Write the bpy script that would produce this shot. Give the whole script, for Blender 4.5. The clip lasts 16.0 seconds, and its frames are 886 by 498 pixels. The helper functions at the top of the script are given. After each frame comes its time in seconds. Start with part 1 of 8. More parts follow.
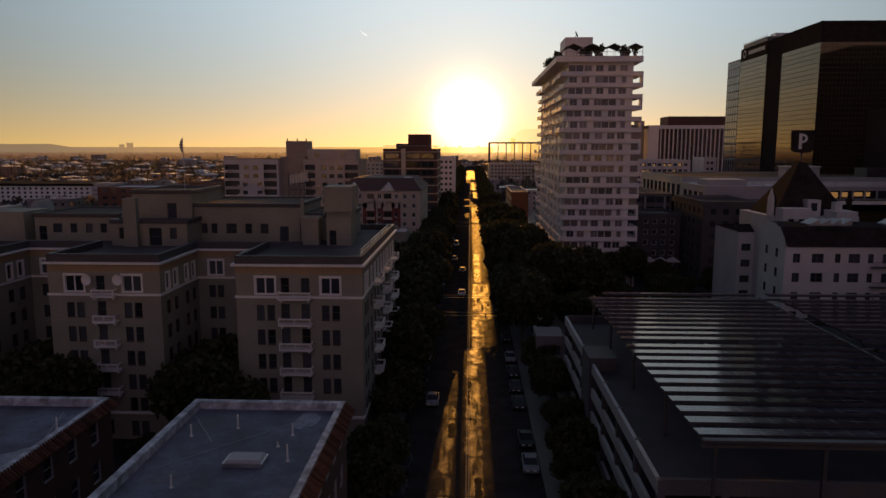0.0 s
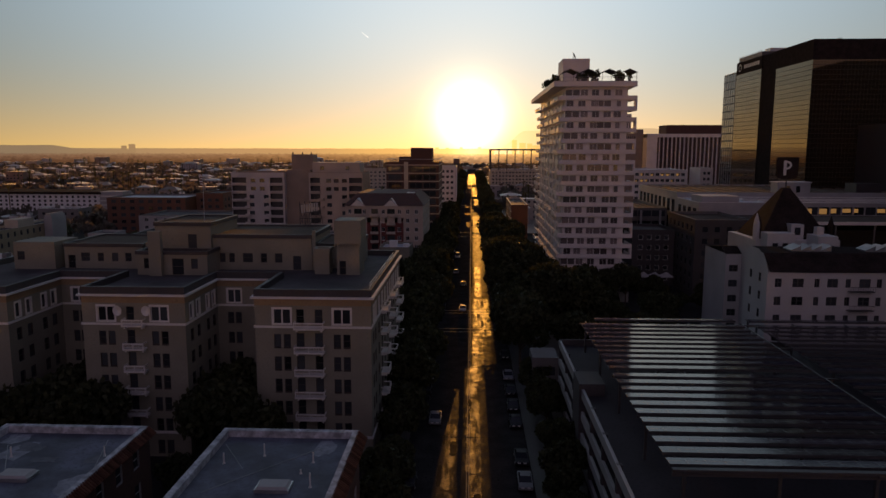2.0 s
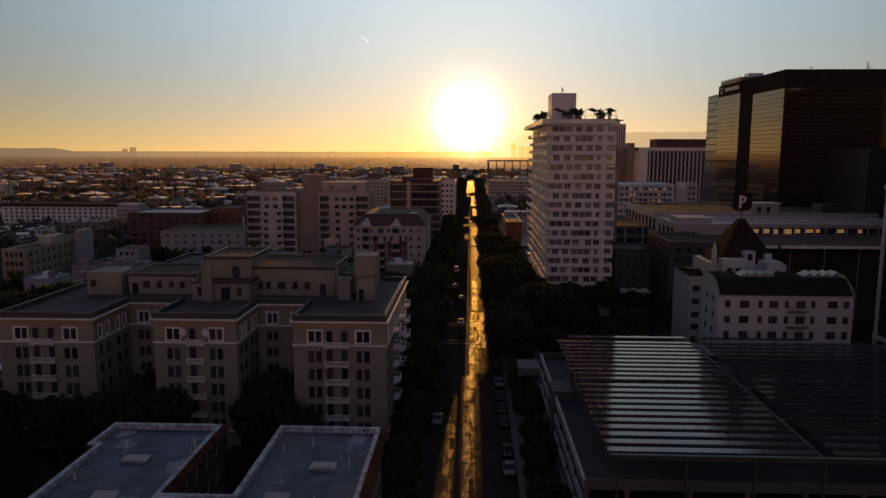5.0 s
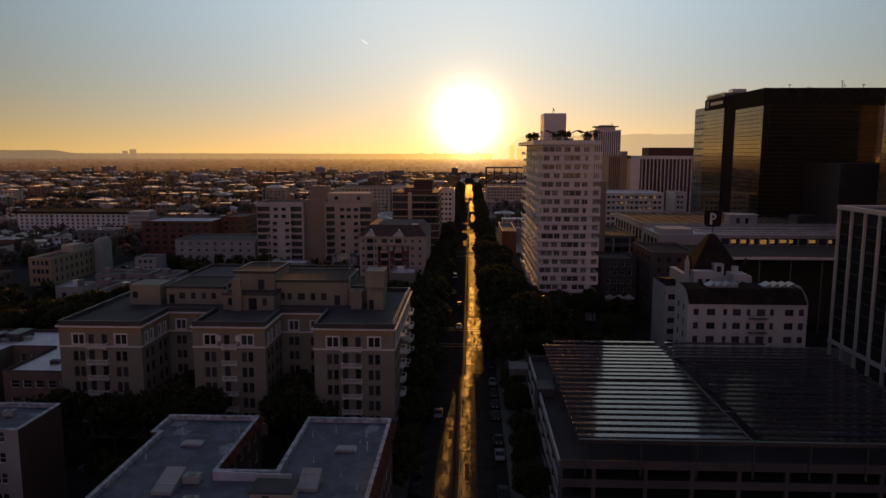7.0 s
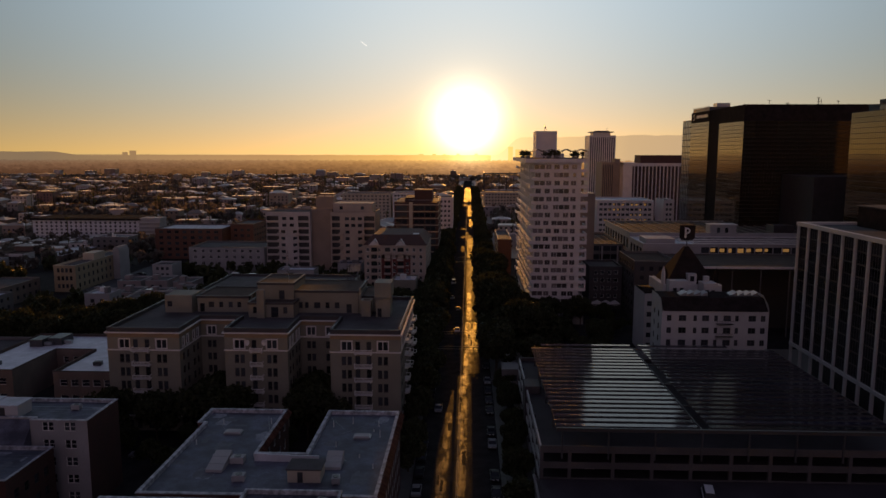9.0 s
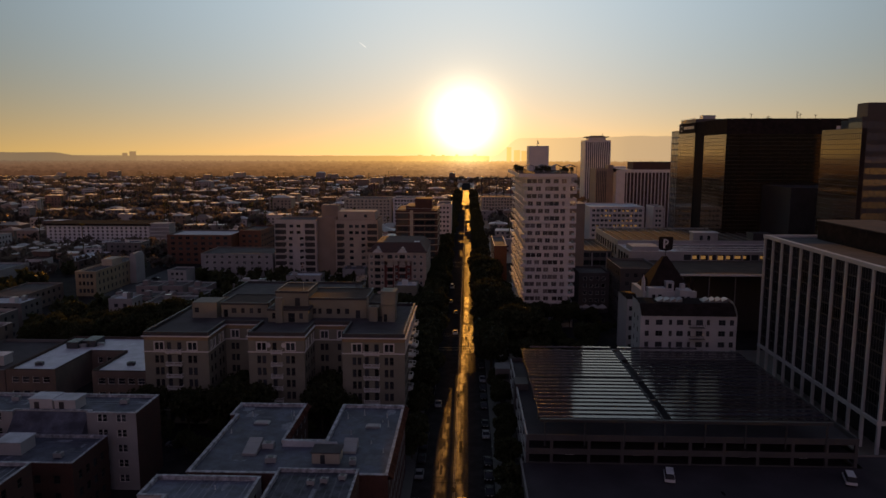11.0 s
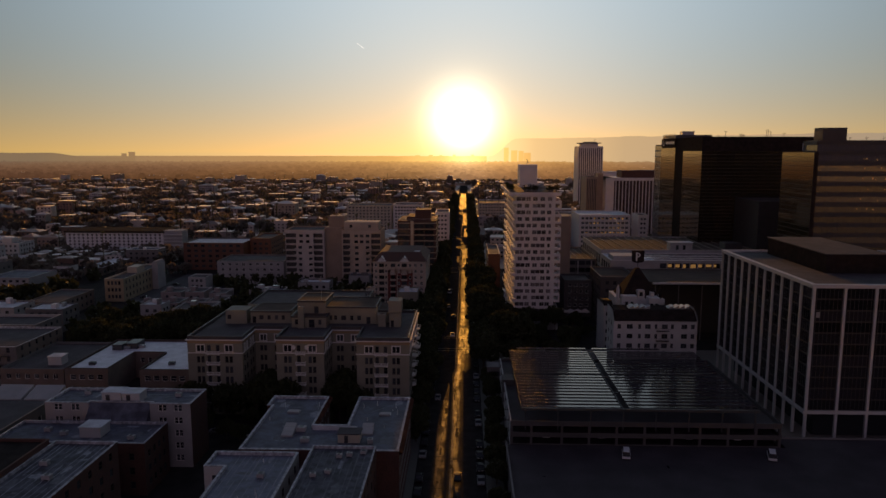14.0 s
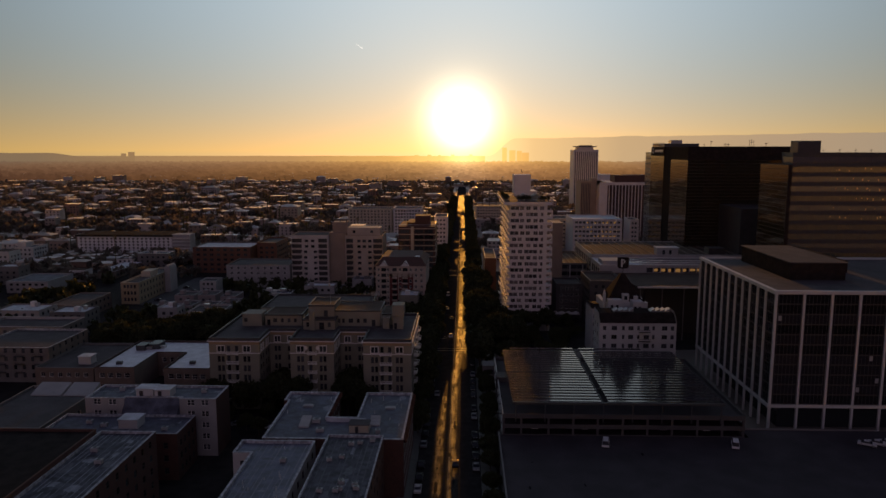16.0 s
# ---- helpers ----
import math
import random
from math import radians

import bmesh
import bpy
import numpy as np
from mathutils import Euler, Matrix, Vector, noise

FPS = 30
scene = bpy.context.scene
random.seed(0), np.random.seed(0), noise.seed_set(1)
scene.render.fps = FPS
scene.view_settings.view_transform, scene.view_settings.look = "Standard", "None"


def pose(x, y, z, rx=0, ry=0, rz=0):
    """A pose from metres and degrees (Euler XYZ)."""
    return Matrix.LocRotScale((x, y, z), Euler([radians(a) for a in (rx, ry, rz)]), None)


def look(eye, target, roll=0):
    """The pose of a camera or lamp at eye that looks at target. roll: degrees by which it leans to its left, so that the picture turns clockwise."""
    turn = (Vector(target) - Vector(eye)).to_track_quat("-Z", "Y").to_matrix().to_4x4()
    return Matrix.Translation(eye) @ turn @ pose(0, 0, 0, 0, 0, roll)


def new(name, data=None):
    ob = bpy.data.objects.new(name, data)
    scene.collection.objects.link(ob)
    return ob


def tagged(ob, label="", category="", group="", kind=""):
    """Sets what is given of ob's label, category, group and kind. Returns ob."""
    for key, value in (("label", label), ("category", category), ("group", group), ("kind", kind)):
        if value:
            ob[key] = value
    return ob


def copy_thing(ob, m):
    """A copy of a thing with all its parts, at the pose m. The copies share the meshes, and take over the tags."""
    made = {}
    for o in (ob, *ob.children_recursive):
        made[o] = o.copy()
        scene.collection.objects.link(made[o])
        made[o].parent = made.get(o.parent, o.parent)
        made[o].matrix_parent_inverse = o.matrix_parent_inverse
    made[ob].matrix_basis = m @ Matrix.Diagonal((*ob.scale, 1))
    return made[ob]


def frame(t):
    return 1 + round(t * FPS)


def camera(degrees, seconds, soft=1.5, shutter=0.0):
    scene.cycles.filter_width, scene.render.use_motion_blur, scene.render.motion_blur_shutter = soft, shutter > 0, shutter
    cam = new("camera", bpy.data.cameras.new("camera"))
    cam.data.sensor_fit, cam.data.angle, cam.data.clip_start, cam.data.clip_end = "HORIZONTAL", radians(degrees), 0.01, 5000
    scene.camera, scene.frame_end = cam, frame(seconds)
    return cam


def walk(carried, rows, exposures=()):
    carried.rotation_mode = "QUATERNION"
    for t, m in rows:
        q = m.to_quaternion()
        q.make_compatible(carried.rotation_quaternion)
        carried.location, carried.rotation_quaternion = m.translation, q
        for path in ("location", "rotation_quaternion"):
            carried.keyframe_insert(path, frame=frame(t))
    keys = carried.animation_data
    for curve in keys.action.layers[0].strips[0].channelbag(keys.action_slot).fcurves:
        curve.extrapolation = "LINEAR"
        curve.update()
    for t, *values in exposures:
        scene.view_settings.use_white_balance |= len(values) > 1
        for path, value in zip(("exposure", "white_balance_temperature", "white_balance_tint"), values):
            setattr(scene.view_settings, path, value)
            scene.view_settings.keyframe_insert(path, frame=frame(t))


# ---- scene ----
EXPOSURE = 0.21
cam = camera(64.3, 16.0)
METRES, EYE, TILT, LEAN, TURN = 145.0, 37.0, 0.0, 0.0, 2.2
ROWS = [
    (0.0, 0.0, 0.0, 0.0, 0.01, -8.13, -0.05),
    (0.5, -0.0002, -0.005, 0.0095, 0.0, -8.12, -0.06),
    (1.0, -0.0005, -0.0158, 0.0206, 0.07, -8.11, -0.07),
    (1.5, -0.0007, -0.0288, 0.0294, 0.11, -8.09, -0.08),
    (2.0, -0.001, -0.0474, 0.0377, 0.12, -8.08, -0.1),
    (2.5, -0.0011, -0.0668, 0.0461, 0.13, -8.06, -0.11),
    (3.0, -0.0014, -0.0916, 0.0564, 0.13, -8.05, -0.11),
    (3.5, -0.0017, -0.1154, 0.066, 0.12, -8.02, -0.1),
    (4.0, -0.0019, -0.144, 0.0767, 0.11, -7.98, -0.1),
    (6.5, -0.0039, -0.2931, 0.1254, 0.0, -7.86, -0.12),
    (7.0, -0.0041, -0.3275, 0.1361, -0.02, -7.84, -0.11),
    (7.5, -0.0043, -0.3582, 0.146, -0.03, -7.84, -0.08),
    (8.0, -0.0048, -0.3936, 0.1571, -0.07, -7.83, -0.07),
    (8.5, -0.0051, -0.4252, 0.167, -0.09, -7.83, -0.09),
    (9.0, -0.0057, -0.4612, 0.1784, -0.12, -7.82, -0.08),
    (11.5, -0.0072, -0.6295, 0.2304, -0.24, -7.84, -0.08),
    (12.0, -0.0077, -0.6661, 0.2417, -0.27, -7.86, -0.08),
    (12.5, -0.0082, -0.6984, 0.2517, -0.31, -7.87, -0.07),
    (13.0, -0.0088, -0.7352, 0.2632, -0.34, -7.89, -0.06),
    (13.5, -0.0094, -0.7674, 0.2732, -0.38, -7.9, -0.05),
    (14.0, -0.0098, -0.8039, 0.2846, -0.41, -7.92, -0.03),
    (14.5, -0.0101, -0.8365, 0.2947, -0.44, -7.94, -0.03),
    (15.0, -0.0108, -0.8705, 0.3053, -0.47, -7.95, -0.02),
    (15.5, -0.0112, -0.9049, 0.3158, -0.51, -7.98, -0.01),
    (16.0, -0.0116, -0.9392, 0.3263, -0.53, -8.0, 0.01),
]
walk(cam, [(t, pose(0, 0, EYE, TILT, LEAN, TURN) @ pose(METRES * x, METRES * y, METRES * z, 90 + pitch, roll, yaw)) for t, x, y, z, yaw, pitch, roll in ROWS],
     exposures=[(0.0, EXPOSURE + 0.1, 6900, 11), (16.0, EXPOSURE - 0.15, 6900, 11)])

# ---- sky and sun ----
SUN_EL, SUN_AZ = radians(2.4), radians(0.2)      # low over the end of the street
SUN_DIR = Vector((-math.sin(SUN_AZ) * math.cos(SUN_EL), math.cos(SUN_AZ) * math.cos(SUN_EL), math.sin(SUN_EL)))
world = bpy.data.worlds.new("sunset_sky")
scene.world = world
world.use_nodes = True
wt = world.node_tree
wt.nodes.clear()


def wnode(kind, **values):
    n = wt.nodes.new(kind)
    for i, v in values.items():
        n.inputs[int(i[1:])].default_value = v
    return n


def wmath(op, a, b=None):
    n = wt.nodes.new("ShaderNodeMath")
    n.operation = op
    for i, v in enumerate((a, b)):
        if v is None:
            continue
        if isinstance(v, (int, float)):
            n.inputs[i].default_value = v
        else:
            wt.links.new(v, n.inputs[i])
    return n.outputs[0]


sky = wt.nodes.new("ShaderNodeTexSky")
sky.sky_type = "NISHITA"
sky.sun_disc = False
sky.sun_elevation, sky.sun_rotation = SUN_EL, -SUN_AZ
sky.altitude, sky.air_density, sky.dust_density, sky.ozone_density = 50.0, 1.0, 0.4, 2.6
sky_bg = wnode("ShaderNodeBackground", i1=0.025)
# the aureole of dust round the low sun
way = wt.nodes.new("ShaderNodeTexCoord")
unit = wt.nodes.new("ShaderNodeVectorMath")
unit.operation = "NORMALIZE"
wt.links.new(way.outputs["Generated"], unit.inputs[0])
dot = wt.nodes.new("ShaderNodeVectorMath")
dot.operation = "DOT_PRODUCT"
wt.links.new(unit.outputs[0], dot.inputs[0])
dot.inputs[1].default_value = SUN_DIR
facing = wmath("MAXIMUM", dot.outputs["Value"], 0.0)
behind = wmath("MAXIMUM", wmath("MULTIPLY", dot.outputs["Value"], -1.0), 0.0)
parts_ = wt.nodes.new("ShaderNodeSeparateXYZ")
wt.links.new(unit.outputs[0], parts_.inputs[0])
above = wmath("MAXIMUM", parts_.outputs[2], 0.0)
low = wmath("MULTIPLY", wmath("POWER", wmath("SUBTRACT", 1.0, wmath("ABSOLUTE", parts_.outputs[2])), 16.0), wmath("POWER", facing, 2.0))
# the dust takes the blue out of the sky low on the horizon
veil = wt.nodes.new("ShaderNodeMix")
veil.data_type, veil.blend_type = "RGBA", "MULTIPLY"
veil.inputs[7].default_value = (0.90, 0.72, 0.24, 1)
thick_air = wmath("POWER", wmath("SUBTRACT", 1.0, wmath("ABSOLUTE", parts_.outputs[2])), 7.0)
wt.links.new(thick_air, veil.inputs[0])
clear = wmath("MULTIPLY", wmath("POWER", facing, 4.0), wmath("SUBTRACT", 1.0, wmath("MULTIPLY", thick_air, 0.8)))
wt.links.new(sky.outputs[0], veil.inputs[6])
wt.links.new(veil.outputs[2], sky_bg.inputs[0])
shader = sky_bg.outputs[0]
for base, power, colour, strength in ((facing, 1370.0, (1.0, 0.95, 0.76, 1), 2.1), (facing, 420.0, (1.0, 0.68, 0.24, 1), 0.25),
                                      (facing, 40.0, (1.0, 0.74, 0.40, 1), 0.16), (clear, 1.0, (0.66, 0.87, 1.06, 1), 0.72),
                                      (low, 1.0, (1.0, 0.63, 0.13, 1), 0.64), (behind, 2.0, (0.92, 0.60, 0.80, 1), 0.235), (above, 2.0, (0.36, 0.42, 0.90, 1), 0.08)):      # dust low on the horizon; the pink glow opposite the sun; the deep blue overhead
    glow = wnode("ShaderNodeBackground", i0=colour)
    wt.links.new(wmath("MULTIPLY", wmath("POWER", base, power), strength), glow.inputs[1])
    both = wt.nodes.new("ShaderNodeAddShader")
    wt.links.new(shader, both.inputs[0])
    wt.links.new(glow.outputs[0], both.inputs[1])
    shader = both.outputs[0]
wout = wt.nodes.new("ShaderNodeOutputWorld")
wt.links.new(shader, wout.inputs[0])

sun_data = bpy.data.lights.new("sun", "SUN")
sun_data.energy, sun_data.angle, sun_data.color = 2.6, radians(1.0), (1.0, 0.42, 0.06)
sun = new("sun", sun_data)
sun.matrix_world = look((0, 400, 300), Vector((0, 400, 300)) - SUN_DIR)


# ---- materials ----
def mat(name, colour, rough=0.8, vary=0.25, size=4.0, fine=0.15, bump=0.0, metal=0.0, spec=0.5, spread=0.0, tint=None, dust=0.0):
    """A procedural surface: stains of `size` metres and a fine grain on a base colour; spread varies it from piece to
    piece, an optional sheen stands in for haze over far surfaces.
    """
    m = bpy.data.materials.new(name)
    m.use_nodes = True
    nt = m.node_tree
    b = nt.nodes["Principled BSDF"]
    b.inputs["Roughness"].default_value, b.inputs["Metallic"].default_value = rough, metal
    b.inputs["Specular IOR Level"].default_value = spec
    b.inputs["Sheen Weight"].default_value, b.inputs["Sheen Roughness"].default_value = dust, 0.35
    geo = nt.nodes.new("ShaderNodeNewGeometry")

    def noise_at(scale, detail):
        n = nt.nodes.new("ShaderNodeTexNoise")
        n.inputs["Scale"].default_value, n.inputs["Detail"].default_value = scale, detail
        nt.links.new(geo.outputs["Position"], n.inputs["Vector"])
        return n.outputs["Fac"]

    def mix(fac, a, c):
        x = nt.nodes.new("ShaderNodeMix")
        x.data_type = "RGBA"
        for i, v in ((0, fac), (6, a), (7, c)):
            if hasattr(v, "is_linked"):
                nt.links.new(v, x.inputs[i])
            else:
                x.inputs[i].default_value = v
        return x.outputs[2]

    def ramp(v, lo, hi):
        r = nt.nodes.new("ShaderNodeMapRange")
        r.inputs[1].default_value, r.inputs[2].default_value = lo, hi
        nt.links.new(v, r.inputs[0])
        return r.outputs[0]

    c = (*colour, 1)
    dark = tuple(v * (1 - vary) for v in (tint or colour)) + (1,)
    large = ramp(noise_at(1.0 / size, 5), 0.35, 0.68)
    col = mix(large, dark, c)
    grain = noise_at(3.0, 6)
    deep = tuple(max(0, v * (1 - 2 * fine)) for v in colour) + (1,)
    col = mix(ramp(grain, 0.52, 0.75), col, deep)
    if spread:
        rnd = nt.nodes.new("ShaderNodeObjectInfo").outputs["Random"] if spread > 0 else geo.outputs["Random Per Island"]
        hsv = nt.nodes.new("ShaderNodeHueSaturation")
        nt.links.new(col, hsv.inputs["Color"])
        vr = nt.nodes.new("ShaderNodeMapRange")
        vr.inputs[3].default_value, vr.inputs[4].default_value = 1 - abs(spread), 1 + abs(spread)
        nt.links.new(rnd, vr.inputs[0])
        nt.links.new(vr.outputs[0], hsv.inputs["Value"])
        col = hsv.outputs[0]
    nt.links.new(col, b.inputs["Base Color"])
    rr = nt.nodes.new("ShaderNodeMapRange")
    rr.inputs[3].default_value, rr.inputs[4].default_value = max(0.02, rough - 0.12), min(1, rough + 0.08)
    nt.links.new(large, rr.inputs[0])
    nt.links.new(rr.outputs[0], b.inputs["Roughness"])
    if bump:
        bp = nt.nodes.new("ShaderNodeBump")
        bp.inputs["Strength"].default_value, bp.inputs["Distance"].default_value = bump, 0.03
        nt.links.new(grain, bp.inputs["Height"])
        nt.links.new(bp.outputs[0], b.inputs["Normal"])
    return m


def glass_mat(name, colour, rough=0.04, spec=0.6, metal=0.0, vary=0.0):
    m = bpy.data.materials.new(name)
    m.use_nodes = True
    nt = m.node_tree
    b = nt.nodes["Principled BSDF"]
    b.inputs["Base Color"].default_value = (*colour, 1)
    b.inputs["Roughness"].default_value, b.inputs["Specular IOR Level"].default_value = rough, spec
    b.inputs["Metallic"].default_value = metal
    info = nt.nodes.new("ShaderNodeObjectInfo")
    hsv = nt.nodes.new("ShaderNodeHueSaturation")
    hsv.inputs["Color"].default_value = (*colour, 1)
    vr = nt.nodes.new("ShaderNodeMapRange")
    vr.inputs[3].default_value, vr.inputs[4].default_value = (1 - vary, 1 + vary) if vary else (0.4, 2.2)
    nt.links.new(info.outputs["Random"], vr.inputs[0])
    nt.links.new(vr.outputs[0], hsv.inputs["Value"])
    nt.links.new(hsv.outputs[0], b.inputs["Base Color"])
    return m


BEIGE = mat("tan_stucco", (0.30, 0.287, 0.228), 0.85, 0.22, 5.0, 0.12, 0.25)
FRIEZE = mat("ochre_frieze", (0.37, 0.26, 0.15), 0.8, 0.2, 3.0)
WHITE = mat("white_stucco", (0.62, 0.62, 0.61), 0.8, 0.16, 6.0, 0.08, 0.2)
TRIM = mat("white_trim_paint", (0.78, 0.77, 0.74), 0.6, 0.12, 2.0, 0.05)
CREAM = mat("cream_stucco", (0.62, 0.55, 0.43), 0.85, 0.2, 5.0, 0.1, 0.2)
GREYW = mat("grey_stucco", (0.42, 0.42, 0.42), 0.85, 0.2, 5.0, 0.1, 0.2)
BRICK = mat("dark_red_brick", (0.125, 0.062, 0.05), 0.9, 0.3, 2.5, 0.25, 0.4)
ORANGE = mat("orange_brown_stucco", (0.17, 0.085, 0.06), 0.85, 0.25, 4.0, 0.15, 0.2)
REDW = mat("red_stucco", (0.20, 0.062, 0.055), 0.85, 0.2, 3.0, 0.1)
CONC = mat("weathered_concrete", (0.22, 0.21, 0.205), 0.85, 0.3, 5.0, 0.15, 0.3)
PALE = mat("pale_concrete", (0.47, 0.465, 0.46), 0.75, 0.2, 4.0, 0.1, 0.2)
PINKW = mat("white_balcony_panel", (0.80, 0.75, 0.73), 0.6, 0.12, 5.0, 0.05)
DARKP = mat("dark_parapet_sheet", (0.075, 0.068, 0.07), 0.65, 0.35, 3.0, 0.2, 0.3)
ROOFB = mat("blue_grey_roof_membrane", (0.18, 0.195, 0.25), 0.75, 0.62, 2.6, 0.28, 0.3, spec=0.25)
COPE = mat("flaking_white_coping", (0.66, 0.68, 0.72), 0.8, 0.66, 0.9, 0.3, 0.3)
ROOFL = mat("pale_blue_roof_membrane", (0.235, 0.26, 0.33), 0.75, 0.55, 2.2, 0.25, 0.3, spec=0.25)
ROOFK = mat("brown_black_tar_roof", (0.05, 0.043, 0.04), 0.95, 0.5, 3.0, 0.3, 0.4, spec=0.04)
ROOFM = mat("mottled_dark_roof_membrane", (0.15, 0.16, 0.195), 0.8, 0.75, 1.6, 0.35, 0.4, spec=0.2)
ROOFW = mat("white_roof_coating", (0.72, 0.75, 0.80), 0.75, 0.35, 3.0, 0.15, 0.2)
ROOFD = mat("dark_gravel_roof", (0.135, 0.125, 0.13), 0.9, 0.4, 5.0, 0.25, 0.5, spec=0.12)
ROOFT = mat("brown_tar_roof", (0.13, 0.10, 0.085), 0.92, 0.4, 5.0, 0.25, 0.4, spec=0.06)
GARC = mat("dark_grey_concrete", (0.105, 0.098, 0.10), 0.85, 0.35, 5.0, 0.2, 0.3)
TWA = mat("grey_white_stucco", (0.66, 0.62, 0.60), 0.85, 0.2, 6.0, 0.1, 0.2)
TWB = mat("pale_tan_stucco", (0.57, 0.49, 0.41), 0.85, 0.2, 6.0, 0.1, 0.2)
TWC = mat("brown_stucco", (0.38, 0.30, 0.24), 0.85, 0.2, 6.0, 0.1, 0.2)
TILE = mat("terracotta_roof_tile", (0.115, 0.05, 0.035), 0.9, 0.4, 1.0, 0.25, 0.0, spec=0.1, spread=0.45)
SLATE = mat("dark_slate_roof", (0.045, 0.036, 0.034), 0.95, 0.4, 2.0, 0.3, 0.0, spec=0.02)
STEEL = mat("dark_painted_steel", (0.09, 0.09, 0.095), 0.5, 0.25, 1.0, 0.15, metal=0.4)
LOWROOF = mat("fresh_white_roof_coating", (0.84, 0.86, 0.92), 0.7, 0.25, 2.5, 0.12, 0.2)
GALV = mat("galvanised_steel", (0.45, 0.46, 0.47), 0.45, 0.25, 1.0, 0.1, metal=0.7)
ASPH = mat("worn_asphalt", (0.048, 0.046, 0.045), 0.95, 0.35, 3.0, 0.3, 0.5, spec=0.0)


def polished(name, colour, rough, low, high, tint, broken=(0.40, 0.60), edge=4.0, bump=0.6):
    """Worn asphalt with the low sun's glint put in as tinted gloss: it comes and goes in blotches drawn out along the
    street and fades to the strip's sides.
    """
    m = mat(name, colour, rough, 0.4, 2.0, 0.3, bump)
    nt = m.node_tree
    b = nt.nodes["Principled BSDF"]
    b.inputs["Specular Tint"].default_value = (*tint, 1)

    def op(kind, a, c):
        n = nt.nodes.new("ShaderNodeMath")
        n.operation = kind
        for i, v in enumerate((a, c)):
            if hasattr(v, "is_linked"):
                nt.links.new(v, n.inputs[i])
            else:
                n.inputs[i].default_value = v
        return n.outputs[0]

    def blotch(scale, stretch, lo, hi):
        geo, sc = nt.nodes.new("ShaderNodeNewGeometry"), nt.nodes.new("ShaderNodeVectorMath")
        sc.operation = "MULTIPLY"
        sc.inputs[1].default_value = (1.0, stretch, 1.0)
        nt.links.new(geo.outputs["Position"], sc.inputs[0])
        n, r = nt.nodes.new("ShaderNodeTexNoise"), nt.nodes.new("ShaderNodeMapRange")
        n.inputs["Scale"].default_value, n.inputs["Detail"].default_value, n.inputs["Roughness"].default_value = scale, 7, 0.6
        r.inputs[1].default_value, r.inputs[2].default_value = lo, hi
        nt.links.new(sc.outputs[0], n.inputs["Vector"])
        nt.links.new(n.outputs["Fac"], r.inputs[0])
        return r.outputs[0]

    sep = nt.nodes.new("ShaderNodeSeparateXYZ")
    nt.links.new(nt.nodes.new("ShaderNodeTexCoord").outputs["Generated"], sep.inputs[0])
    across = op("ABSOLUTE", op("MULTIPLY_ADD", sep.outputs[0], 2.0), 0.0)
    across.node.inputs[0].links[0].from_node.inputs[2].default_value = -1.0
    side = op("SUBTRACT", 1.0, op("POWER", across, edge))
    gloss = op("MULTIPLY", blotch(0.7, 0.16, *broken), op("MULTIPLY_ADD", blotch(2.2, 0.35, 0.40, 0.52), 0.6))
    gloss.node.inputs[1].links[0].from_node.inputs[2].default_value = 0.4
    total = op("MULTIPLY", op("MULTIPLY_ADD", gloss, high - low), op("MAXIMUM", side, 0.0))
    total.node.inputs[0].links[0].from_node.inputs[2].default_value = low
    nt.links.new(total, b.inputs["Specular IOR Level"])
    return m


# Orange tint and strip shapes stand in for the sun's glint.
SHEEN = polished("worn_glint_lane_asphalt", (0.05, 0.046, 0.042), 0.72, 0.005, 0.032, (1.0, 0.46, 0.10), (0.38, 0.62), edge=1.6)
GLINT = polished("polished_wheel_track", (0.045, 0.043, 0.04), 0.55, 0.004, 0.11, (1.0, 0.33, 0.04), (0.45, 0.57), edge=2.5)
FARGLINT = polished("worn_far_sun_glint_track", (0.045, 0.043, 0.04), 0.66, 0.005, 0.042, (1.0, 0.40, 0.07), (0.44, 0.60), edge=2.5)
FROST = glass_mat("frosted_skylight_glass", (0.26, 0.25, 0.27), 0.4, 0.3, 0.0, 0.1)
TAR = mat("dull_tar_patch", (0.022, 0.021, 0.021), 0.8, 0.3, 1.0, 0.2, 0.3, spec=0.02)
LANEP = mat("worn_lane_paint", (0.30, 0.26, 0.18), 0.85, 0.5, 0.8, 0.3)
WALK = mat("sidewalk_concrete", (0.12, 0.115, 0.11), 0.8, 0.3, 2.0, 0.15, 0.2, spread=0.12)
# Sheen on the ground stands in for haze in the distance.
EARTH = mat("city_ground", (0.18, 0.155, 0.13), 0.75, 0.45, 40.0, 0.3, 0.3, spec=0.4, dust=0.8)
YARD = mat("dark_yard_asphalt", (0.05, 0.046, 0.045), 0.95, 0.5, 6.0, 0.3, 0.3, spec=0.04)
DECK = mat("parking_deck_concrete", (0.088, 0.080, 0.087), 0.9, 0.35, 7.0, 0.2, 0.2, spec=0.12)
BARK = mat("tree_bark", (0.10, 0.075, 0.055), 0.9, 0.3, 0.5, 0.2, 0.5)
GLASS = glass_mat("window_glass", (0.035, 0.04, 0.045))
CARGLASS = glass_mat("tinted_car_glass", (0.03, 0.032, 0.036), 0.25, 0.25)
POLISH = mat("polished_deck_coating", (0.24, 0.23, 0.22), 0.24, 0.3, 3.0, 0.15, 0.08, spec=0.5)
OFFG = glass_mat("dark_office_glass", (0.016, 0.016, 0.019), 0.06, 0.22)
# Hotel glass: the paler base stands in for the sky it mirrors.
SKYGL = glass_mat("sky_paled_window_glass", (0.11, 0.095, 0.095), 0.1, 0.6)
BRONZE = glass_mat("bronze_mirror_glass", (0.145, 0.105, 0.058), 0.05, 0.5, 0.78, 0.12)
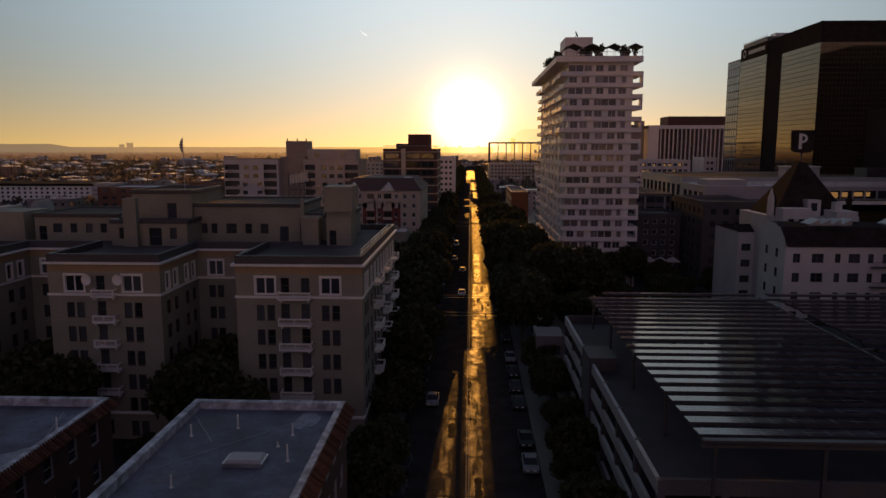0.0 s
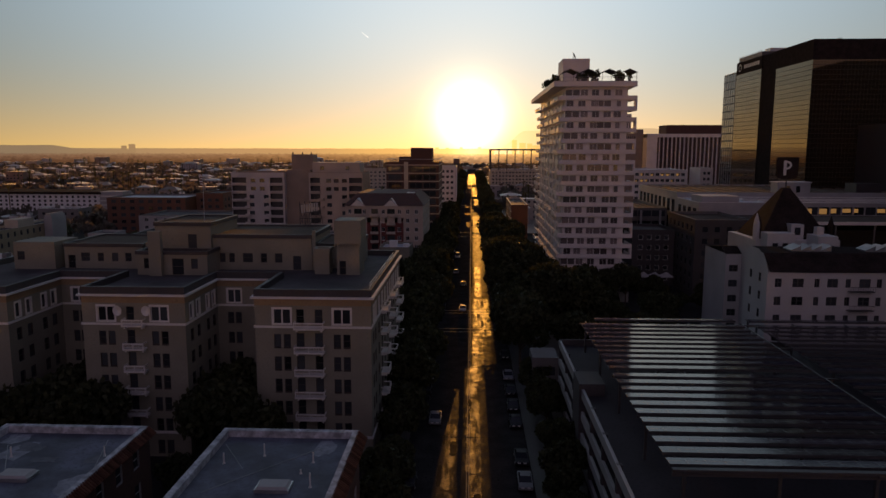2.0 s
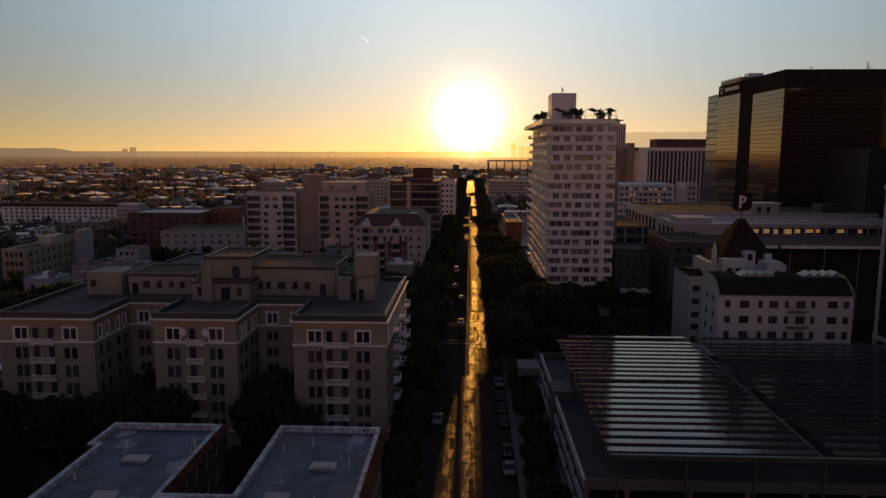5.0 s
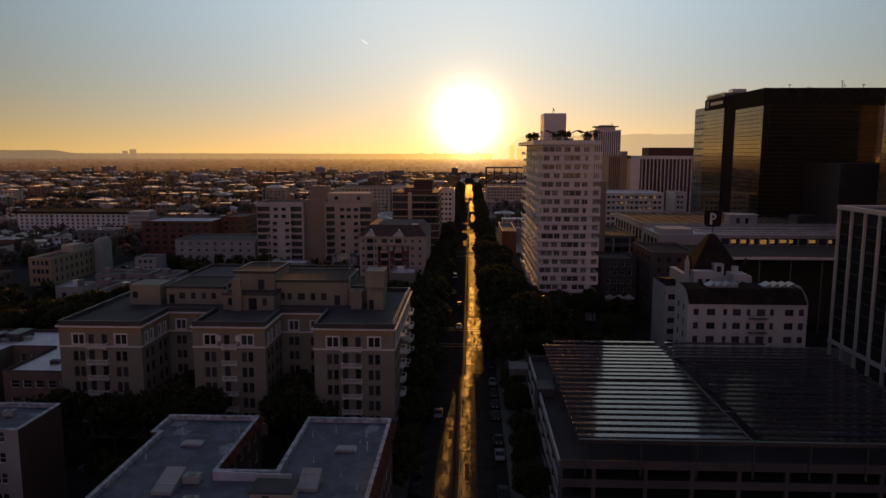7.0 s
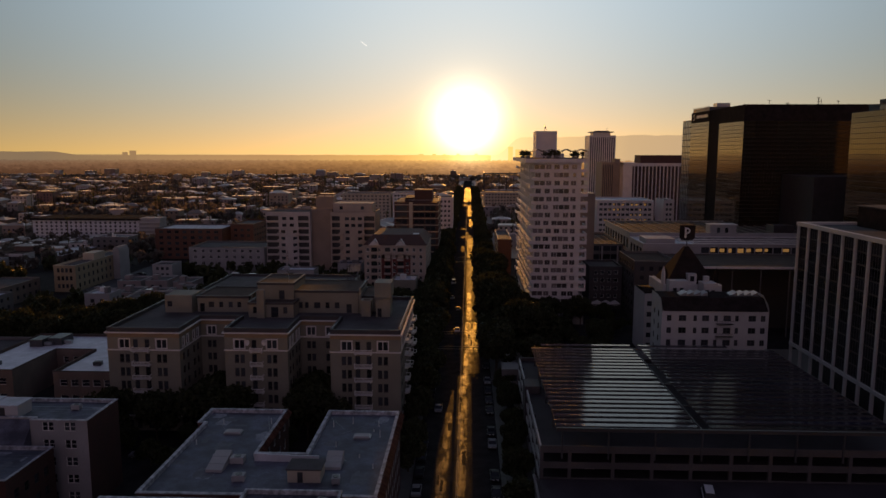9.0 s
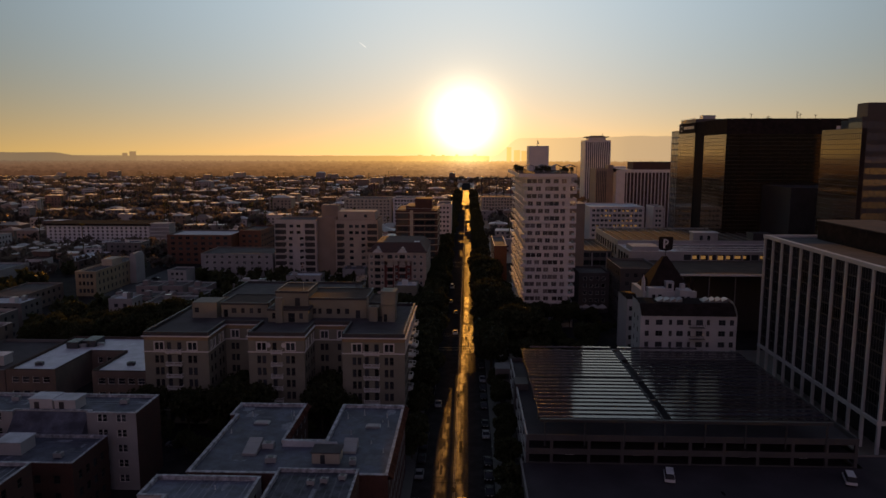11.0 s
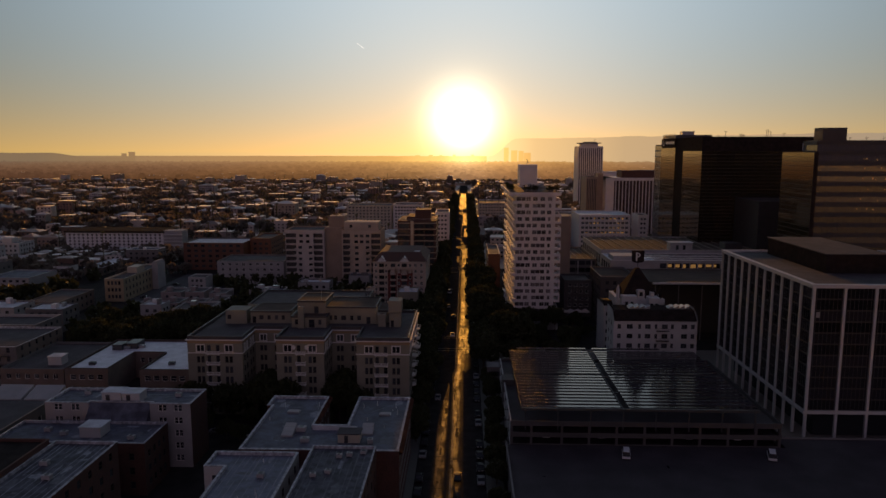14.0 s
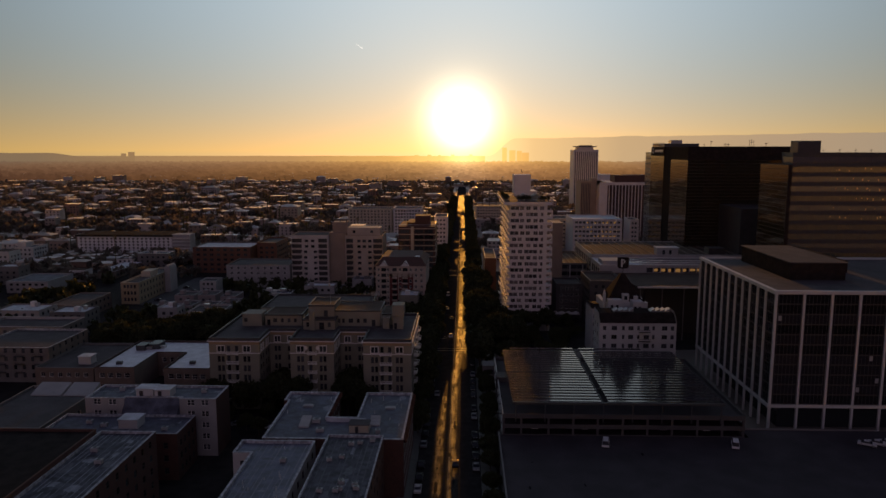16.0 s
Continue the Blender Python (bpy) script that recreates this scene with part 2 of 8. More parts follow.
SOLAR = glass_mat("solar_cell_glass", (0.010, 0.009, 0.020), 0.10, 0.16)
SOLAR.node_tree.nodes["Principled BSDF"].inputs["Specular Tint"].default_value = (0.86, 0.74, 0.98, 1)
# Emission stands in for sunlight on the vapour trail.
VAPOUR = bpy.data.materials.new("sunlit_vapour")
VAPOUR.use_nodes = True
vap_ = VAPOUR.node_tree.nodes.new("ShaderNodeEmission")
vap_.inputs[0].default_value = (1.0, 0.97, 0.93, 1)
VAPOUR.node_tree.links.new(vap_.outputs[0], VAPOUR.node_tree.nodes["Material Output"].inputs[0])
# Gold emission put on window panes, with no lamp behind them.
GOLDGLOW = bpy.data.materials.new("gold_glow_pane")
GOLDGLOW.use_nodes = True
GOLDGLOW.node_tree.nodes["Principled BSDF"].inputs["Base Color"].default_value = (0.3, 0.2, 0.1, 1)
GOLDGLOW.node_tree.nodes["Principled BSDF"].inputs["Emission Color"].default_value = (1.0, 0.52, 0.16, 1)
GOLDGLOW.node_tree.nodes["Principled BSDF"].inputs["Emission Strength"].default_value = 0.16
BRIGHTW = mat("bright_white_paint", (0.84, 0.84, 0.84), 0.7, 0.08, 6.0, 0.04)
BRONZEF = mat("dark_bronze_frame", (0.06, 0.05, 0.045), 0.6, 0.2, 1.0)
TYRE = mat("tyre_rubber", (0.02, 0.02, 0.02), 0.8, 0.2, 0.3)


def leaf_mat(name, colour, through_colour, share=0.3, vary=0.5, gloss=0.15):
    m = bpy.data.materials.new(name)
    m.use_nodes = True
    nt = m.node_tree
    b = nt.nodes["Principled BSDF"]
    b.inputs["Roughness"].default_value, b.inputs["Specular IOR Level"].default_value = 0.7 - 0.4 * gloss, gloss
    geo = nt.nodes.new("ShaderNodeNewGeometry")
    hsv = nt.nodes.new("ShaderNodeHueSaturation")
    hsv.inputs["Color"].default_value = (*colour, 1)
    vr = nt.nodes.new("ShaderNodeMapRange")
    vr.inputs[3].default_value, vr.inputs[4].default_value = 1 - vary, 1 + vary
    nt.links.new(geo.outputs["Random Per Island"], vr.inputs[0])
    nt.links.new(vr.outputs[0], hsv.inputs["Value"])
    nt.links.new(hsv.outputs[0], b.inputs["Base Color"])
    tr = nt.nodes.new("ShaderNodeBsdfTranslucent")
    tr.inputs[0].default_value = (*through_colour, 1)
    mx = nt.nodes.new("ShaderNodeMixShader")
    mx.inputs[0].default_value = share
    nt.links.new(b.outputs[0], mx.inputs[1])
    nt.links.new(tr.outputs[0], mx.inputs[2])
    nt.links.new(mx.outputs[0], nt.nodes["Material Output"].inputs[0])
    return m


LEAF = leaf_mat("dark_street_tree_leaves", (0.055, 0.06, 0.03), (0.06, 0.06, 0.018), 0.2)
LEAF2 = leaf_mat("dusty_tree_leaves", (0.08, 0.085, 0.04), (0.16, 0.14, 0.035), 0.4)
# Paler, evener leaf colour stands in for haze over the far trees.
LEAF3 = leaf_mat("haze_paled_far_leaves", (0.155, 0.135, 0.115), (0.18, 0.14, 0.11), 0.45, 0.25, 0.4)

# ---- building blocks ----
ORIGIN = {}


def thing(name, x, y, z, label, category, group="", kind=""):
    e = new(name)
    e.empty_display_size = 0.5
    e.location = (x, y, z)
    ORIGIN[e] = Vector((x, y, z))
    return tagged(e, label, category, group, kind)


def mesh_of(bm, name, mats):
    me = bpy.data.meshes.new(name)
    bm.normal_update()
    bm.to_mesh(me)
    bm.free()
    for m in (mats if isinstance(mats, (list, tuple)) else (mats,)):
        me.materials.append(m)
    return me


def part(name, bm, mats, parent, label="", kind=""):
    """Links a bmesh, given in world coordinates, as one mesh object under a thing or a part."""
    o = ORIGIN[parent]
    if name == "wall":
        bmesh.ops.remove_doubles(bm, verts=bm.verts, dist=0.0005)
    bmesh.ops.translate(bm, verts=bm.verts, vec=-o)
    ob = new(name, mesh_of(bm, name, mats))
    ob.parent = parent
    ORIGIN[ob] = o
    return tagged(ob, label, kind=kind)


def put(name, me, parent, m, label=""):
    """A part on a shared mesh at the world pose m."""
    ob = new(name, me)
    ob.parent = parent
    ob.matrix_basis = Matrix.Translation(-ORIGIN[parent]) @ m
    ORIGIN[ob] = Vector((0, 0, 0))
    return tagged(ob, label)


def solo(name, bm, mats, label, category, group="", kind=""):
    """A one-mesh thing in world coordinates."""
    vs = [v.co for v in bm.verts]
    c = Vector((sum(v.x for v in vs) / len(vs), sum(v.y for v in vs) / len(vs), min(v.z for v in vs)))
    bmesh.ops.translate(bm, verts=bm.verts, vec=-c)
    ob = new(name, mesh_of(bm, name, mats))
    ob.location = c
    ORIGIN[ob] = c
    return tagged(ob, label, category, group, kind)


def quad(bm, pts, mi=0):
    f = bm.faces.new([bm.verts.new(p) for p in pts])
    f.material_index = mi
    return f


def box(bm, x0, x1, y0, y1, z0, z1, mi=0):
    v = [bm.verts.new(p) for p in ((x0, y0, z0), (x1, y0, z0), (x1, y1, z0), (x0, y1, z0), (x0, y0, z1), (x1, y0, z1), (x1, y1, z1), (x0, y1, z1))]
    for f in ((3, 2, 1, 0), (4, 5, 6, 7), (0, 1, 5, 4), (1, 2, 6, 5), (2, 3, 7, 6), (3, 0, 4, 7)):
        bm.faces.new([v[i] for i in f]).material_index = mi
    return bm


def boxes(*rows):
    bm = bmesh.new()
    for r in rows:
        box(bm, *r)
    return bm


def rod(bm, a, b, r, n=8, r2=None, mi=0):
    a, b = Vector(a), Vector(b)
    d = (b - a).normalized()
    s = d.cross(Vector((0, 0, 1)) if abs(d.z) < 0.9 else Vector((1, 0, 0))).normalized()
    t = d.cross(s)
    r2 = r if r2 is None else r2
    ra = [bm.verts.new(a + (s * math.cos(2 * math.pi * i / n) + t * math.sin(2 * math.pi * i / n)) * r) for i in range(n)]
    rb = [bm.verts.new(b + (s * math.cos(2 * math.pi * i / n) + t * math.sin(2 * math.pi * i / n)) * r2) for i in range(n)]
    for i in range(n):
        bm.faces.new((ra[i], ra[(i + 1) % n], rb[(i + 1) % n], rb[i])).material_index = mi
    bm.faces.new(rb).material_index = mi
    bm.faces.new(ra[::-1]).material_index = mi


WINDOWS = {}


def window_mesh(w, h, style, frame_mat, glass):
    """Frame and pane meshes of a window set back in its opening: local x along the wall, y inward, z up from the sill."""
    key = (round(w, 2), round(h, 2), style, frame_mat.name, glass.name)
    if key in WINDOWS:
        return WINDOWS[key]
    a, d = w / 2, 0.22
    bm = bmesh.new()
    for p in (((-a, 0, 0), (-a, d, 0), (-a, d, h), (-a, 0, h)), ((a, d, 0), (a, 0, 0), (a, 0, h), (a, d, h)),
              ((-a, 0, h), (-a, d, h), (a, d, h), (a, 0, h)), ((-a, d, 0), (-a, 0, 0), (a, 0, 0), (a, d, 0))):
        quad(bm, p)
    f = 0.07
    y0, y1 = 0.12, d
    m = 0.09 if "pair" in style else 0.03
    zs = [0, h * 0.5 - 0.03, h * 0.5 + 0.03, h] if "sash" in style else [0, h]
    xs = [-a + f, -m, m, a - f] if "pair" in style or "slide" in style else [-a + f, a - f]
    for z0, z1 in zip(zs, zs[1:]):
        box(bm, -a, -a + f, y0, y1, z0, z1)
        box(bm, a - f, a, y0, y1, z0, z1)
    for x0, x1 in zip(xs, xs[1:]):
        box(bm, x0, x1, y0, y1, 0, f)
        box(bm, x0, x1, y0, y1, h - f, h)
        if len(zs) > 2:
            box(bm, x0, x1, y0, y1, zs[1], zs[2])
    if len(xs) > 2:
        for z0, z1 in ((f, zs[1]), (zs[2], h - f)) if len(zs) > 2 else ((f, h - f),):
            box(bm, -m, m, y0, y1, z0, z1)
    if "trim" in style:
        for r in ((-a - 0.22, -a, 0, h), (a, a + 0.22, 0, h), (-a - 0.22, a + 0.22, h, h + 0.28), (-a - 0.22, a + 0.22, -0.16, 0)):
            box(bm, r[0], r[1], -0.07, 0, r[2], r[3])
    elif "sill" in style:
        box(bm, -a, a, -0.08, 0, -0.1, 0)
    bmesh.ops.remove_doubles(bm, verts=bm.verts, dist=0.0005)
    if "far" in style:
        quad(bm, ((-a, 0.17, 0), (a, 0.17, 0), (a, 0.17, h), (-a, 0.17, h)), 1)
        WINDOWS[key] = (mesh_of(bm, "window", [frame_mat, glass]), None)
        return WINDOWS[key]
    fr = mesh_of(bm, "window", frame_mat)
    bm = bmesh.new()
    quad(bm, ((-a, 0.17, 0), (a, 0.17, 0), (a, 0.17, h), (-a, 0.17, h)))
    pn = mesh_of(bm, "pane", glass)
    WINDOWS[key] = (fr, pn)
    return fr, pn


def wall(bm, a, b, z0, z1, holes=(), mi=0):
    """A wall sheet from a to b (seen from outside, left to right) with openings (u0, u1, v0, v1); v is a height in the world."""
    a, b = Vector((*a, 0)), Vector((*b, 0))
    length = (b - a).length
    u = (b - a) / length
    us = sorted({0.0, length, *(round(q, 4) for r in holes for q in r[:2])})
    vs = sorted({z0, z1, *(round(q, 4) for r in holes for q in r[2:4])})
    verts = {}

    def vert(i, j):
        if (i, j) not in verts:
            verts[i, j] = bm.verts.new(a + u * us[i] + Vector((0, 0, vs[j])))
        return verts[i, j]

    for i in range(len(us) - 1):
        cu = (us[i] + us[i + 1]) / 2
        col = [r for r in holes if r[0] < cu < r[1]]
        for j in range(len(vs) - 1):
            cv = (vs[j] + vs[j + 1]) / 2
            if not any(r[2] < cv < r[3] for r in col):
                bm.faces.new((vert(i, j), vert(i + 1, j), vert(i + 1, j + 1), vert(i, j + 1))).material_index = mi


def grid(length, z0, rows, storey, cols, w, h, sill=0.9, margin=1.2, centres=None):
    """Openings of a regular front."""
    cs = centres or [margin + (length - 2 * margin) * (i + 0.5) / cols for i in range(cols)]
    return [(c - w / 2, c + w / 2, z0 + sill + k * storey, z0 + sill + h + k * storey) for k in range(rows) for c in cs]


def fill(parent, a, b, holes, style="slide", frame_mat=None, glass=None, panes=False):
    """Sets a window into each opening."""
    a, b = Vector((*a, 0)), Vector((*b, 0))
    u = (b - a).normalized()
    turn = Matrix.Rotation(math.atan2(u.y, u.x), 4, "Z")
    for r in holes:
        fr, pn = window_mesh(r[1] - r[0], r[3] - r[2], style, frame_mat or TRIM, glass or GLASS)
        m = Matrix.Translation(a + u * (r[0] + r[1]) / 2 + Vector((0, 0, r[2]))) @ turn
        w = put("window", fr, parent, m)
        if pn:
            new("pane", pn).parent = w


def roof_and_parapet(parent, poly, z1, par=0.7, roof=None, coping=None, thick=0.35, over=0.06):
    """A sunk roof with a coping along the parapet; poly runs anticlockwise."""
    n = len(poly)
    P = [Vector(p) for p in poly]

    def inset(d):
        out = []
        for i in range(n):
            e0, e1 = (P[i] - P[i - 1]).normalized(), (P[(i + 1) % n] - P[i]).normalized()
            n0, n1 = Vector((-e0.y, e0.x)), Vector((-e1.y, e1.x))
            k = (n0 + n1)
            k = k / max(0.2, k.dot(n0)) if k.length > 1e-6 else n0
            out.append(P[i] + k * d)
        return out

    ins, out = inset(thick), inset(-over)
    bm = bmesh.new()
    top = [bm.verts.new((p.x, p.y, z1 - par)) for p in ins]
    f = bm.faces.new(top)
    f.normal_update()
    bmesh.ops.triangulate(bm, faces=[f])
    part("roof", bm, roof or ROOFD, parent)
    bm = bmesh.new()
    h = 0.14
    for i in range(n):
        j = (i + 1) % n
        quad(bm, ((*out[i], z1), (*out[j], z1), (*out[j], z1 + h), (*out[i], z1 + h)))
        quad(bm, ((*out[i], z1 + h), (*out[j], z1 + h), (*ins[j], z1 + h), (*ins[i], z1 + h)))
        quad(bm, ((*ins[j], z1 - par), (*ins[i], z1 - par), (*ins[i], z1 + h), (*ins[j], z1 + h)))
        quad(bm, ((*out[j], z1), (*out[i], z1), (*P[i], z1), (*P[j], z1)))
    part("parapet", bm, coping or TRIM, parent)


def flat_block(name, label, category, x0, x1, y0, y1, z0, z1, wall_mat, roof=None, coping=None, fronts=None, par=0.7,
               style="slide", frame_mat=None, glass=None, group="", parent=None):
    """A flat-roofed building; fronts gives openings for its sides S, E, N, W."""
    root = parent or thing(name, (x0 + x1) / 2, (y0 + y1) / 2, z0, label, category, group)
    corners = [(x0, y0), (x1, y0), (x1, y1), (x0, y1)]
    bm = bmesh.new()
    for k, side in enumerate("SENW"):
        a, b = corners[k], corners[(k + 1) % 4]
        wall(bm, a, b, z0, z1, (fronts or {}).get(side, ()))
    part("wall", bm, wall_mat, root)
    for k, side in enumerate("SENW"):
        if side in (fronts or {}):
            fill(root, corners[k], corners[(k + 1) % 4], fronts[side], style, frame_mat, glass)
    roof_and_parapet(root, corners, z1, par, roof, coping)
    return root


def curtain(parent, a, b, z0, z1, floors, bays, glass, bars, bar=0.12, deep=0.1, spandrel=None, sp=0.25, seed=1):
    """A glass front: one pane strip to a storey, upright bars between the bays, a rail at each floor."""
    a, b = Vector((*a, 0)), Vector((*b, 0))
    length = (b - a).length
    u = (b - a) / length
    turn = Matrix.Rotation(math.atan2(u.y, u.x), 4, "Z")
    step = (z1 - z0) / floors
    bm = bmesh.new()
    tall = 2 if floors > 30 else 1
    quad(bm, ((0, 0, 0), (length, 0, 0), (length, 0, step * tall), (0, 0, step * tall)))
    me = mesh_of(bm, "pane", glass)
    rnd = random.Random(seed)
    for k in range(0, floors, tall):
        lean = Matrix.Rotation(radians(rnd.uniform(-0.15, 0.15)), 4, "X")
        put("pane", me, parent, Matrix.Translation(a + Vector((0, 0, z0 + k * step))) @ turn @ lean)
    bm = bmesh.new()
    for i in range(bays + 1):
        c = length * i / bays
        box(bm, c - bar / 2, c + bar / 2, -deep, 0.05, z0, z1)
    bmesh.ops.transform(bm, matrix=Matrix.Translation(a) @ turn, verts=bm.verts)
    part("mullions", bm, bars, parent)
    bm = bmesh.new()
    for k in range(floors + 1):
        z = z0 + k * step
        box(bm, 0, length, -deep * 0.6, 0.05, z - sp / 2, z + sp / 2)
    bmesh.ops.transform(bm, matrix=Matrix.Translation(a) @ turn, verts=bm.verts)
    part("floor_edge", bm, spandrel or bars, parent)


# ---- ground, street ----
solo("ground", boxes((-4900, 4900, -4900, 4900, -3, 0)), EARTH, "dark mottled city ground between the buildings", "ground", kind="structure")
for xa, xb, ya, yb in ((-180, -12.6, -300, 158), (-345, -12.6, 172, 338.5), (-345, -12.6, 351.5, 434), (12.6, 13.4, -260, 158), (12.6, 260, 172, 338.5), (150, 260, -150, 158)):
    solo("yard", boxes((xa, xb, ya, yb, -0.4, 0.012)), YARD, "dark stained asphalt and soil yards between the houses", "yard", kind="structure")
bm = bmesh.new()
box(bm, -8.8, 8.4, -260, 1500, -0.5, 0.03)
solo("road", bm, ASPH, "worn asphalt street with patched lanes, wet with low sun", "road", kind="structure")
CROSS = ((165, 14), (345, 13), (-75, 14), (520, 12), (700, 12), (900, 12))
for yc, wd in CROSS:
    for xa, xb in ((-700, -8.8), (8.4, 700)):
        solo("side_road", boxes((xa, xb, yc - wd / 2, yc + wd / 2, -0.5, 0.026)), ASPH, "worn asphalt cross street", "road", kind="structure")
spans = [(-260, -82), (-68, 158), (172, 338.5), (351.5, 514), (526, 694), (706, 894), (906, 1400)]
for ya, yb in spans:
    for xa, xb in ((-12.6, -8.8), (8.4, 12.6)):
        bm = boxes((xa, xb, ya, yb, -0.4, 0.18))
        solo("pavement", bm, WALK, "grey concrete sidewalk with a raised kerb", "sidewalk", kind="structure")
# ragged wheel tracks glossed as the sun's glint, dull tar repairs on them
rp = random.Random(4)


def ragged_strip(x0, x1, y0, y1, z, wob, step, taper=0.0):
    n = max(3, int((y1 - y0) / step))
    left, right = [], []
    bm = bmesh.new()
    for i in range(n + 1):
        y = y0 + (y1 - y0) * i / n
        e = (0.35 if i in (0, n) else 1.0) * (min(1.0, (y1 - y) / taper) ** 0.7 if taper and i < n else 1.0)
        c = (x0 + x1) / 2 if not taper else x1 - 0.5
        left.append(bm.verts.new((c + (x0 - c) * e + rp.uniform(-wob, wob), y, z)))
        right.append(bm.verts.new((c + (x1 - c) * e + rp.uniform(-wob, wob), y, z)))
    for i in range(n):
        bm.faces.new((left[i], right[i], right[i + 1], left[i + 1]))
    return bm


# Gloss strips follow the sunlit part of the street and taper with it.
GLINTS = ((-4.3, -1.9, -130, 76), (-3.4, -1.8, 76.5, 98), (-0.5, 1.6, -130, 118), (-0.4, 2.5, 118.5, 128), (0.6, 3.0, 128, 150), (0.8, 5.0, 150, 191), (1.3, 3.2, 194, 246),
          (1.0, 5.0, 249, 345), (0.8, 5.2, 352, 452), (2.4, 5.8, 528, 600), (0.8, 7.2, 630, 780), (-5.0, 6.4, 840, 1190))
for x0, x1, ya, yb, tp in ((-4.9, -1.4, -130, 114, 44), (-1.0, 2.9, -130, 128, 0), (0.0, 5.4, 128.4, 200, 0), (0.6, 5.4, 200.4, 346, 0)):
    solo("lane_surface", ragged_strip(x0, x1, ya, yb, 0.0315, 0.08, 1.6, tp), SHEEN, "worn asphalt lane with a dull sheen", "lane surface", "lane surfaces", kind="structure")
for x0, x1, ya, yb in GLINTS:
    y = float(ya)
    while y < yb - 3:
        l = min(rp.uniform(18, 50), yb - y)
        solo("wheel_track", ragged_strip(x0 + rp.uniform(-0.15, 0.15), x1 + rp.uniform(-0.2, 0.2), y, y + l, 0.034, 0.16, 0.8), GLINT if ya < 240 else FARGLINT, "polished wheel track worn into the asphalt lane", "wheel track", "wheel tracks", kind="structure")
        y += l + rp.uniform(0.1, 1.6)
for k in range(58):
    y = -60 + k * 7.2 + rp.uniform(-3, 3)
    xa = rp.choice((-3.9, -3.1, -2.3, -0.1, 0.8, 1.4) if y < 118 else (0.9, 2.0, 3.2, 4.2)) + rp.uniform(-0.4, 0.4)
    w, l = rp.uniform(0.12, 0.95), rp.uniform(1.0, 7)
    solo("tar_patch", ragged_strip(xa - w / 2, xa + w / 2, y, y + l, 0.0385, 0.10, 0.35), TAR, "dull ragged tar repair in the street", "road patch", "tar patches", kind="structure")
for k in range(18):
    y, w = -40 + k * 19 + rp.uniform(-6, 6), rp.uniform(0.15, 0.35)
    solo("tar_patch", ragged_strip(-4.6 if y < 115 else 0.4, 2.7 if y < 125 else 5.2, y, y + w, 0.0395, 0.06, 0.08), TAR, "thin tar seal across the street", "road patch", "tar patches", kind="structure")
for k in range(24):
    y, xa, w = rp.uniform(352, 1190), rp.uniform(-4.5, 6.5), rp.uniform(1.2, 4.5)
    solo("tar_patch", ragged_strip(xa - w / 2, xa + w / 2, y, y + rp.uniform(8, 34), 0.0385, 0.5, 1.5), TAR, "dull ragged tar repair in the street", "road patch", "tar patches", kind="structure")
bm = bmesh.new()
for y in range(-200, 900, 9):
    box(bm, -0.32, -0.2, y, y + 9, 0.0, 0.037)
    box(bm, -0.02, 0.1, y, y + 9, 0.0, 0.037)
for yc, wd in CROSS:
    for s in (-1, 1):
        for e in (1.0, 4.0):
            c = yc + s * (wd / 2 + e)
            box(bm, -8.4, 8.0, c - 0.15, c + 0.15, 0.0, 0.038)
solo("lane_marking", bm, LANEP, "worn double line and lane dashes on the asphalt", "road marking", kind="structure")

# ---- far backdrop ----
# Haze painted as emission, brightest in the ramp's middle, under the sun.
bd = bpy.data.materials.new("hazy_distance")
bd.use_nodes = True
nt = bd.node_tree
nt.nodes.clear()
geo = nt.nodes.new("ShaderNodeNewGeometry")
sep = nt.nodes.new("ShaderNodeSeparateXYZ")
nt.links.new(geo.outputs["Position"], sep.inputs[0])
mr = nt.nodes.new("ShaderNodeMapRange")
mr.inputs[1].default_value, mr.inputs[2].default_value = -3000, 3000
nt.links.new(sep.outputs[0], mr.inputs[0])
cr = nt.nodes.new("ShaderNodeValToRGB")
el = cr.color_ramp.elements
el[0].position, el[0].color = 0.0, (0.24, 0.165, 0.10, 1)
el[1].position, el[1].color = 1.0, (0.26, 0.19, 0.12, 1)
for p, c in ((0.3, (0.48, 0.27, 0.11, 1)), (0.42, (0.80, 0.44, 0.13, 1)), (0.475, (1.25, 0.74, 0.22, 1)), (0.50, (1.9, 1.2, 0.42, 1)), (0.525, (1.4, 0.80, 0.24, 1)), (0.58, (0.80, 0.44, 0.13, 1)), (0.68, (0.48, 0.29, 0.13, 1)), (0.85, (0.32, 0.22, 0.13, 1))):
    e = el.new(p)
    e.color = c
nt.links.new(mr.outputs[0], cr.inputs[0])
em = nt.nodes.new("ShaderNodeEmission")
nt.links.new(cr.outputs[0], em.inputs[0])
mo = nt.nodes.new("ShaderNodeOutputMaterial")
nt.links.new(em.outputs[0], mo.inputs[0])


# Haze emission again, nearly washed out beside the sun, for the mountain.
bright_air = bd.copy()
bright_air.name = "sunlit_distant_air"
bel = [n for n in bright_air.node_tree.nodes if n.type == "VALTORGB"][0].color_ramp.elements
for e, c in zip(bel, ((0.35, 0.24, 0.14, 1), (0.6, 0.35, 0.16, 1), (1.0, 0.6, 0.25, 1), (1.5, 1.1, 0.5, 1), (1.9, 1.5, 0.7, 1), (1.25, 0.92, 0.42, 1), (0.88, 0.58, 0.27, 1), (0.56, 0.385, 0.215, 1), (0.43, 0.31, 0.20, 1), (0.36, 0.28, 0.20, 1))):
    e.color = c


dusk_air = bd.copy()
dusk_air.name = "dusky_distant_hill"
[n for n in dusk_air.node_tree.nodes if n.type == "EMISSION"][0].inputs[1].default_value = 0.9


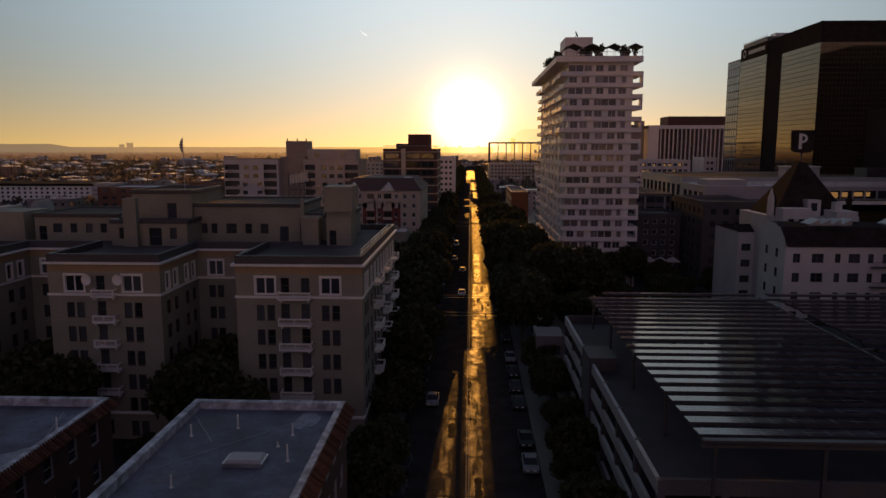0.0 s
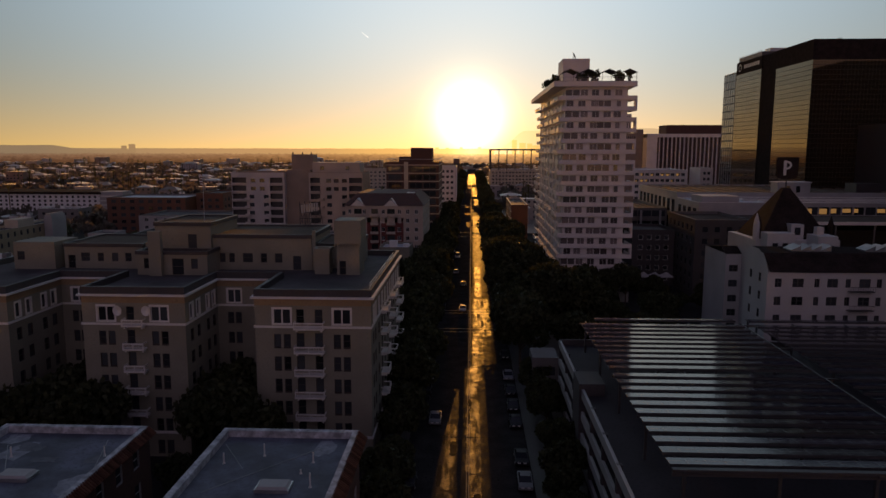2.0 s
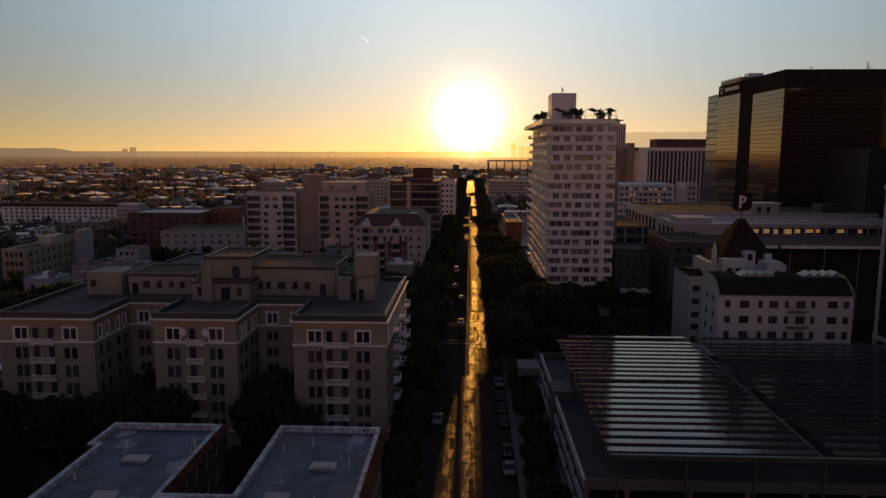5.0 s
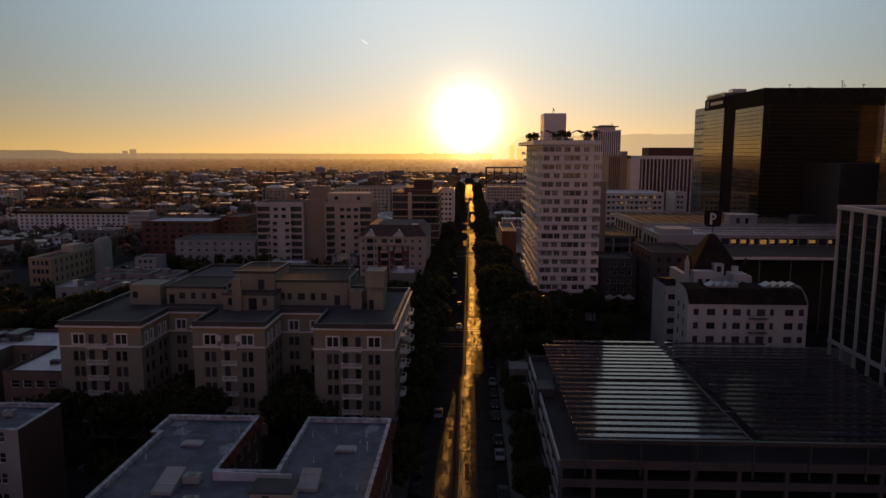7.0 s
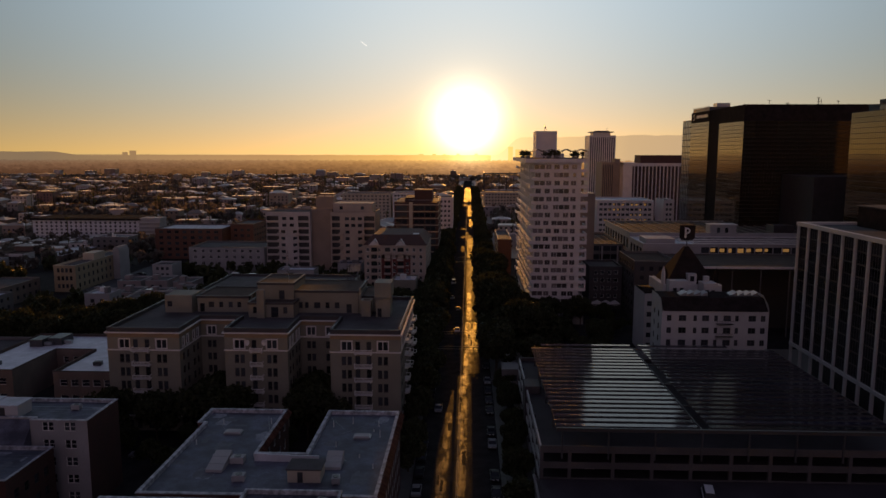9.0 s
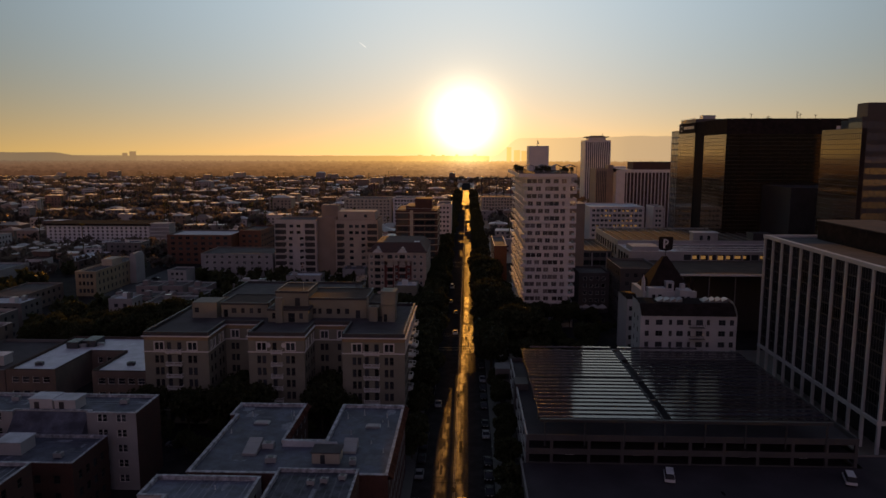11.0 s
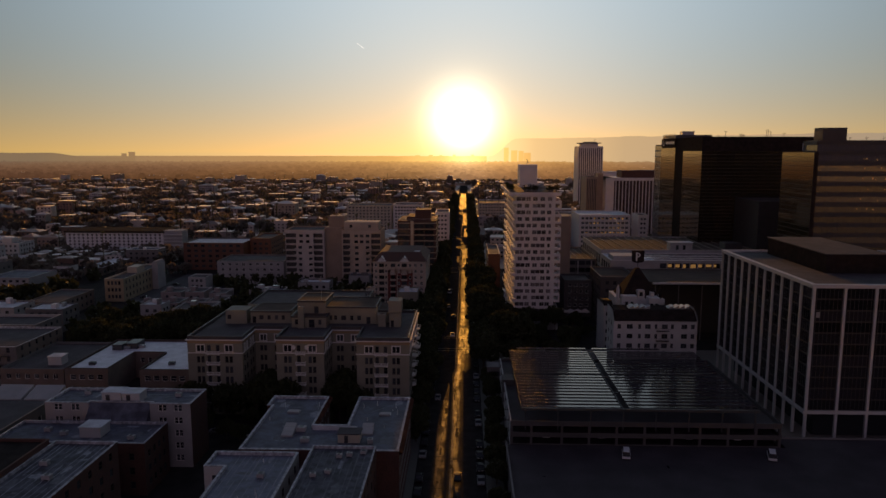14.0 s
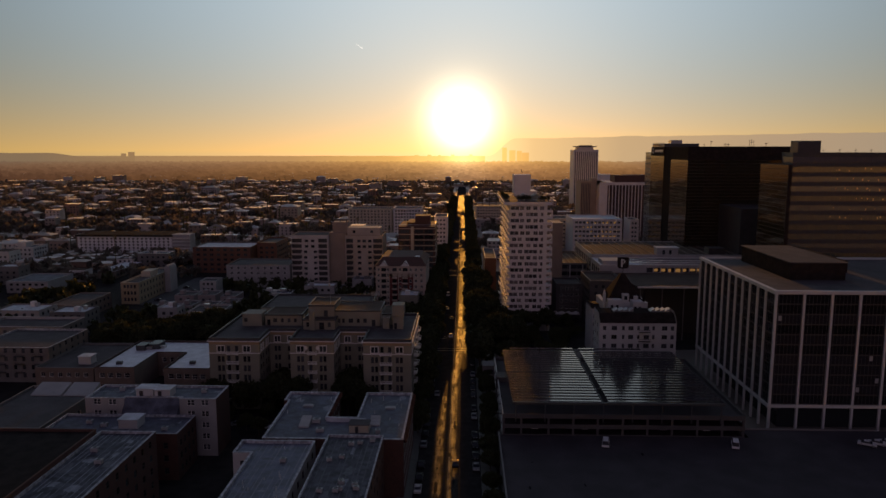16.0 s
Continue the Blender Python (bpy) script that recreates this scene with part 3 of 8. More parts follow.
def ridge(name, label, y, profile, x0, x1, steps, air=None):
    bm = bmesh.new()
    low, high = [], []
    for i in range(steps + 1):
        x = x0 + (x1 - x0) * i / steps
        low.append(bm.verts.new((x, y, -20)))
        high.append(bm.verts.new((x, y + 30, profile(x))))
    for i in range(steps):
        bm.faces.new((low[i], low[i + 1], high[i + 1], high[i]))
    return solo(name, bm, air or bd, label, "hills", kind="structure")


def plain_edge(x):
    return 44 + 2.5 * noise.noise((x * 0.01, 3, 0)) + 2 * noise.noise((x * 0.05, 7, 0))


def left_hill(x):
    e = max(0.0, min(1.0, (-2600 - x) / 270))
    return 34 + 30 * e * e * (3 - 2 * e) + 3 * noise.noise((x * 0.006, 1, 0))


def right_hill(x):
    e = max(0.0, min(1.0, (x - 170) / 190))
    return 40 + 124 * e * e * (3 - 2 * e) + 0.016 * max(0, x - 500) + 7 * noise.noise((x * 0.004, 5, 0)) + 3 * noise.noise((x * 0.014, 5, 0))


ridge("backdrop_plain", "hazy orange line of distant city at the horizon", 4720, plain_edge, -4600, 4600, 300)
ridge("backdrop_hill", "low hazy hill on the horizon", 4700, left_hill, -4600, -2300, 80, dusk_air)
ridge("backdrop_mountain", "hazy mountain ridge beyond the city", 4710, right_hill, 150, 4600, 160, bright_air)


def towers_far(name, label, rows, air=None):
    bm = boxes(*rows)
    return solo(name, bm, air or bd, label, "towers", kind="structure")


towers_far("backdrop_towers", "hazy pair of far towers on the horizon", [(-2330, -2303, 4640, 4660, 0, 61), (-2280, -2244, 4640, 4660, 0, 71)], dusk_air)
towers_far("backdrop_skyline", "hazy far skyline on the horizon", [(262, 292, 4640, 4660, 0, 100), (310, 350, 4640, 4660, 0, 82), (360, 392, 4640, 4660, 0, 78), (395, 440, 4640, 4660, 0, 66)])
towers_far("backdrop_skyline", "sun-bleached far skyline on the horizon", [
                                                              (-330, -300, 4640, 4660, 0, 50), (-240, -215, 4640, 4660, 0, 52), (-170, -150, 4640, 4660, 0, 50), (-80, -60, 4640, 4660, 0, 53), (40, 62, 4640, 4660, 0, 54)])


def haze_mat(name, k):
    """Haze painted as emission on the far tree lines: k from 0 (near) to 1 (far); near ones are browner and mottled."""
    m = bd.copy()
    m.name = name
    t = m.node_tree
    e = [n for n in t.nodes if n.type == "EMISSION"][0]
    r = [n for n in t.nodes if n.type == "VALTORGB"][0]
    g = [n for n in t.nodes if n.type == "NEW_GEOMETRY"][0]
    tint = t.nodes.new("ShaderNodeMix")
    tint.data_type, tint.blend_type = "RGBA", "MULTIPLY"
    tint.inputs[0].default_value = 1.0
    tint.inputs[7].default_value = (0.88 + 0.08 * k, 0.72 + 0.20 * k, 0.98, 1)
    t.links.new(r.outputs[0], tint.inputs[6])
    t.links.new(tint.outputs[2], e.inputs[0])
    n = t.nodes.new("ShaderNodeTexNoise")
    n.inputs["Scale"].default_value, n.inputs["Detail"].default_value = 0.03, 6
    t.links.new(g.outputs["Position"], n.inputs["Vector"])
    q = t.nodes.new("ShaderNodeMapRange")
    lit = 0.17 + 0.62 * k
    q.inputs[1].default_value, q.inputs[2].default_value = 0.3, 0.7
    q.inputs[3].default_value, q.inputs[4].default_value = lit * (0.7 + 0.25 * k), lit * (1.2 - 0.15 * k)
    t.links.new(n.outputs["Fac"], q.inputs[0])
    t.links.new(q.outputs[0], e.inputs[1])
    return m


# Each farther tree line emits more haze colour.
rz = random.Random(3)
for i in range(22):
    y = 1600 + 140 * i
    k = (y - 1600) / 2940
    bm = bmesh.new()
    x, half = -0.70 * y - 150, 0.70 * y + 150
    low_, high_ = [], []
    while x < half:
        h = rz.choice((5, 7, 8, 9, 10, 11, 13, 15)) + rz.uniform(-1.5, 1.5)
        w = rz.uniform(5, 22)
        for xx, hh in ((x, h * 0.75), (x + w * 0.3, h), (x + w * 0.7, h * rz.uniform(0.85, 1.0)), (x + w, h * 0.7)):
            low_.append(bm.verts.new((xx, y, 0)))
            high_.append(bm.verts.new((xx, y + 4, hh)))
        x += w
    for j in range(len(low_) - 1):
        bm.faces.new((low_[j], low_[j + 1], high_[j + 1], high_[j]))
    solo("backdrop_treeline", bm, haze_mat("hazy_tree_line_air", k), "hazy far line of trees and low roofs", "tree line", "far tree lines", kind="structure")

# ---- apartment block with three wings ----
apt = thing("apartment_building", -46, 103, 0, "tan stucco apartment block with three wings, white trim and balconies", "apartment building")
AP = [(-79, 84), (-62.6, 84), (-62.6, 96.8), (-52.6, 96.8), (-52.6, 84.6), (-38.4, 84.6), (-38.4, 96.8), (-28.7, 96.8), (-28.7, 84), (-13.1, 84), (-13.1, 121), (-79, 121)]
ZT, ST = 22.9, 3.13
SILLS = [0.6, 3.7, 6.75, 9.85, 12.95, 16.05, 19.3]


def rows_at(centres, w, h=1.75, top=2.0, n0=0):
    return [(c - w / 2, c + w / 2, SILLS[k], SILLS[k] + (top if k == 6 else h)) for k in range(n0, 7) for c in centres]


def pairs_at(centres, gap=1.3):
    return [c + d for c in centres for d in (-gap / 2, gap / 2)]


def apt_openings(i, length):
    """Openings of one wall by style; a style with 'trim' has the white surround of the top storey."""
    if i in (0, 4, 8):
        k = length / 15.6
        return {"pair trim": [r for r in rows_at([3.65 * k, 11.7 * k], 2.3) if r[2] > 19],
                "sash sill": [r for r in rows_at(pairs_at([3.65 * k, 11.7 * k]), 0.95, 1.85) if r[2] < 19],
                "sash": rows_at(([6.1 * k, 8.6 * k] if i != 4 else [7.3 * k]), 1.05, 2.0)}
    if i in (1, 3, 5, 7):
        cs = [2.2, 4.6, 8.2, 10.6]
        return {"trim": [r for r in rows_at(cs, 1.1) if r[2] > 19], "sash": [r for r in rows_at(cs, 1.1) if r[2] < 19]}
    if i in (2, 6):
        return {"pair trim": [r for r in rows_at([2.6, 7.2], 2.0) if r[2] > 19], "sash": [r for r in rows_at(pairs_at([2.6, 7.2], 1.2), 0.9) if r[2] < 19]}
    if i == 9:
        cs = [2.5, 4.5, 8.0, 11.5, 14.8, 18.2, 21.4, 24.5, 27.0, 30.4, 33.5]
        return {"trim": [r for r in rows_at(cs, 1.1) if r[2] > 19], "sash": [r for r in rows_at(cs, 1.1) if r[2] < 19]}
    return {}


bm = bmesh.new()
todo = []
for i, a in enumerate(AP):
    b = AP[(i + 1) % len(AP)]
    ops = apt_openings(i, (Vector(b) - Vector(a)).length)
    holes = [r for rs in ops.values() for r in rs]
    wall(bm, a, b, 0, ZT - 1.1, holes)
    todo.append((a, b, ops))
part("wall", bm, BEIGE, apt)
for a, b, ops in todo:
    for style, rs in ops.items():
        fill(apt, a, b, rs, style, TRIM if "trim" in style else BRONZEF)


def ring(poly, z0, z1, d0, d1):
    """A band round a footprint, from d0 outside the wall line to d1 inside it."""
    bm = bmesh.new()
    n = len(poly)
    P = [Vector(p) for p in poly]

    def off(d):
        out = []
        for i in range(n):
            e0, e1 = (P[i] - P[i - 1]).normalized(), (P[(i + 1) % n] - P[i]).normalized()
            k = Vector((e0.y, -e0.x)) + Vector((e1.y, -e1.x))
            out.append(P[i] + k / max(0.2, k.dot(Vector((e0.y, -e0.x)))) * d)
        return out

    A, B = off(d0), off(-d1)
    for i in range(n):
        j = (i + 1) % n
        quad(bm, ((*A[i], z0), (*A[j], z0), (*A[j], z1), (*A[i], z1)))
        quad(bm, ((*A[i], z1), (*A[j], z1), (*B[j], z1), (*B[i], z1)))
        quad(bm, ((*B[j], z0), (*B[i], z0), (*B[i], z1), (*B[j], z1)))
        quad(bm, ((*A[j], z0), (*A[i], z0), (*B[i], z0), (*B[j], z0)))
    return bm


part("frieze", ring(AP, ZT - 1.1, ZT - 0.15, 0.02, 0.3), FRIEZE, apt, "ochre painted frieze under the cornice")
part("cornice", ring(AP, ZT - 0.15, ZT + 0.12, 0.45, 0.3), TRIM, apt, "white cornice")
part("belt_course", ring(AP, 18.75, 19.05, 0.16, 0.05), TRIM, apt, "white belt course below the top storey")
part("base_course", ring(AP, 3.4, 3.75, 0.14, 0.05), TRIM, apt, "pale belt course above the ground storey")
part("parapet", ring(AP, ZT + 0.12, ZT + 1.1, 0.05, 0.5), DARKP, apt, "dark sheet-metal parapet")
bm = bmesh.new()
f = bm.faces.new([bm.verts.new((x, y, ZT + 0.2)) for x, y in AP])
f.normal_update()
bmesh.ops.triangulate(bm, faces=[f])
part("roof", bm, ROOFD, apt)


def balcony(parent, x, y, z, w=4.0, d=1.1, face="S"):
    """A slab with a pale balustrade, against a wall that faces S or E."""
    a = w / 2
    rows = [(-a, a, -d, 0, 0, 0.2), (-a, a, -d, -d + 0.12, 0.84, 1.0), (-a, -a + 0.12, -d + 0.12, 0, 0.84, 1.0), (a - 0.12, a, -d + 0.12, 0, 0.84, 1.0),
            (-a, -a + 0.14, -d, -d + 0.12, 0.2, 0.84), (a - 0.14, a, -d, -d + 0.12, 0.2, 0.84), (-0.07, 0.07, -d, -d + 0.12, 0.2, 0.84)]
    for i in range(1, 12):
        if i != 6:
            c = -a + w * i / 12
            rows.append((c - 0.02, c + 0.02, -d + 0.04, -d + 0.08, 0.2, 0.84))
    for s_ in (-1, 1):
        rows.append((s_ * a * 0.82 - 0.09, s_ * a * 0.82 + 0.09, -d * 0.7, 0, -0.32, 0))
    bm = boxes(*rows)
    turn = Matrix.Rotation(radians(90 if face == "E" else 0), 4, "Z")
    bmesh.ops.transform(bm, matrix=Matrix.Translation((x, y, z)) @ turn, verts=bm.verts)
    return part("balcony", bm, TRIM, parent, "small white balcony with a low balustrade")


for cx, w in ((-71.2, 4.0), (-45.3, 2.9), (-21.3, 4.0)):
    for k in range(2, 7):
        balcony(apt, cx, 84.6 if cx == -45.3 else 84, SILLS[k] - 0.6, w)
for yc in (95.5, 105.6, 115.6):
    for k in range(2, 7):
        balcony(apt, -13.1, yc, SILLS[k] - 0.55, 3.0, 1.2, "E")


def roof_house(x0, x1, y0, y1, z0, z1, doors=(), wins=(), cap=0.35, capmat=None, name="penthouse"):
    """A stuccoed roof house of the block, with openings in its front."""
    holes = [(u - w / 2, u + w / 2, z0 + s, z0 + s + h) for u, w, s, h in wins] + [(u - w / 2, u + w / 2, z0 + 0.05, z0 + h) for u, w, h in doors]
    bm = bmesh.new()
    wall(bm, (x0, y0), (x1, y0), z0, z1, holes)
    wall(bm, (x1, y0), (x1, y1), z0, z1)
    wall(bm, (x1, y1), (x0, y1), z0, z1)
    wall(bm, (x0, y1), (x0, y0), z0, z1)
    quad(bm, ((x0, y0, z1), (x1, y0, z1), (x1, y1, z1), (x0, y1, z1)), 1)
    p = part(name, bm, [BEIGE, ROOFT if cap else BEIGE], apt)
    fill(apt, (x0, y0), (x1, y0), holes, "sash", BRONZEF)
    if cap:
        part("roof_edge", ring([(x0, y0), (x1, y0), (x1, y1), (x0, y1)], z1 - cap, z1 + 0.25, 0.18, 0.3), capmat or DARKP, apt)
    return p


RZ = ZT + 0.2
roof_house(-25.2, -18.5, 106, 118, RZ, 27.0)
roof_house(-42.4, -25.4, 104, 119, RZ, 28.6, doors=((14.6, 1.3, 2.3),), wins=[(2.5, 0.9, 1.2, 1.5), (4.0, 0.9, 1.2, 1.5), (6.6, 1.6, 1.2, 1.5), (9.2, 1.0, 1.2, 1.5), (11.6, 1.2, 1.2, 1.5)])
roof_house(-66, -53, 104, 116.5, RZ, 27.0, doors=((1.2, 1.2, 2.2),), wins=[(3.5, 1.4, 1.2, 1.4), (6.0, 1.0, 1.2, 1.4), (8.4, 1.0, 1.2, 1.4), (10.6, 1.0, 1.2, 1.4)])
roof_house(-73.8, -67, 103, 110, RZ, 27.5, wins=[(1.2, 1.2, 1.5, 1.4)], cap=0.0)
roof_house(-51.4, -40.4, 98.6, 107, RZ, 26.6, doors=((6.4, 1.8, 2.6),), wins=[(1.6, 1.0, 1.0, 1.6), (9.0, 1.0, 1.0, 1.6)], cap=0.3)
roof_house(-50.4, -41.4, 103.2, 116, 26.6, 30.6, doors=((6.0, 1.4, 2.3),), cap=0.35)
roof_house(-49.1, -47.2, 97.6, 98.5, RZ, 30.0, cap=0.0, name="chimney")
roof_house(-20.6, -17.1, 100, 105, RZ, 28.0, doors=((0.9, 1.0, 2.2),), cap=0.0, name="water_tower")
roof_house(-20.9, -16.8, 99.7, 105.3, 28.0, 31.6, cap=0.0, name="water_tower_top")
bm = bmesh.new()
for i in range(9):
    x = -20.8 + i * 0.48
    box(bm, x - 0.1, x + 0.1, 99.5, 99.75, 27.6, 28.05)
part("corbel_row", bm, BEIGE, apt)
roof_house(-24.2, -21.9, 100.5, 103, RZ, 26.9, cap=0.2, capmat=BEIGE, name="stair_house")
part("flue", boxes((-25.2, -24.7, 103.6, 104, RZ, 29.6)), BEIGE, apt)
part("flue", boxes((-52.3, -51.9, 103.6, 104, RZ, 27.5)), BEIGE, apt)
bm = bmesh.new()
for ya, yb in ((84.6, 92), (93, 103), (104, 113)):
    for z in (24.35, 24.75):
        rod(bm, (-13.3, ya, z), (-13.3, yb, z), 0.05, 6)
    for i in range(4):
        y = ya + (yb - ya) * i / 3
        rod(bm, (-13.3, y, 23.9), (-13.3, y, 24.75), 0.04, 6)
part("roof_rail", bm, GALV, apt, "metal pipe rail along the roof edge")

# two dishes beside the top balcony of the middle wing
for x in (-47.3, -43.4):
    d_ = thing("wall_dish", x, 84.2, 20.2, "round white satellite dish on the facade", "satellite dish", "facade dishes")
    bm = bmesh.new()
    cv = bm.verts.new((x, 84.0, 20.9))
    r0 = [bm.verts.new((x + 0.62 * math.cos(2 * math.pi * i / 16), 83.75, 20.9 + 0.7 * math.sin(2 * math.pi * i / 16))) for i in range(16)]
    for i in range(16):
        bm.faces.new((cv, r0[(i + 1) % 16], r0[i]))
    part("bowl", bm, TRIM, d_)
    bm = bmesh.new()
    rod(bm, (x, 84.0, 20.9), (x, 84.6, 20.7), 0.05, 6)
    part("arm", bm, STEEL, d_)

# roof sign on a lattice
sign = thing("roof_sign", -28.8, 118, 29.2, "unlit rooftop letter sign on a dark steel lattice", "roof sign")
bm = bmesh.new()
for i in range(5):
    x = -30.5 + i * 0.9
    rod(bm, (x, 117.6, 29.0), (x, 117.6, 33.2), 0.06, 6)
    rod(bm, (x, 119.6, 29.0), (x, 117.6, 32.6), 0.05, 6)
for z in (30.1, 31.2, 32.6):
    rod(bm, (-30.5, 117.6, z), (-26.9, 117.6, z), 0.05, 6)
for i in range(4):
    x = -30.5 + i * 0.9
    rod(bm, (x, 117.6, 29.0), (x + 0.9, 117.6, 31.2), 0.04, 6)
part("lattice", bm, STEEL, sign)
for i in range(7):
    part("sign_bar", boxes((-30.2 + i * 0.45, -29.9 + i * 0.45, 117.35, 117.45, 31.1 + i * 0.06, 32.6 + i * 0.06)), GALV, sign, "pale letter-sized bar")

# flagpole
fl = thing("flagpole", -43.0, 105, 30.9, "tall thin flagpole with a limp striped flag on the roof", "flagpole")
bm = bmesh.new()
rod(bm, (-43, 105, 30.8), (-43, 105, 38.6), 0.07, 8, 0.04)
part("pole", bm, GALV, fl)
bm = bmesh.new()
for i in range(10):
    z0, z1 = 38.4 - i * 0.21, 38.4 - (i + 1) * 0.21
    w0, w1 = 0.16 + 0.35 * math.sin(i * 0.32), 0.16 + 0.35 * math.sin((i + 1) * 0.32)
    quad(bm, ((-43.05, 104.98, z0), (-43.05 - w0 * 0.4, 104.9, z0), (-43.05 - w1 * 0.4, 104.9, z1), (-43.05, 104.98, z1)), i % 2)
    quad(bm, ((-43.05 - w0 * 0.4, 104.9, z0), (-43.05 - w0, 105.05, z0), (-43.05 - w1, 105.05, z1), (-43.05 - w1 * 0.4, 104.9, z1)), i % 2)
part("flag", bm, [REDW, TRIM], fl, "limp red and white flag")

DUSKW = mat("brown_grey_stucco", (0.24, 0.19, 0.16), 0.85, 0.3, 4.0, 0.15, 0.2)


PATCHES = (mat("light_roof_repair", (0.36, 0.38, 0.43), 0.8, 0.4, 1.0, 0.25, 0.3, spec=0.2), mat("dark_roof_repair", (0.20, 0.21, 0.24), 0.85, 0.4, 1.0, 0.25, 0.3, spec=0.2))


def roof_patches(seed, rects, z, n, mats):
    """Ragged repairs of lighter and darker coating on a flat roof."""
    rnd = random.Random(seed)
    for k in range(n):
        x0, x1, y0, y1 = rnd.choice(rects)
        cx, cy = rnd.uniform(x0, x1), rnd.uniform(y0, y1)
        a, b = rnd.uniform(0.3, 1.9), rnd.uniform(0.3, 2.6)
        bm = bmesh.new()
        m = 14
        ring_ = []
        for i in range(m):
            t = 2 * math.pi * i / m
            q = rnd.uniform(0.65, 1.1)
            sq = 1 / max(abs(math.cos(t)), abs(math.sin(t))) * 0.6 + 0.4
            ring_.append(bm.verts.new((min(x1, max(x0, cx + a * q * sq * math.cos(t))), min(y1, max(y0, cy + b * q * sq * math.sin(t))), z + 0.004 + 0.0011 * k)))
        bm.faces.new(ring_)
        solo("roof_patch", bm, rnd.choice(mats), "ragged coating repair on a flat roof", "roof patch", "roof patches", kind="structure")


def roof_seams(seed, x0, x1, y0, y1, z, along="x", m=None):
    """Lapped seams of a roof membrane, slightly wavy and proud of it."""
    rnd = random.Random(seed)
    bm = bmesh.new()
    c, c1 = (y0, y1) if along == "x" else (x0, x1)
    a, b = (x0, x1) if along == "x" else (y0, y1)
    c += rnd.uniform(0.5, 1.0)
    while c < c1 - 0.3:
        n = 10
        w = rnd.uniform(0.05, 0.14)
        prev = None
        for i in range(n + 1):
            t = a + (b - a) * i / n
            e = c + rnd.uniform(-0.05, 0.05)
            p = [(t, e - w, z + 0.03), (t, e + w, z + 0.03)] if along == "x" else [(e + w, t, z + 0.03), (e - w, t, z + 0.03)]
            cur = [bm.verts.new(q) for q in p]
            if prev and rnd.random() < 0.85:
                bm.faces.new((prev[0], cur[0], cur[1], prev[1]))
            prev = cur
        c += rnd.uniform(0.9, 1.5)
    solo("roof_seams", bm, m or PATCHES[0], "lapped seams of the roof membrane", "roof seams", kind="stuff")


# ---- low roofs nearest the walk ----
U = thing("courtyard_building", -28, 41, 0, "brick apartment house round a court with a blue-grey roof", "apartment building")
UP = [(-45.2, 25.8), (-10.8, 25.8), (-10.8, 58.9), (-24.1, 58.9), (-24.1, 40), (-31.9, 40), (-31.9, 59), (-46.4, 59), (-46.4, 52), (-45.2, 52)]
bm = bmesh.new()
uops = {1: grid(33.1, 0.8, 4, 3.4, 11, 1.3, 1.8), 3: grid(18.9, 0.8, 4, 3.4, 5, 1.2, 1.8), 5: grid(19, 0.8, 4, 3.4, 5, 1.2, 1.8)}
# the wall order runs anticlockwise
for i, a in enumerate(UP):
    wall(bm, a, UP[(i + 1) % len(UP)], 0, 14.9, uops.get(i, ()))
part("wall", bm, BRICK, U, "dark red brick wall")
for i, rs in uops.items():
    fill(U, UP[i], UP[(i + 1) % len(UP)], rs, "far sash", GREYW)
roof_and_parapet(U, UP, 14.9, 0.55, ROOFB, COPE, 0.55)


def tiled_eave(parent, x, y0, y1, z, out=1.1, drop=0.9):
    """A sloping strip of half-round tiles along an east wall."""
    bm = boxes()
    quad(bm, ((x - 0.1, y0, z), (x + out, y0, z - drop), (x + out, y1, z - drop), (x - 0.1, y1, z)))
    quad(bm, ((x + out, y0, z - drop), (x, y0, z - drop - 0.1), (x, y1, z - drop - 0.1), (x + out, y1, z - drop)))
    eave = part("eave", bm, TILE, parent, "terracotta tiled eave")
    bm = bmesh.new()
    n = 7
    for i in range(n):
        t0, t1 = math.pi * i / n, math.pi * (i + 1) / n
        p = [(-0.05, math.cos(t) * 0.13, math.sin(t) * 0.1) for t in (t0, t1)]
        q = [(out + 0.06, math.cos(t) * 0.15, math.sin(t) * 0.12 - drop) for t in (t0, t1)]
        quad(bm, (p[1], p[0], q[0], q[1]))
    me = mesh_of(bm, "tile", TILE)
    k = 0
    y = y0 + 0.2
    while y < y1:
        ob = new("tile", me)
        ob.parent = eave
        ob.matrix_basis = Matrix.Translation(Vector((x, y, z + 0.02)) - ORIGIN[eave])
        y += 0.34


tiled_eave(U, -10.75, 25.8, 58.9, 15.0, 0.8, 0.75)
tiled_eave(U, -31.85, 40, 59, 15.0, 0.7, 0.7)


def skylight(x, y, z, w, d):
    s = thing("skylight", x, y, z, "low frosted roof skylight with a pale frame", "skylight", "roof skylights")
    part("curb", boxes((x - w / 2, x + w / 2, y - d / 2, y + d / 2, z, z + 0.3)), GALV, s)
    bm = bmesh.new()
    a, b, h = w / 2 - 0.1, d / 2 - 0.1, z + 0.3
    v = [bm.verts.new((x + sx * a * k, y + sy * b * k, h + e)) for k, e in ((1, 0), (0.85, 0.2)) for sx, sy in ((-1, -1), (1, -1), (1, 1), (-1, 1))]
    for i in range(4):
        bm.faces.new((v[i], v[(i + 1) % 4], v[4 + (i + 1) % 4], v[4 + i]))
    bm.faces.new(v[4:])
    part("dome", bm, PALE, s)


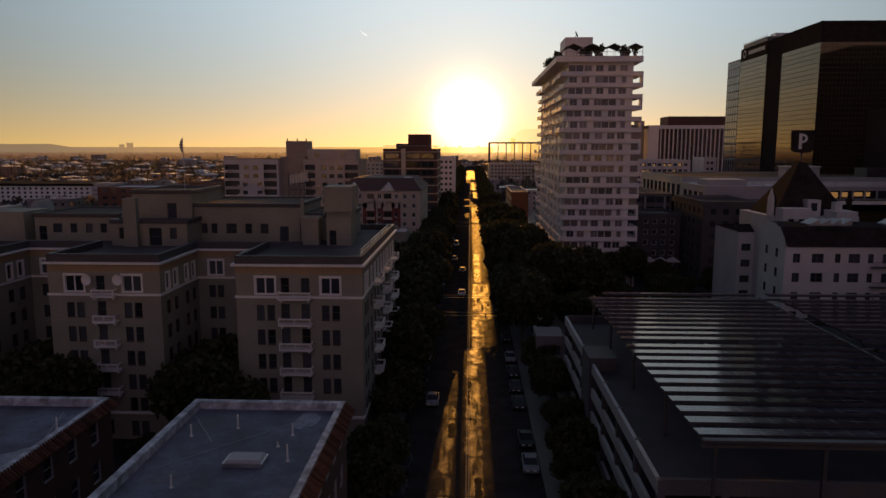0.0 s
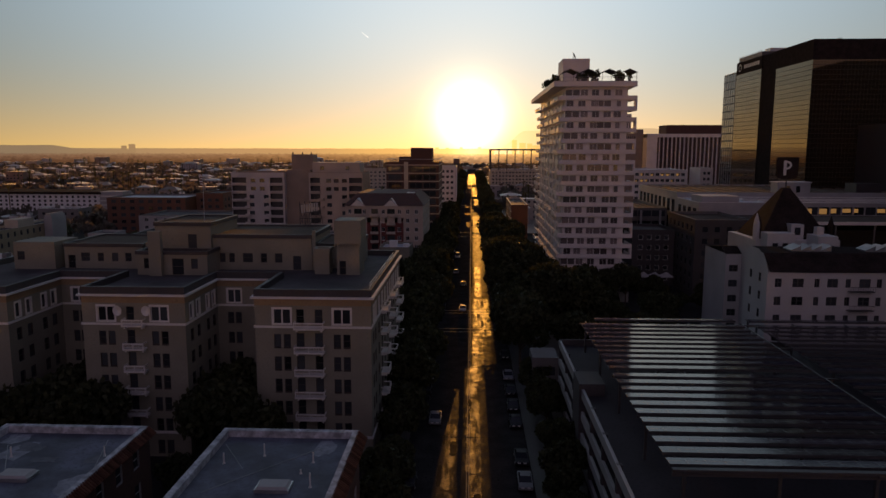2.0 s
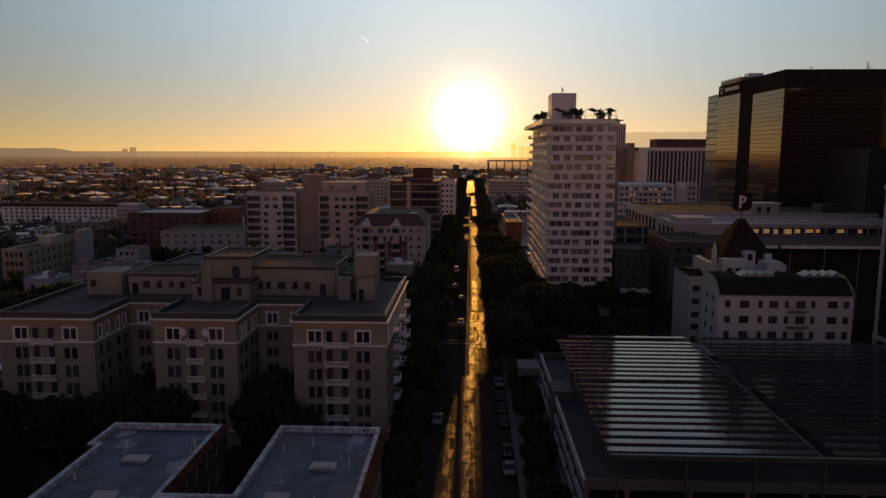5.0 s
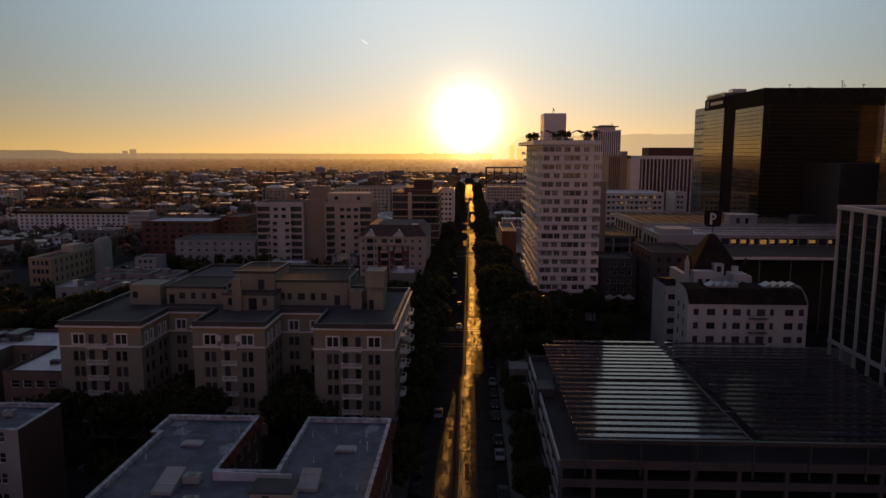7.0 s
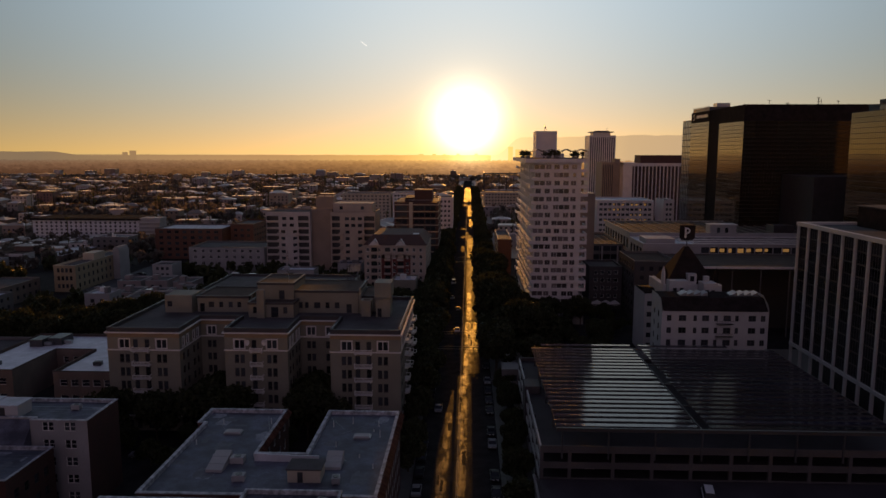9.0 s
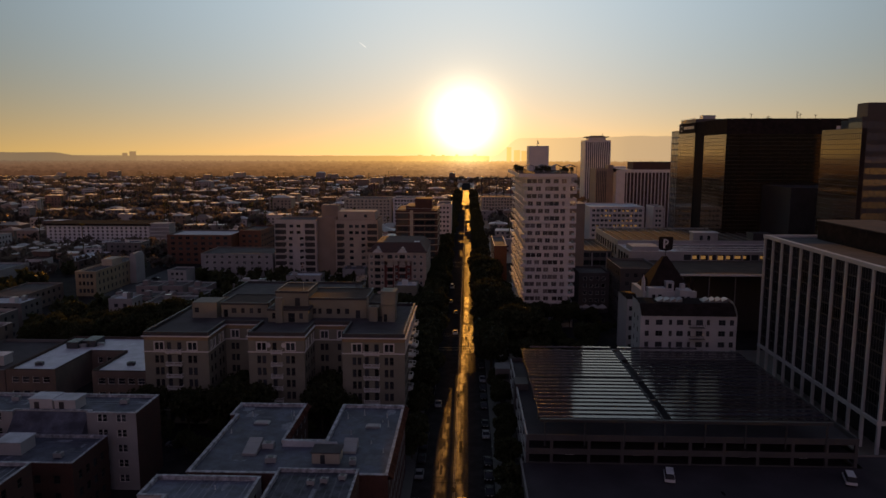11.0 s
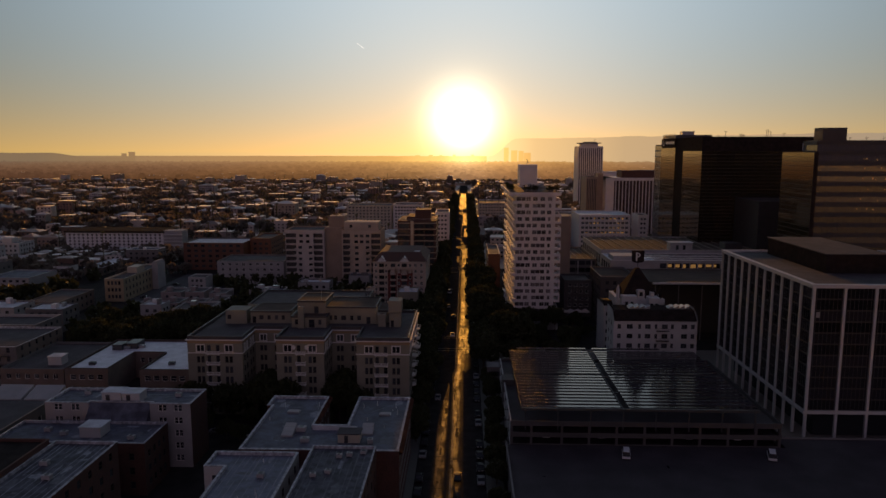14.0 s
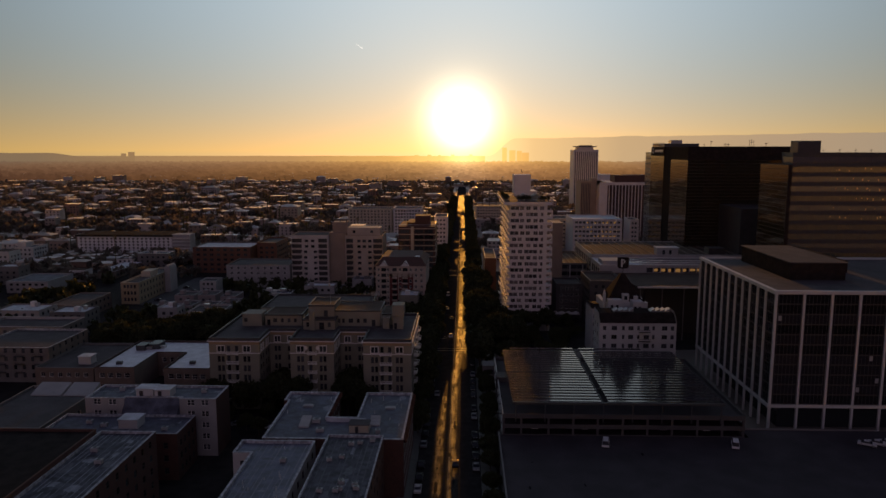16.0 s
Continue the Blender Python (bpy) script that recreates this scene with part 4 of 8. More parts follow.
def vent_pipe(x, y, z, h=0.9, r=0.07):
    bm = bmesh.new()
    rod(bm, (x, y, z), (x, y, z + h), r, 8)
    rod(bm, (x, y, z), (x, y, z + 0.15), r * 2.2, 8, r)
    solo("vent_pipe", bm, TRIM, "thin pale vent pipe standing on a flat roof", "vent pipe", "roof vent pipes")


def ac_unit(x, y, z, w=1.6, d=1.1, h=1.0, turn=0.0, mat_=None):
    s = thing("air_conditioner", x, y, z, "pale boxy rooftop air conditioner with a fan grille", "air conditioner", "rooftop air conditioners")
    bm = boxes((-w / 2, w / 2, -d / 2, d / 2, 0.15, h), (-w / 2 + 0.1, -w / 2 + 0.25, -d / 2, d / 2, 0, 0.15), (w / 2 - 0.25, w / 2 - 0.1, -d / 2, d / 2, 0, 0.15))
    bmesh.ops.transform(bm, matrix=Matrix.Translation((x, y, z)) @ Matrix.Rotation(turn, 4, "Z"), verts=bm.verts)
    part("housing", bm, mat_ or GREYW, s)
    bm = bmesh.new()
    rod(bm, (x, y, z + h), (x, y, z + h + 0.08), min(w, d) * 0.38, 12)
    part("fan_grille", bm, STEEL, s)


skylight(-16.2, 48.0, 14.35, 2.9, 1.8)
skylight(-38.9, 49.0, 14.35, 3.0, 1.8)
for x, y, h in ((-22, 52.5, 1.0), (-20, 44, 0.9), (-14, 53, 1.0), (-13.2, 48.3, 1.3), (-18.8, 54.2, 1.2), (-14.6, 50.8, 0.4), (-42, 53, 1.0), (-33.5, 53.5, 1.0), (-43.5, 44, 0.8), (-15.5, 40, 0.6), (-12.8, 36.2, 0.7)):
    vent_pipe(x, y, 14.35, h)
ac_unit(-34.3, 37.4, 14.35, 2.1, 1.5, 1.1)
ac_unit(-32.2, 31.4, 14.35, 1.9, 1.4, 1.0, 0.1)
ac_unit(-17.6, 31.2, 14.35, 1.2, 1.6, 1.0, 0.1)


def air_duct(x0, x1, y0, y1, z, h):
    """A wedge-shaped sheet-metal air duct, high at its far end, on a low curb."""
    d = thing("roof_duct", (x0 + x1) / 2, (y0 + y1) / 2, z, "pale wedge-shaped air duct on the flat roof", "duct", "roof air ducts")
    bm = bmesh.new()
    p = [bm.verts.new(q) for q in ((x0, y0, z), (x1, y0, z), (x1, y1, z), (x0, y1, z), (x0, y0, z + 0.45), (x1, y0, z + 0.45), (x1, y1, z + h), (x0, y1, z + h))]
    for f in ((4, 5, 6, 7), (0, 1, 5, 4), (1, 2, 6, 5), (2, 3, 7, 6), (3, 0, 4, 7)):
        bm.faces.new([p[k] for k in f])
    bmesh.ops.bevel(bm, geom=bm.edges[:], offset=0.05, segments=1, affect="EDGES")
    part("hood", bm, PALE, d)
    for t in (0.3, 0.65):
        yy, zz = y0 + (y1 - y0) * t, z + 0.45 + (h - 0.45) * t
        part("seam", boxes((x0 - 0.03, x1 + 0.03, yy, yy + 0.08, z + 0.1, zz + 0.06)), GALV, d)


air_duct(-38.2, -35.6, 33.8, 38.8, 14.35, 1.5)
air_duct(-20.3, -17.7, 35.4, 39.0, 14.35, 1.6)
st = thing("stair_house", -22.3, 33, 14.3, "cream-fronted roof stair house with a dark door", "stair house")
part("wall", boxes((-24.8, -19.9, 31.0, 34.4, 14.3, 16.3)), CREAM, st)
part("roof", boxes((-25.0, -19.7, 30.8, 34.6, 16.3, 16.5)), ROOFD, st)
part("door", boxes((-23.3, -22.5, 30.92, 31.0, 14.4, 16.0)), STEEL, st)
for k, (xa, xb) in enumerate(((-31.9, -29.6), (-29.6, -26.2), (-26.2, -21.6))):
    solo("roof_screen_wall", boxes((xa + 0.01, xb, 38.0, 38.3, 14.35, 15.6 - 0.12 * k)), ROOFW, "low whitewashed screen wall on the roof", "screen wall", "roof screen walls")
for xs, ys, xe, ye in ((-22, 47, -14, 56), (-23.2, 56.5, -20, 51.5), (-44, 55.5, -40, 49), (-35, 57, -33, 50.5)):
    bm = bmesh.new()
    rod(bm, (xs, ys, 14.39), (xe, ye, 14.39), 0.025, 6)
    solo("roof_conduit", bm, GALV, "thin conduit pipe lying on the flat roof", "conduit", "roof conduits")

b2 = thing("apartment_house", -39, -5, 0, "white-walled apartment house with a weathered blue-grey roof", "apartment house")
B2 = [(-45.4, -36), (-31.9, -36), (-31.9, 24.4), (-49.6, 24.4), (-49.6, 17.2), (-45.4, 17.2)]
bo = {1: grid(60.4, 0.8, 4, 3.4, 12, 1.2, 1.7), 4: grid(4.2, 0.8, 4, 3.4, 1, 0.9, 1.2)}
bm = bmesh.new()
for i, a in enumerate(B2):
    wall(bm, a, B2[(i + 1) % len(B2)], 0, 15.0, bo.get(i, ()))
part("wall", bm, WHITE, b2)
for i, rs in bo.items():
    fill(b2, B2[i], B2[(i + 1) % len(B2)], rs, "far sash", BRONZEF)
roof_and_parapet(b2, B2, 15.0, 0.6, ROOFL, COPE, 0.5)
flat_block("brick_house", "dark red brick apartment house with a stained flat roof", "apartment house", -28.6, -15.3, -36, 23.6, 0, 16.9, BRICK, ROOFM, COPE,
           {"E": grid(59.6, 0.8, 5, 3.2, 12, 1.2, 1.6)}, 0.5, "far sash", BRONZEF)
rr = random.Random(9)
for k in range(14):
    x, y = rr.uniform(-44, -33), rr.uniform(-5, 23)
    vent_pipe(x, y, 14.4, rr.uniform(0.3, 1.0))
for k in range(12):
    ac_unit(rr.uniform(-27, -17.5), rr.uniform(-4, 21), 16.4, 1.2, 0.9, 0.8, rr.uniform(-0.2, 0.2))
ac_unit(-37, 14, 14.4, 1.4, 1.2, 0.9)

roof_patches(5, [(-23.4, -11.6, 27, 58), (-44.5, -32.6, 27, 51), (-45.6, -32.6, 52, 58)], 14.35, 24, PATCHES)
roof_patches(6, [(-44.7, -32.6, -20, 23.6)], 14.4, 14, PATCHES)
roof_patches(7, [(-28, -16, -20, 22.9)], 16.4, 14, PATCHES)
roof_seams(3, -44.7, -32.5, -34, 23.7, 14.4, "y")
roof_seams(4, -28, -15.9, -34, 22.9, 16.4, "y", PATCHES[1])
# white walled houses to the west of the court
A = [(-101, 48.3), (-90, 48.3), (-90, 49.3), (-74.6, 49.3), (-74.6, 48.3), (-64.4, 48.3), (-64.4, 59.2), (-101, 59.2)]
ah = thing("apartment_house", -82, 53, 0, "greyish white-fronted brick-sided apartment house with a notched front", "apartment house")
bm = bmesh.new()
aops = {0: grid(11, 0.8, 5, 3.2, 2, 2.0, 1.6), 4: grid(10.2, 0.8, 5, 3.2, 2, 2.0, 1.6)}
for i, a in enumerate(A):
    wall(bm, a, A[(i + 1) % len(A)], 0, 16.4, aops.get(i, ()), 1 if i in (5, 6, 7) else 0)
part("wall", bm, [GREYW, BRICK], ah)
for i, rs in aops.items():
    fill(ah, A[i], A[(i + 1) % len(A)], rs, "sash pair")
bm = bmesh.new()
p = [bm.verts.new(q) for q in ((-89.98, 46.25, 11.9), (-74.62, 46.25, 11.9), (-74.62, 49.28, 11.9), (-89.98, 49.28, 11.9), (-89.98, 46.25, 12.9), (-74.62, 46.25, 12.9), (-74.62, 49.28, 16.2), (-89.98, 49.28, 16.2))]
for f in ((4, 5, 6, 7), (0, 1, 5, 4), (1, 2, 6, 5), (2, 3, 7, 6), (3, 0, 4, 7), (3, 2, 1, 0)):
    bm.faces.new([p[k] for k in f])
part("link_roof", bm, ROOFB, ah, "sloping blue-grey roof joining the two houses")
roof_and_parapet(ah, A, 16.4, 0.5, ROOFB, COPE, 0.5)
flat_block("brick_house", "dark brick apartment house with a patched grey roof", "apartment house", -105, -69.4, 33.4, 46.2, 0, 12.5, BRICK, ROOFB, COPE,
           {"E": grid(12.8, 0.8, 3, 3.4, 4, 1.2, 1.6), "S": grid(35.6, 0.8, 3, 3.4, 9, 1.2, 1.6)}, 0.5, "far sash", BRONZEF)
flat_block("brick_house", "dark brick apartment house with a stained blue-grey roof", "apartment house", -83, -69.7, -28, 22.4, 0, 17.7, BRICK, ROOFM, COPE,
           {"E": grid(50.4, 0.8, 5, 3.3, 12, 1.2, 1.6)}, 0.5, "far sash", BRONZEF)
flat_block("brick_house", "dark brick apartment house with a wide brown-black roof", "apartment house", -112, -83.05, -28, 20.4, 0, 18.9, BRICK, ROOFK, BRICK, {"E": grid(48.4, 0.8, 5, 3.4, 9, 1.4, 1.6)}, 0.5, "far")
flat_block("shop_house", "low building with a faded pale roof", "building", -128, -106.2, 35.2, 68, 0, 12.8, CONC, ROOFD, CONC, {"E": grid(32.8, 0.8, 3, 3.6, 6, 1.4, 1.6), "S": grid(21.8, 0.8, 3, 3.6, 5, 1.4, 1.6)}, 0.6, "far")
for xa, xb in ((-124.5, -115.4), (-114.6, -106.6)):
    rs = thing("sheet_metal_roof", (xa + xb) / 2, 65, 12.2, "sloping pale sheet-metal roof over a light shaft", "sheet roof", "pale sheet roofs")
    bm = bmesh.new()
    p = [bm.verts.new(q) for q in ((xa, 61.0, 12.2), (xb, 61.0, 12.2), (xb, 67.2, 12.2), (xa, 67.2, 12.2), (xa, 61.0, 12.5), (xb, 61.0, 12.5), (xb, 67.2, 14.4), (xa, 67.2, 14.4))]
    for f in ((4, 5, 6, 7), (0, 1, 5, 4), (1, 2, 6, 5), (2, 3, 7, 6), (3, 0, 4, 7)):
        bm.faces.new([p[k] for k in f])
    part("sheet", bm, PALE, rs)
    for i in range(1, 8):
        x = xa + (xb - xa) * i / 8
        bm = bmesh.new()
        rod(bm, (x, 61.0, 12.52), (x, 67.2, 14.42), 0.04, 6)
        part("rib", bm, GALV, rs)
for bx0, bx1, bz in ((-87.6, -82.8, 2.4), (-82.4, -78.0, 2.2)):
    s = thing("roof_house", (bx0 + bx1) / 2, 52, 15.9, "small white roof house with a dark doorway", "roof house", "white roof houses")
    part("wall", boxes((bx0, bx1, 50.4, 54.4, 15.9, 15.9 + bz)), WHITE, s)
    part("roof", boxes((bx0 - 0.2, bx1 + 0.2, 50.2, 54.6, 15.9 + bz, 16.1 + bz)), ROOFW, s)
    part("door", boxes((bx0 + 1.0, bx0 + 2.0, 50.32, 50.4, 15.9, 17.8)), STEEL, s)
s = thing("roof_house", -84, 39, 12.0, "small white roof house with a dark doorway", "roof house", "white roof houses")
part("wall", boxes((-86.5, -81.5, 37.5, 42, 12.0, 14.4)), WHITE, s)
part("roof", boxes((-86.7, -81.3, 37.3, 42.2, 14.4, 14.6)), ROOFW, s)
for x, y, z in ((-96, 41, 12.0), (-91, 39, 12.0), (-74, 37, 12.0), (-70, 55, 15.9), (-94, 56, 15.9), (-79, 12, 17.2), (-75, 6, 17.2)):
    ac_unit(x, y, z)

roof_patches(8, [(-82.3, -70.4, -12, 21.7)], 17.2, 12, PATCHES)
roof_patches(9, [(-104, -70.2, 34.2, 45.5)], 12.0, 16, PATCHES)
roof_patches(10, [(-100, -65.2, 53.4, 58.5)], 15.9, 10, PATCHES)
roof_seams(5, -82.4, -70.3, -26, 21.8, 17.2, "y")
roof_seams(6, -104.2, -70.1, 34.1, 45.6, 12.0, "x", PATCHES[1])
roof_seams(7, -100.2, -65.1, 53.2, 58.6, 15.9, "x")
# low houses with pale roofs behind them
Lw = [(-125, 98), (-111, 98), (-111, 117), (-100.4, 117), (-100.4, 97.5), (-84.2, 97.5), (-84.2, 133), (-125, 133)]
lw = thing("low_apartments", -105, 115, 0, "low dark-walled apartments round a court with a bright white roof", "apartment house")
lops = {0: grid(14, 0.6, 2, 4.0, 4, 1.9, 1.7), 2: grid(10.6, 0.6, 2, 4, 3, 1.4, 1.7), 4: grid(16.2, 0.6, 2, 4.0, 5, 1.9, 1.7)}
bm = bmesh.new()
for i, a in enumerate(Lw):
    wall(bm, a, Lw[(i + 1) % len(Lw)], 0, 9.2, lops.get(i, ()))
part("wall", bm, DUSKW, lw)
for i, rs in lops.items():
    fill(lw, Lw[i], Lw[(i + 1) % len(Lw)], rs, "sash")
roof_and_parapet(lw, Lw, 9.2, 0.6, LOWROOF, ROOFT, 0.4)
for x0, x1, y0, y1 in ((-121, -117.5, 121, 126), (-117, -113, 123, 129)):
    s = thing("roof_plant", (x0 + x1) / 2, (y0 + y1) / 2, 8.6, "dark boxy rooftop plant with a duct on the white roof", "rooftop plant", "rooftop plants")
    part("housing", boxes((x0, x1, y0, y1, 8.6, 10.6)), STEEL, s)
    part("duct", boxes((x1, x1 + 2.2, y0 + 1, y0 + 2, 8.9, 9.7)), GALV, s)
for x, y in ((-116, 124), (-114.5, 127), (-92, 125), (-91, 120), (-119, 104), (-93, 105)):
    ac_unit(x, y, 8.6, 2.0, 1.4, 1.0, 0.1, STEEL)
flat_block("low_apartments", "low apartment house with a grey roof and a small roof hut", "apartment house", -146.8, -126, 99, 131, 0, 8.6, DUSKW, ROOFD, CONC, {"S": grid(20.8, 0.6, 2, 3.8, 6, 1.5, 1.6)})
flat_block("long_hall", "long hall with a plain dark flat roof behind the apartments", "hall", -75, -33, 130, 156, 0, 23.6, BEIGE, ROOFD, DARKP, {"S": grid(42, 1, 5, 3.6, 12, 1.3, 1.7)}, 0.5)

s = thing("roof_hut", -132, 108, 8.0, "small white roof hut on the low apartments", "roof hut")
part("wall", boxes((-134.5, -130, 105, 109, 8.0, 10.8)), WHITE, s)
part("roof", boxes((-134.7, -129.8, 104.8, 109.2, 10.8, 11.0)), ROOFW, s)

# ---- parking garage with its solar canopy ----
gar = thing("parking_garage", 52, 88, 0, "concrete parking garage with pale spandrel bands and open decks", "parking garage")
GX0, GX1, GY0, GY1 = 14.6, 81.5, 52, 106
# West bands are pale concrete, all the other bands dark grey.
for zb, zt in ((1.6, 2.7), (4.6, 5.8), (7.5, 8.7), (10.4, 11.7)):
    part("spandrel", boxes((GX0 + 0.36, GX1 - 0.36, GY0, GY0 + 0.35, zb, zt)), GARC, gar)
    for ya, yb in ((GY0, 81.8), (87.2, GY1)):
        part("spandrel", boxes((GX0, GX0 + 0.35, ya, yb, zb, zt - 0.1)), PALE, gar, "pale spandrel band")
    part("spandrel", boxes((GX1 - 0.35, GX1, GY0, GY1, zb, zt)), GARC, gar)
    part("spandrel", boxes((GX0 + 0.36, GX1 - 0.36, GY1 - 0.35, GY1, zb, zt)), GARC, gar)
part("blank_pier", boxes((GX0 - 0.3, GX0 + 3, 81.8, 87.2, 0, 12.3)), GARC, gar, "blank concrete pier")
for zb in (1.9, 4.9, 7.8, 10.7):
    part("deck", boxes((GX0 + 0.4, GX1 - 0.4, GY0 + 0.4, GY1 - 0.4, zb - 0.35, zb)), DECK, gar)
bmc = boxes((0, 0.6, 0, 0.6, 0, 11.6))
mec = mesh_of(bmc, "column", GARC)
for x in (14.7, 19.6, 27.2, 34.0, 40.8, 47.7, 54.5, 61.3, 68.2, 75.0, 80.8):
    put("column", mec, gar, Matrix.Translation((x - 0.05, GY0 - 0.06, 0)))
for i in range(1, 8):
    put("column", mec, gar, Matrix.Translation((GX0 + 0.05, GY0 + i * (GY1 - GY0 - 0.8) / 7, 0)))
part("ground_slab", boxes((GX0 + 0.5, GX1 - 0.5, GY0 + 8, GY1 - 0.5, 0.0, 0.2)), DECK, gar)
part("inner_wall", boxes((GX0 + 3, GX1 - 3, GY0 + 16, GY0 + 16.4, 0.2, 10.0)), GARC, gar)
sc = thing("solar_canopy", 46, 78, 10.2, "steel canopy over the top deck carrying rows of dark solar panels", "solar canopy")
SX0, SX1, SY0, SY1, SZ = 17.2, 75.0, 49.6, 102.2, 15.9
for i in range(8):
    for j in range(5):
        x, y = SX0 + 1.0 + i * (SX1 - SX0 - 2) / 7, SY0 + 0.5 + j * (SY1 - SY0 - 1.0) / 4
        bm = bmesh.new()
        box(bm, x - 0.14, x + 0.14, y - 0.14, y + 0.14, 10.2, SZ - 0.7)
        part("post", bm, STEEL, sc)
for j in range(5):
    y = SY0 + 0.5 + j * (SY1 - SY0 - 1.0) / 4
    part("beam", boxes((SX0, SX1, y - 0.12, y + 0.12, SZ - 0.7, SZ - 0.42)), DARKP, sc)
for i in range(8):
    x = SX0 + 1.0 + i * (SX1 - SX0 - 2) / 7
    part("girder", boxes((x - 0.1, x + 0.1, SY0, SY1, SZ - 0.42, SZ - 0.26)), DARKP, sc)
pitch_ = 2.36
ROWY = [50.85 + pitch_ * i for i in range(11)] + [77.6 + pitch_ * i for i in range(10)] + [102.6]
for k, y in enumerate(ROWY):
    for xa, xb in ((SX0 + (2.6 if k == 21 else 0), 41.6), (43.6, SX1 - (10 if k == 21 else 0))):
        n = int(round((xb - xa) / 1.66))
        bm = bmesh.new()
        tilt, d, e = -0.075, pitch_ * 0.64, 0.025
        us, vs = [xa], [0.0, d * 0.5 - e, d * 0.5 + e, d]
        for i in range(n):
            us += [xa + (xb - xa) * i / n + e, xa + (xb - xa) * (i + 1) / n - e]
        us.append(xb)
        top_ = [[bm.verts.new((u, y + v, SZ + v * tilt)) for v in vs] for u in us]
        bot_ = [[bm.verts.new((u, y + v, SZ + v * tilt - (0.06 if v else 0.30))) for v in (vs[0], vs[-1])] for u in us]
        for i in range(len(us) - 1):
            for j in range(3):
                bm.faces.new((top_[i][j], top_[i + 1][j], top_[i + 1][j + 1], top_[i][j + 1])).material_index = 0 if i % 2 and j != 1 else 1
            bm.faces.new((bot_[i][0], bot_[i + 1][0], top_[i + 1][0], top_[i][0])).material_index = 1
            bm.faces.new((top_[i][3], top_[i + 1][3], bot_[i + 1][1], bot_[i][1])).material_index = 1
            bm.faces.new((bot_[i][1], bot_[i + 1][1], bot_[i + 1][0], bot_[i][0])).material_index = 1
        part("solar_panel", bm, [SOLAR, STEEL], sc, "long glassy solar panel strip")
part("edge_beam", boxes((SX0, SX1, SY0 + 0.2, SY0 + 0.75, SZ - 0.3, SZ - 0.05)), DARKP, sc, "dark edge beam below the first row")
# stair tower and low wall at the north-west corner of the garage
stw = thing("stair_tower", 12.8, 112, 0, "pale stair tower with a dark slot window beside the garage", "stair tower")
part("wall", boxes((10.6, 15.0, 109, 115, 0, 4.4), (10.6, 15.0, 109, 115, 6.0, 7.6), (10.6, 11.1, 109, 115, 4.4, 6.0), (14.5, 15.0, 109, 115, 4.4, 6.0)), CONC, stw)
part("slot_window", boxes((11.1, 14.5, 109.3, 114.5, 4.4, 6.0)), GLASS, stw)
# lower deck in front
lot = thing("lower_parking_deck", 72, -10, 0, "empty dark concrete parking deck with a low rim wall", "parking deck")
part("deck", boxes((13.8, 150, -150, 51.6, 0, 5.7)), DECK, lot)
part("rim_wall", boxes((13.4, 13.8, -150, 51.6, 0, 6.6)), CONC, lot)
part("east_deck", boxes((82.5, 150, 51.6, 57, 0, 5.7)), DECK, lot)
part("rim_wall", boxes((82.0, 120, 57, 57.3, 0, 6.15)), CONC, lot, "pale low rim wall")
rd_ = random.Random(41)
for k in range(10):
    cx, cy, a, b = rd_.uniform(18, 135), rd_.uniform(-30, 48), rd_.uniform(0.2, 0.8), rd_.uniform(0.25, 1.1)
    bm = bmesh.new()
    bm.faces.new([bm.verts.new((cx + a * rd_.uniform(0.6, 1.1) * math.cos(2 * math.pi * i / 12), cy + b * rd_.uniform(0.6, 1.1) * math.sin(2 * math.pi * i / 12), 5.704)) for i in range(12)])
    solo("oil_stain", bm, TAR, "dark oil stain on the parking deck", "stain", "deck stains", kind="structure")

# ---- office block with white fins ----
off = thing("office_block", 125, 100, 0, "dark glass office block framed by white fins", "office building")
OX0, OX1, OY0, OY1, OZ0, OZ1 = 95.0, 165.0, 69.0, 134.0, 9.0, 42.6
curtain(off, (OX0, OY0), (OX1, OY0), OZ0, OZ1, 11, 64, OFFG, STEEL, 0.08, 0.08, BRONZEF, 0.4, 3)
curtain(off, (OX0, OY1), (OX0, OY0), OZ0, OZ1, 11, 60, OFFG, STEEL, 0.08, 0.08, BRONZEF, 0.4, 5)
part("core", boxes((OX0 + 0.3, OX1, OY0 + 0.3, OY1, OZ0, OZ1)), STEEL, off)
ro = random.Random(61)
blind = mesh_of(boxes((0, 1.04, -0.035, -0.015, 0, 1.5)), "blind", GREYW)
for k in range(9):
    put("blind", blind, off, Matrix.Translation((OX0 + 0.05 + 1.094 * ro.randint(1, 58), OY0, OZ0 + 0.5 + (OZ1 - OZ0) / 11 * ro.randint(0, 10) + ro.uniform(0, 0.9))))
fin = mesh_of(boxes((-0.35, 0.35, -0.55, 0.1, 0.5, OZ1)), "fin", WHITE)
for i in range(9):
    put("fin", fin, off, Matrix.Translation((OX0 + 0.1 + i * 8.1, OY0, 0)), "white concrete fin")
for i in range(1, 12):
    put("fin", fin, off, Matrix.Translation((OX0, OY0 + i * (OY1 - OY0) / 11, 0)) @ Matrix.Rotation(radians(-90), 4, "Z"), "white concrete fin")
part("top_band", ring([(OX0, OY0), (OX1, OY0), (OX1, OY1), (OX0, OY1)], OZ1, OZ1 + 1.0, 0.7, 0.6), WHITE, off)
part("floor_beam", ring([(OX0, OY0), (OX1, OY0), (OX1, OY1), (OX0, OY1)], OZ0 - 0.9, OZ0, 0.6, 0.6), WHITE, off)
part("lobby", boxes((OX0 + 5, OX1, OY0 + 5, OY1 - 2, 0, OZ0 - 0.9)), GLASS, off)
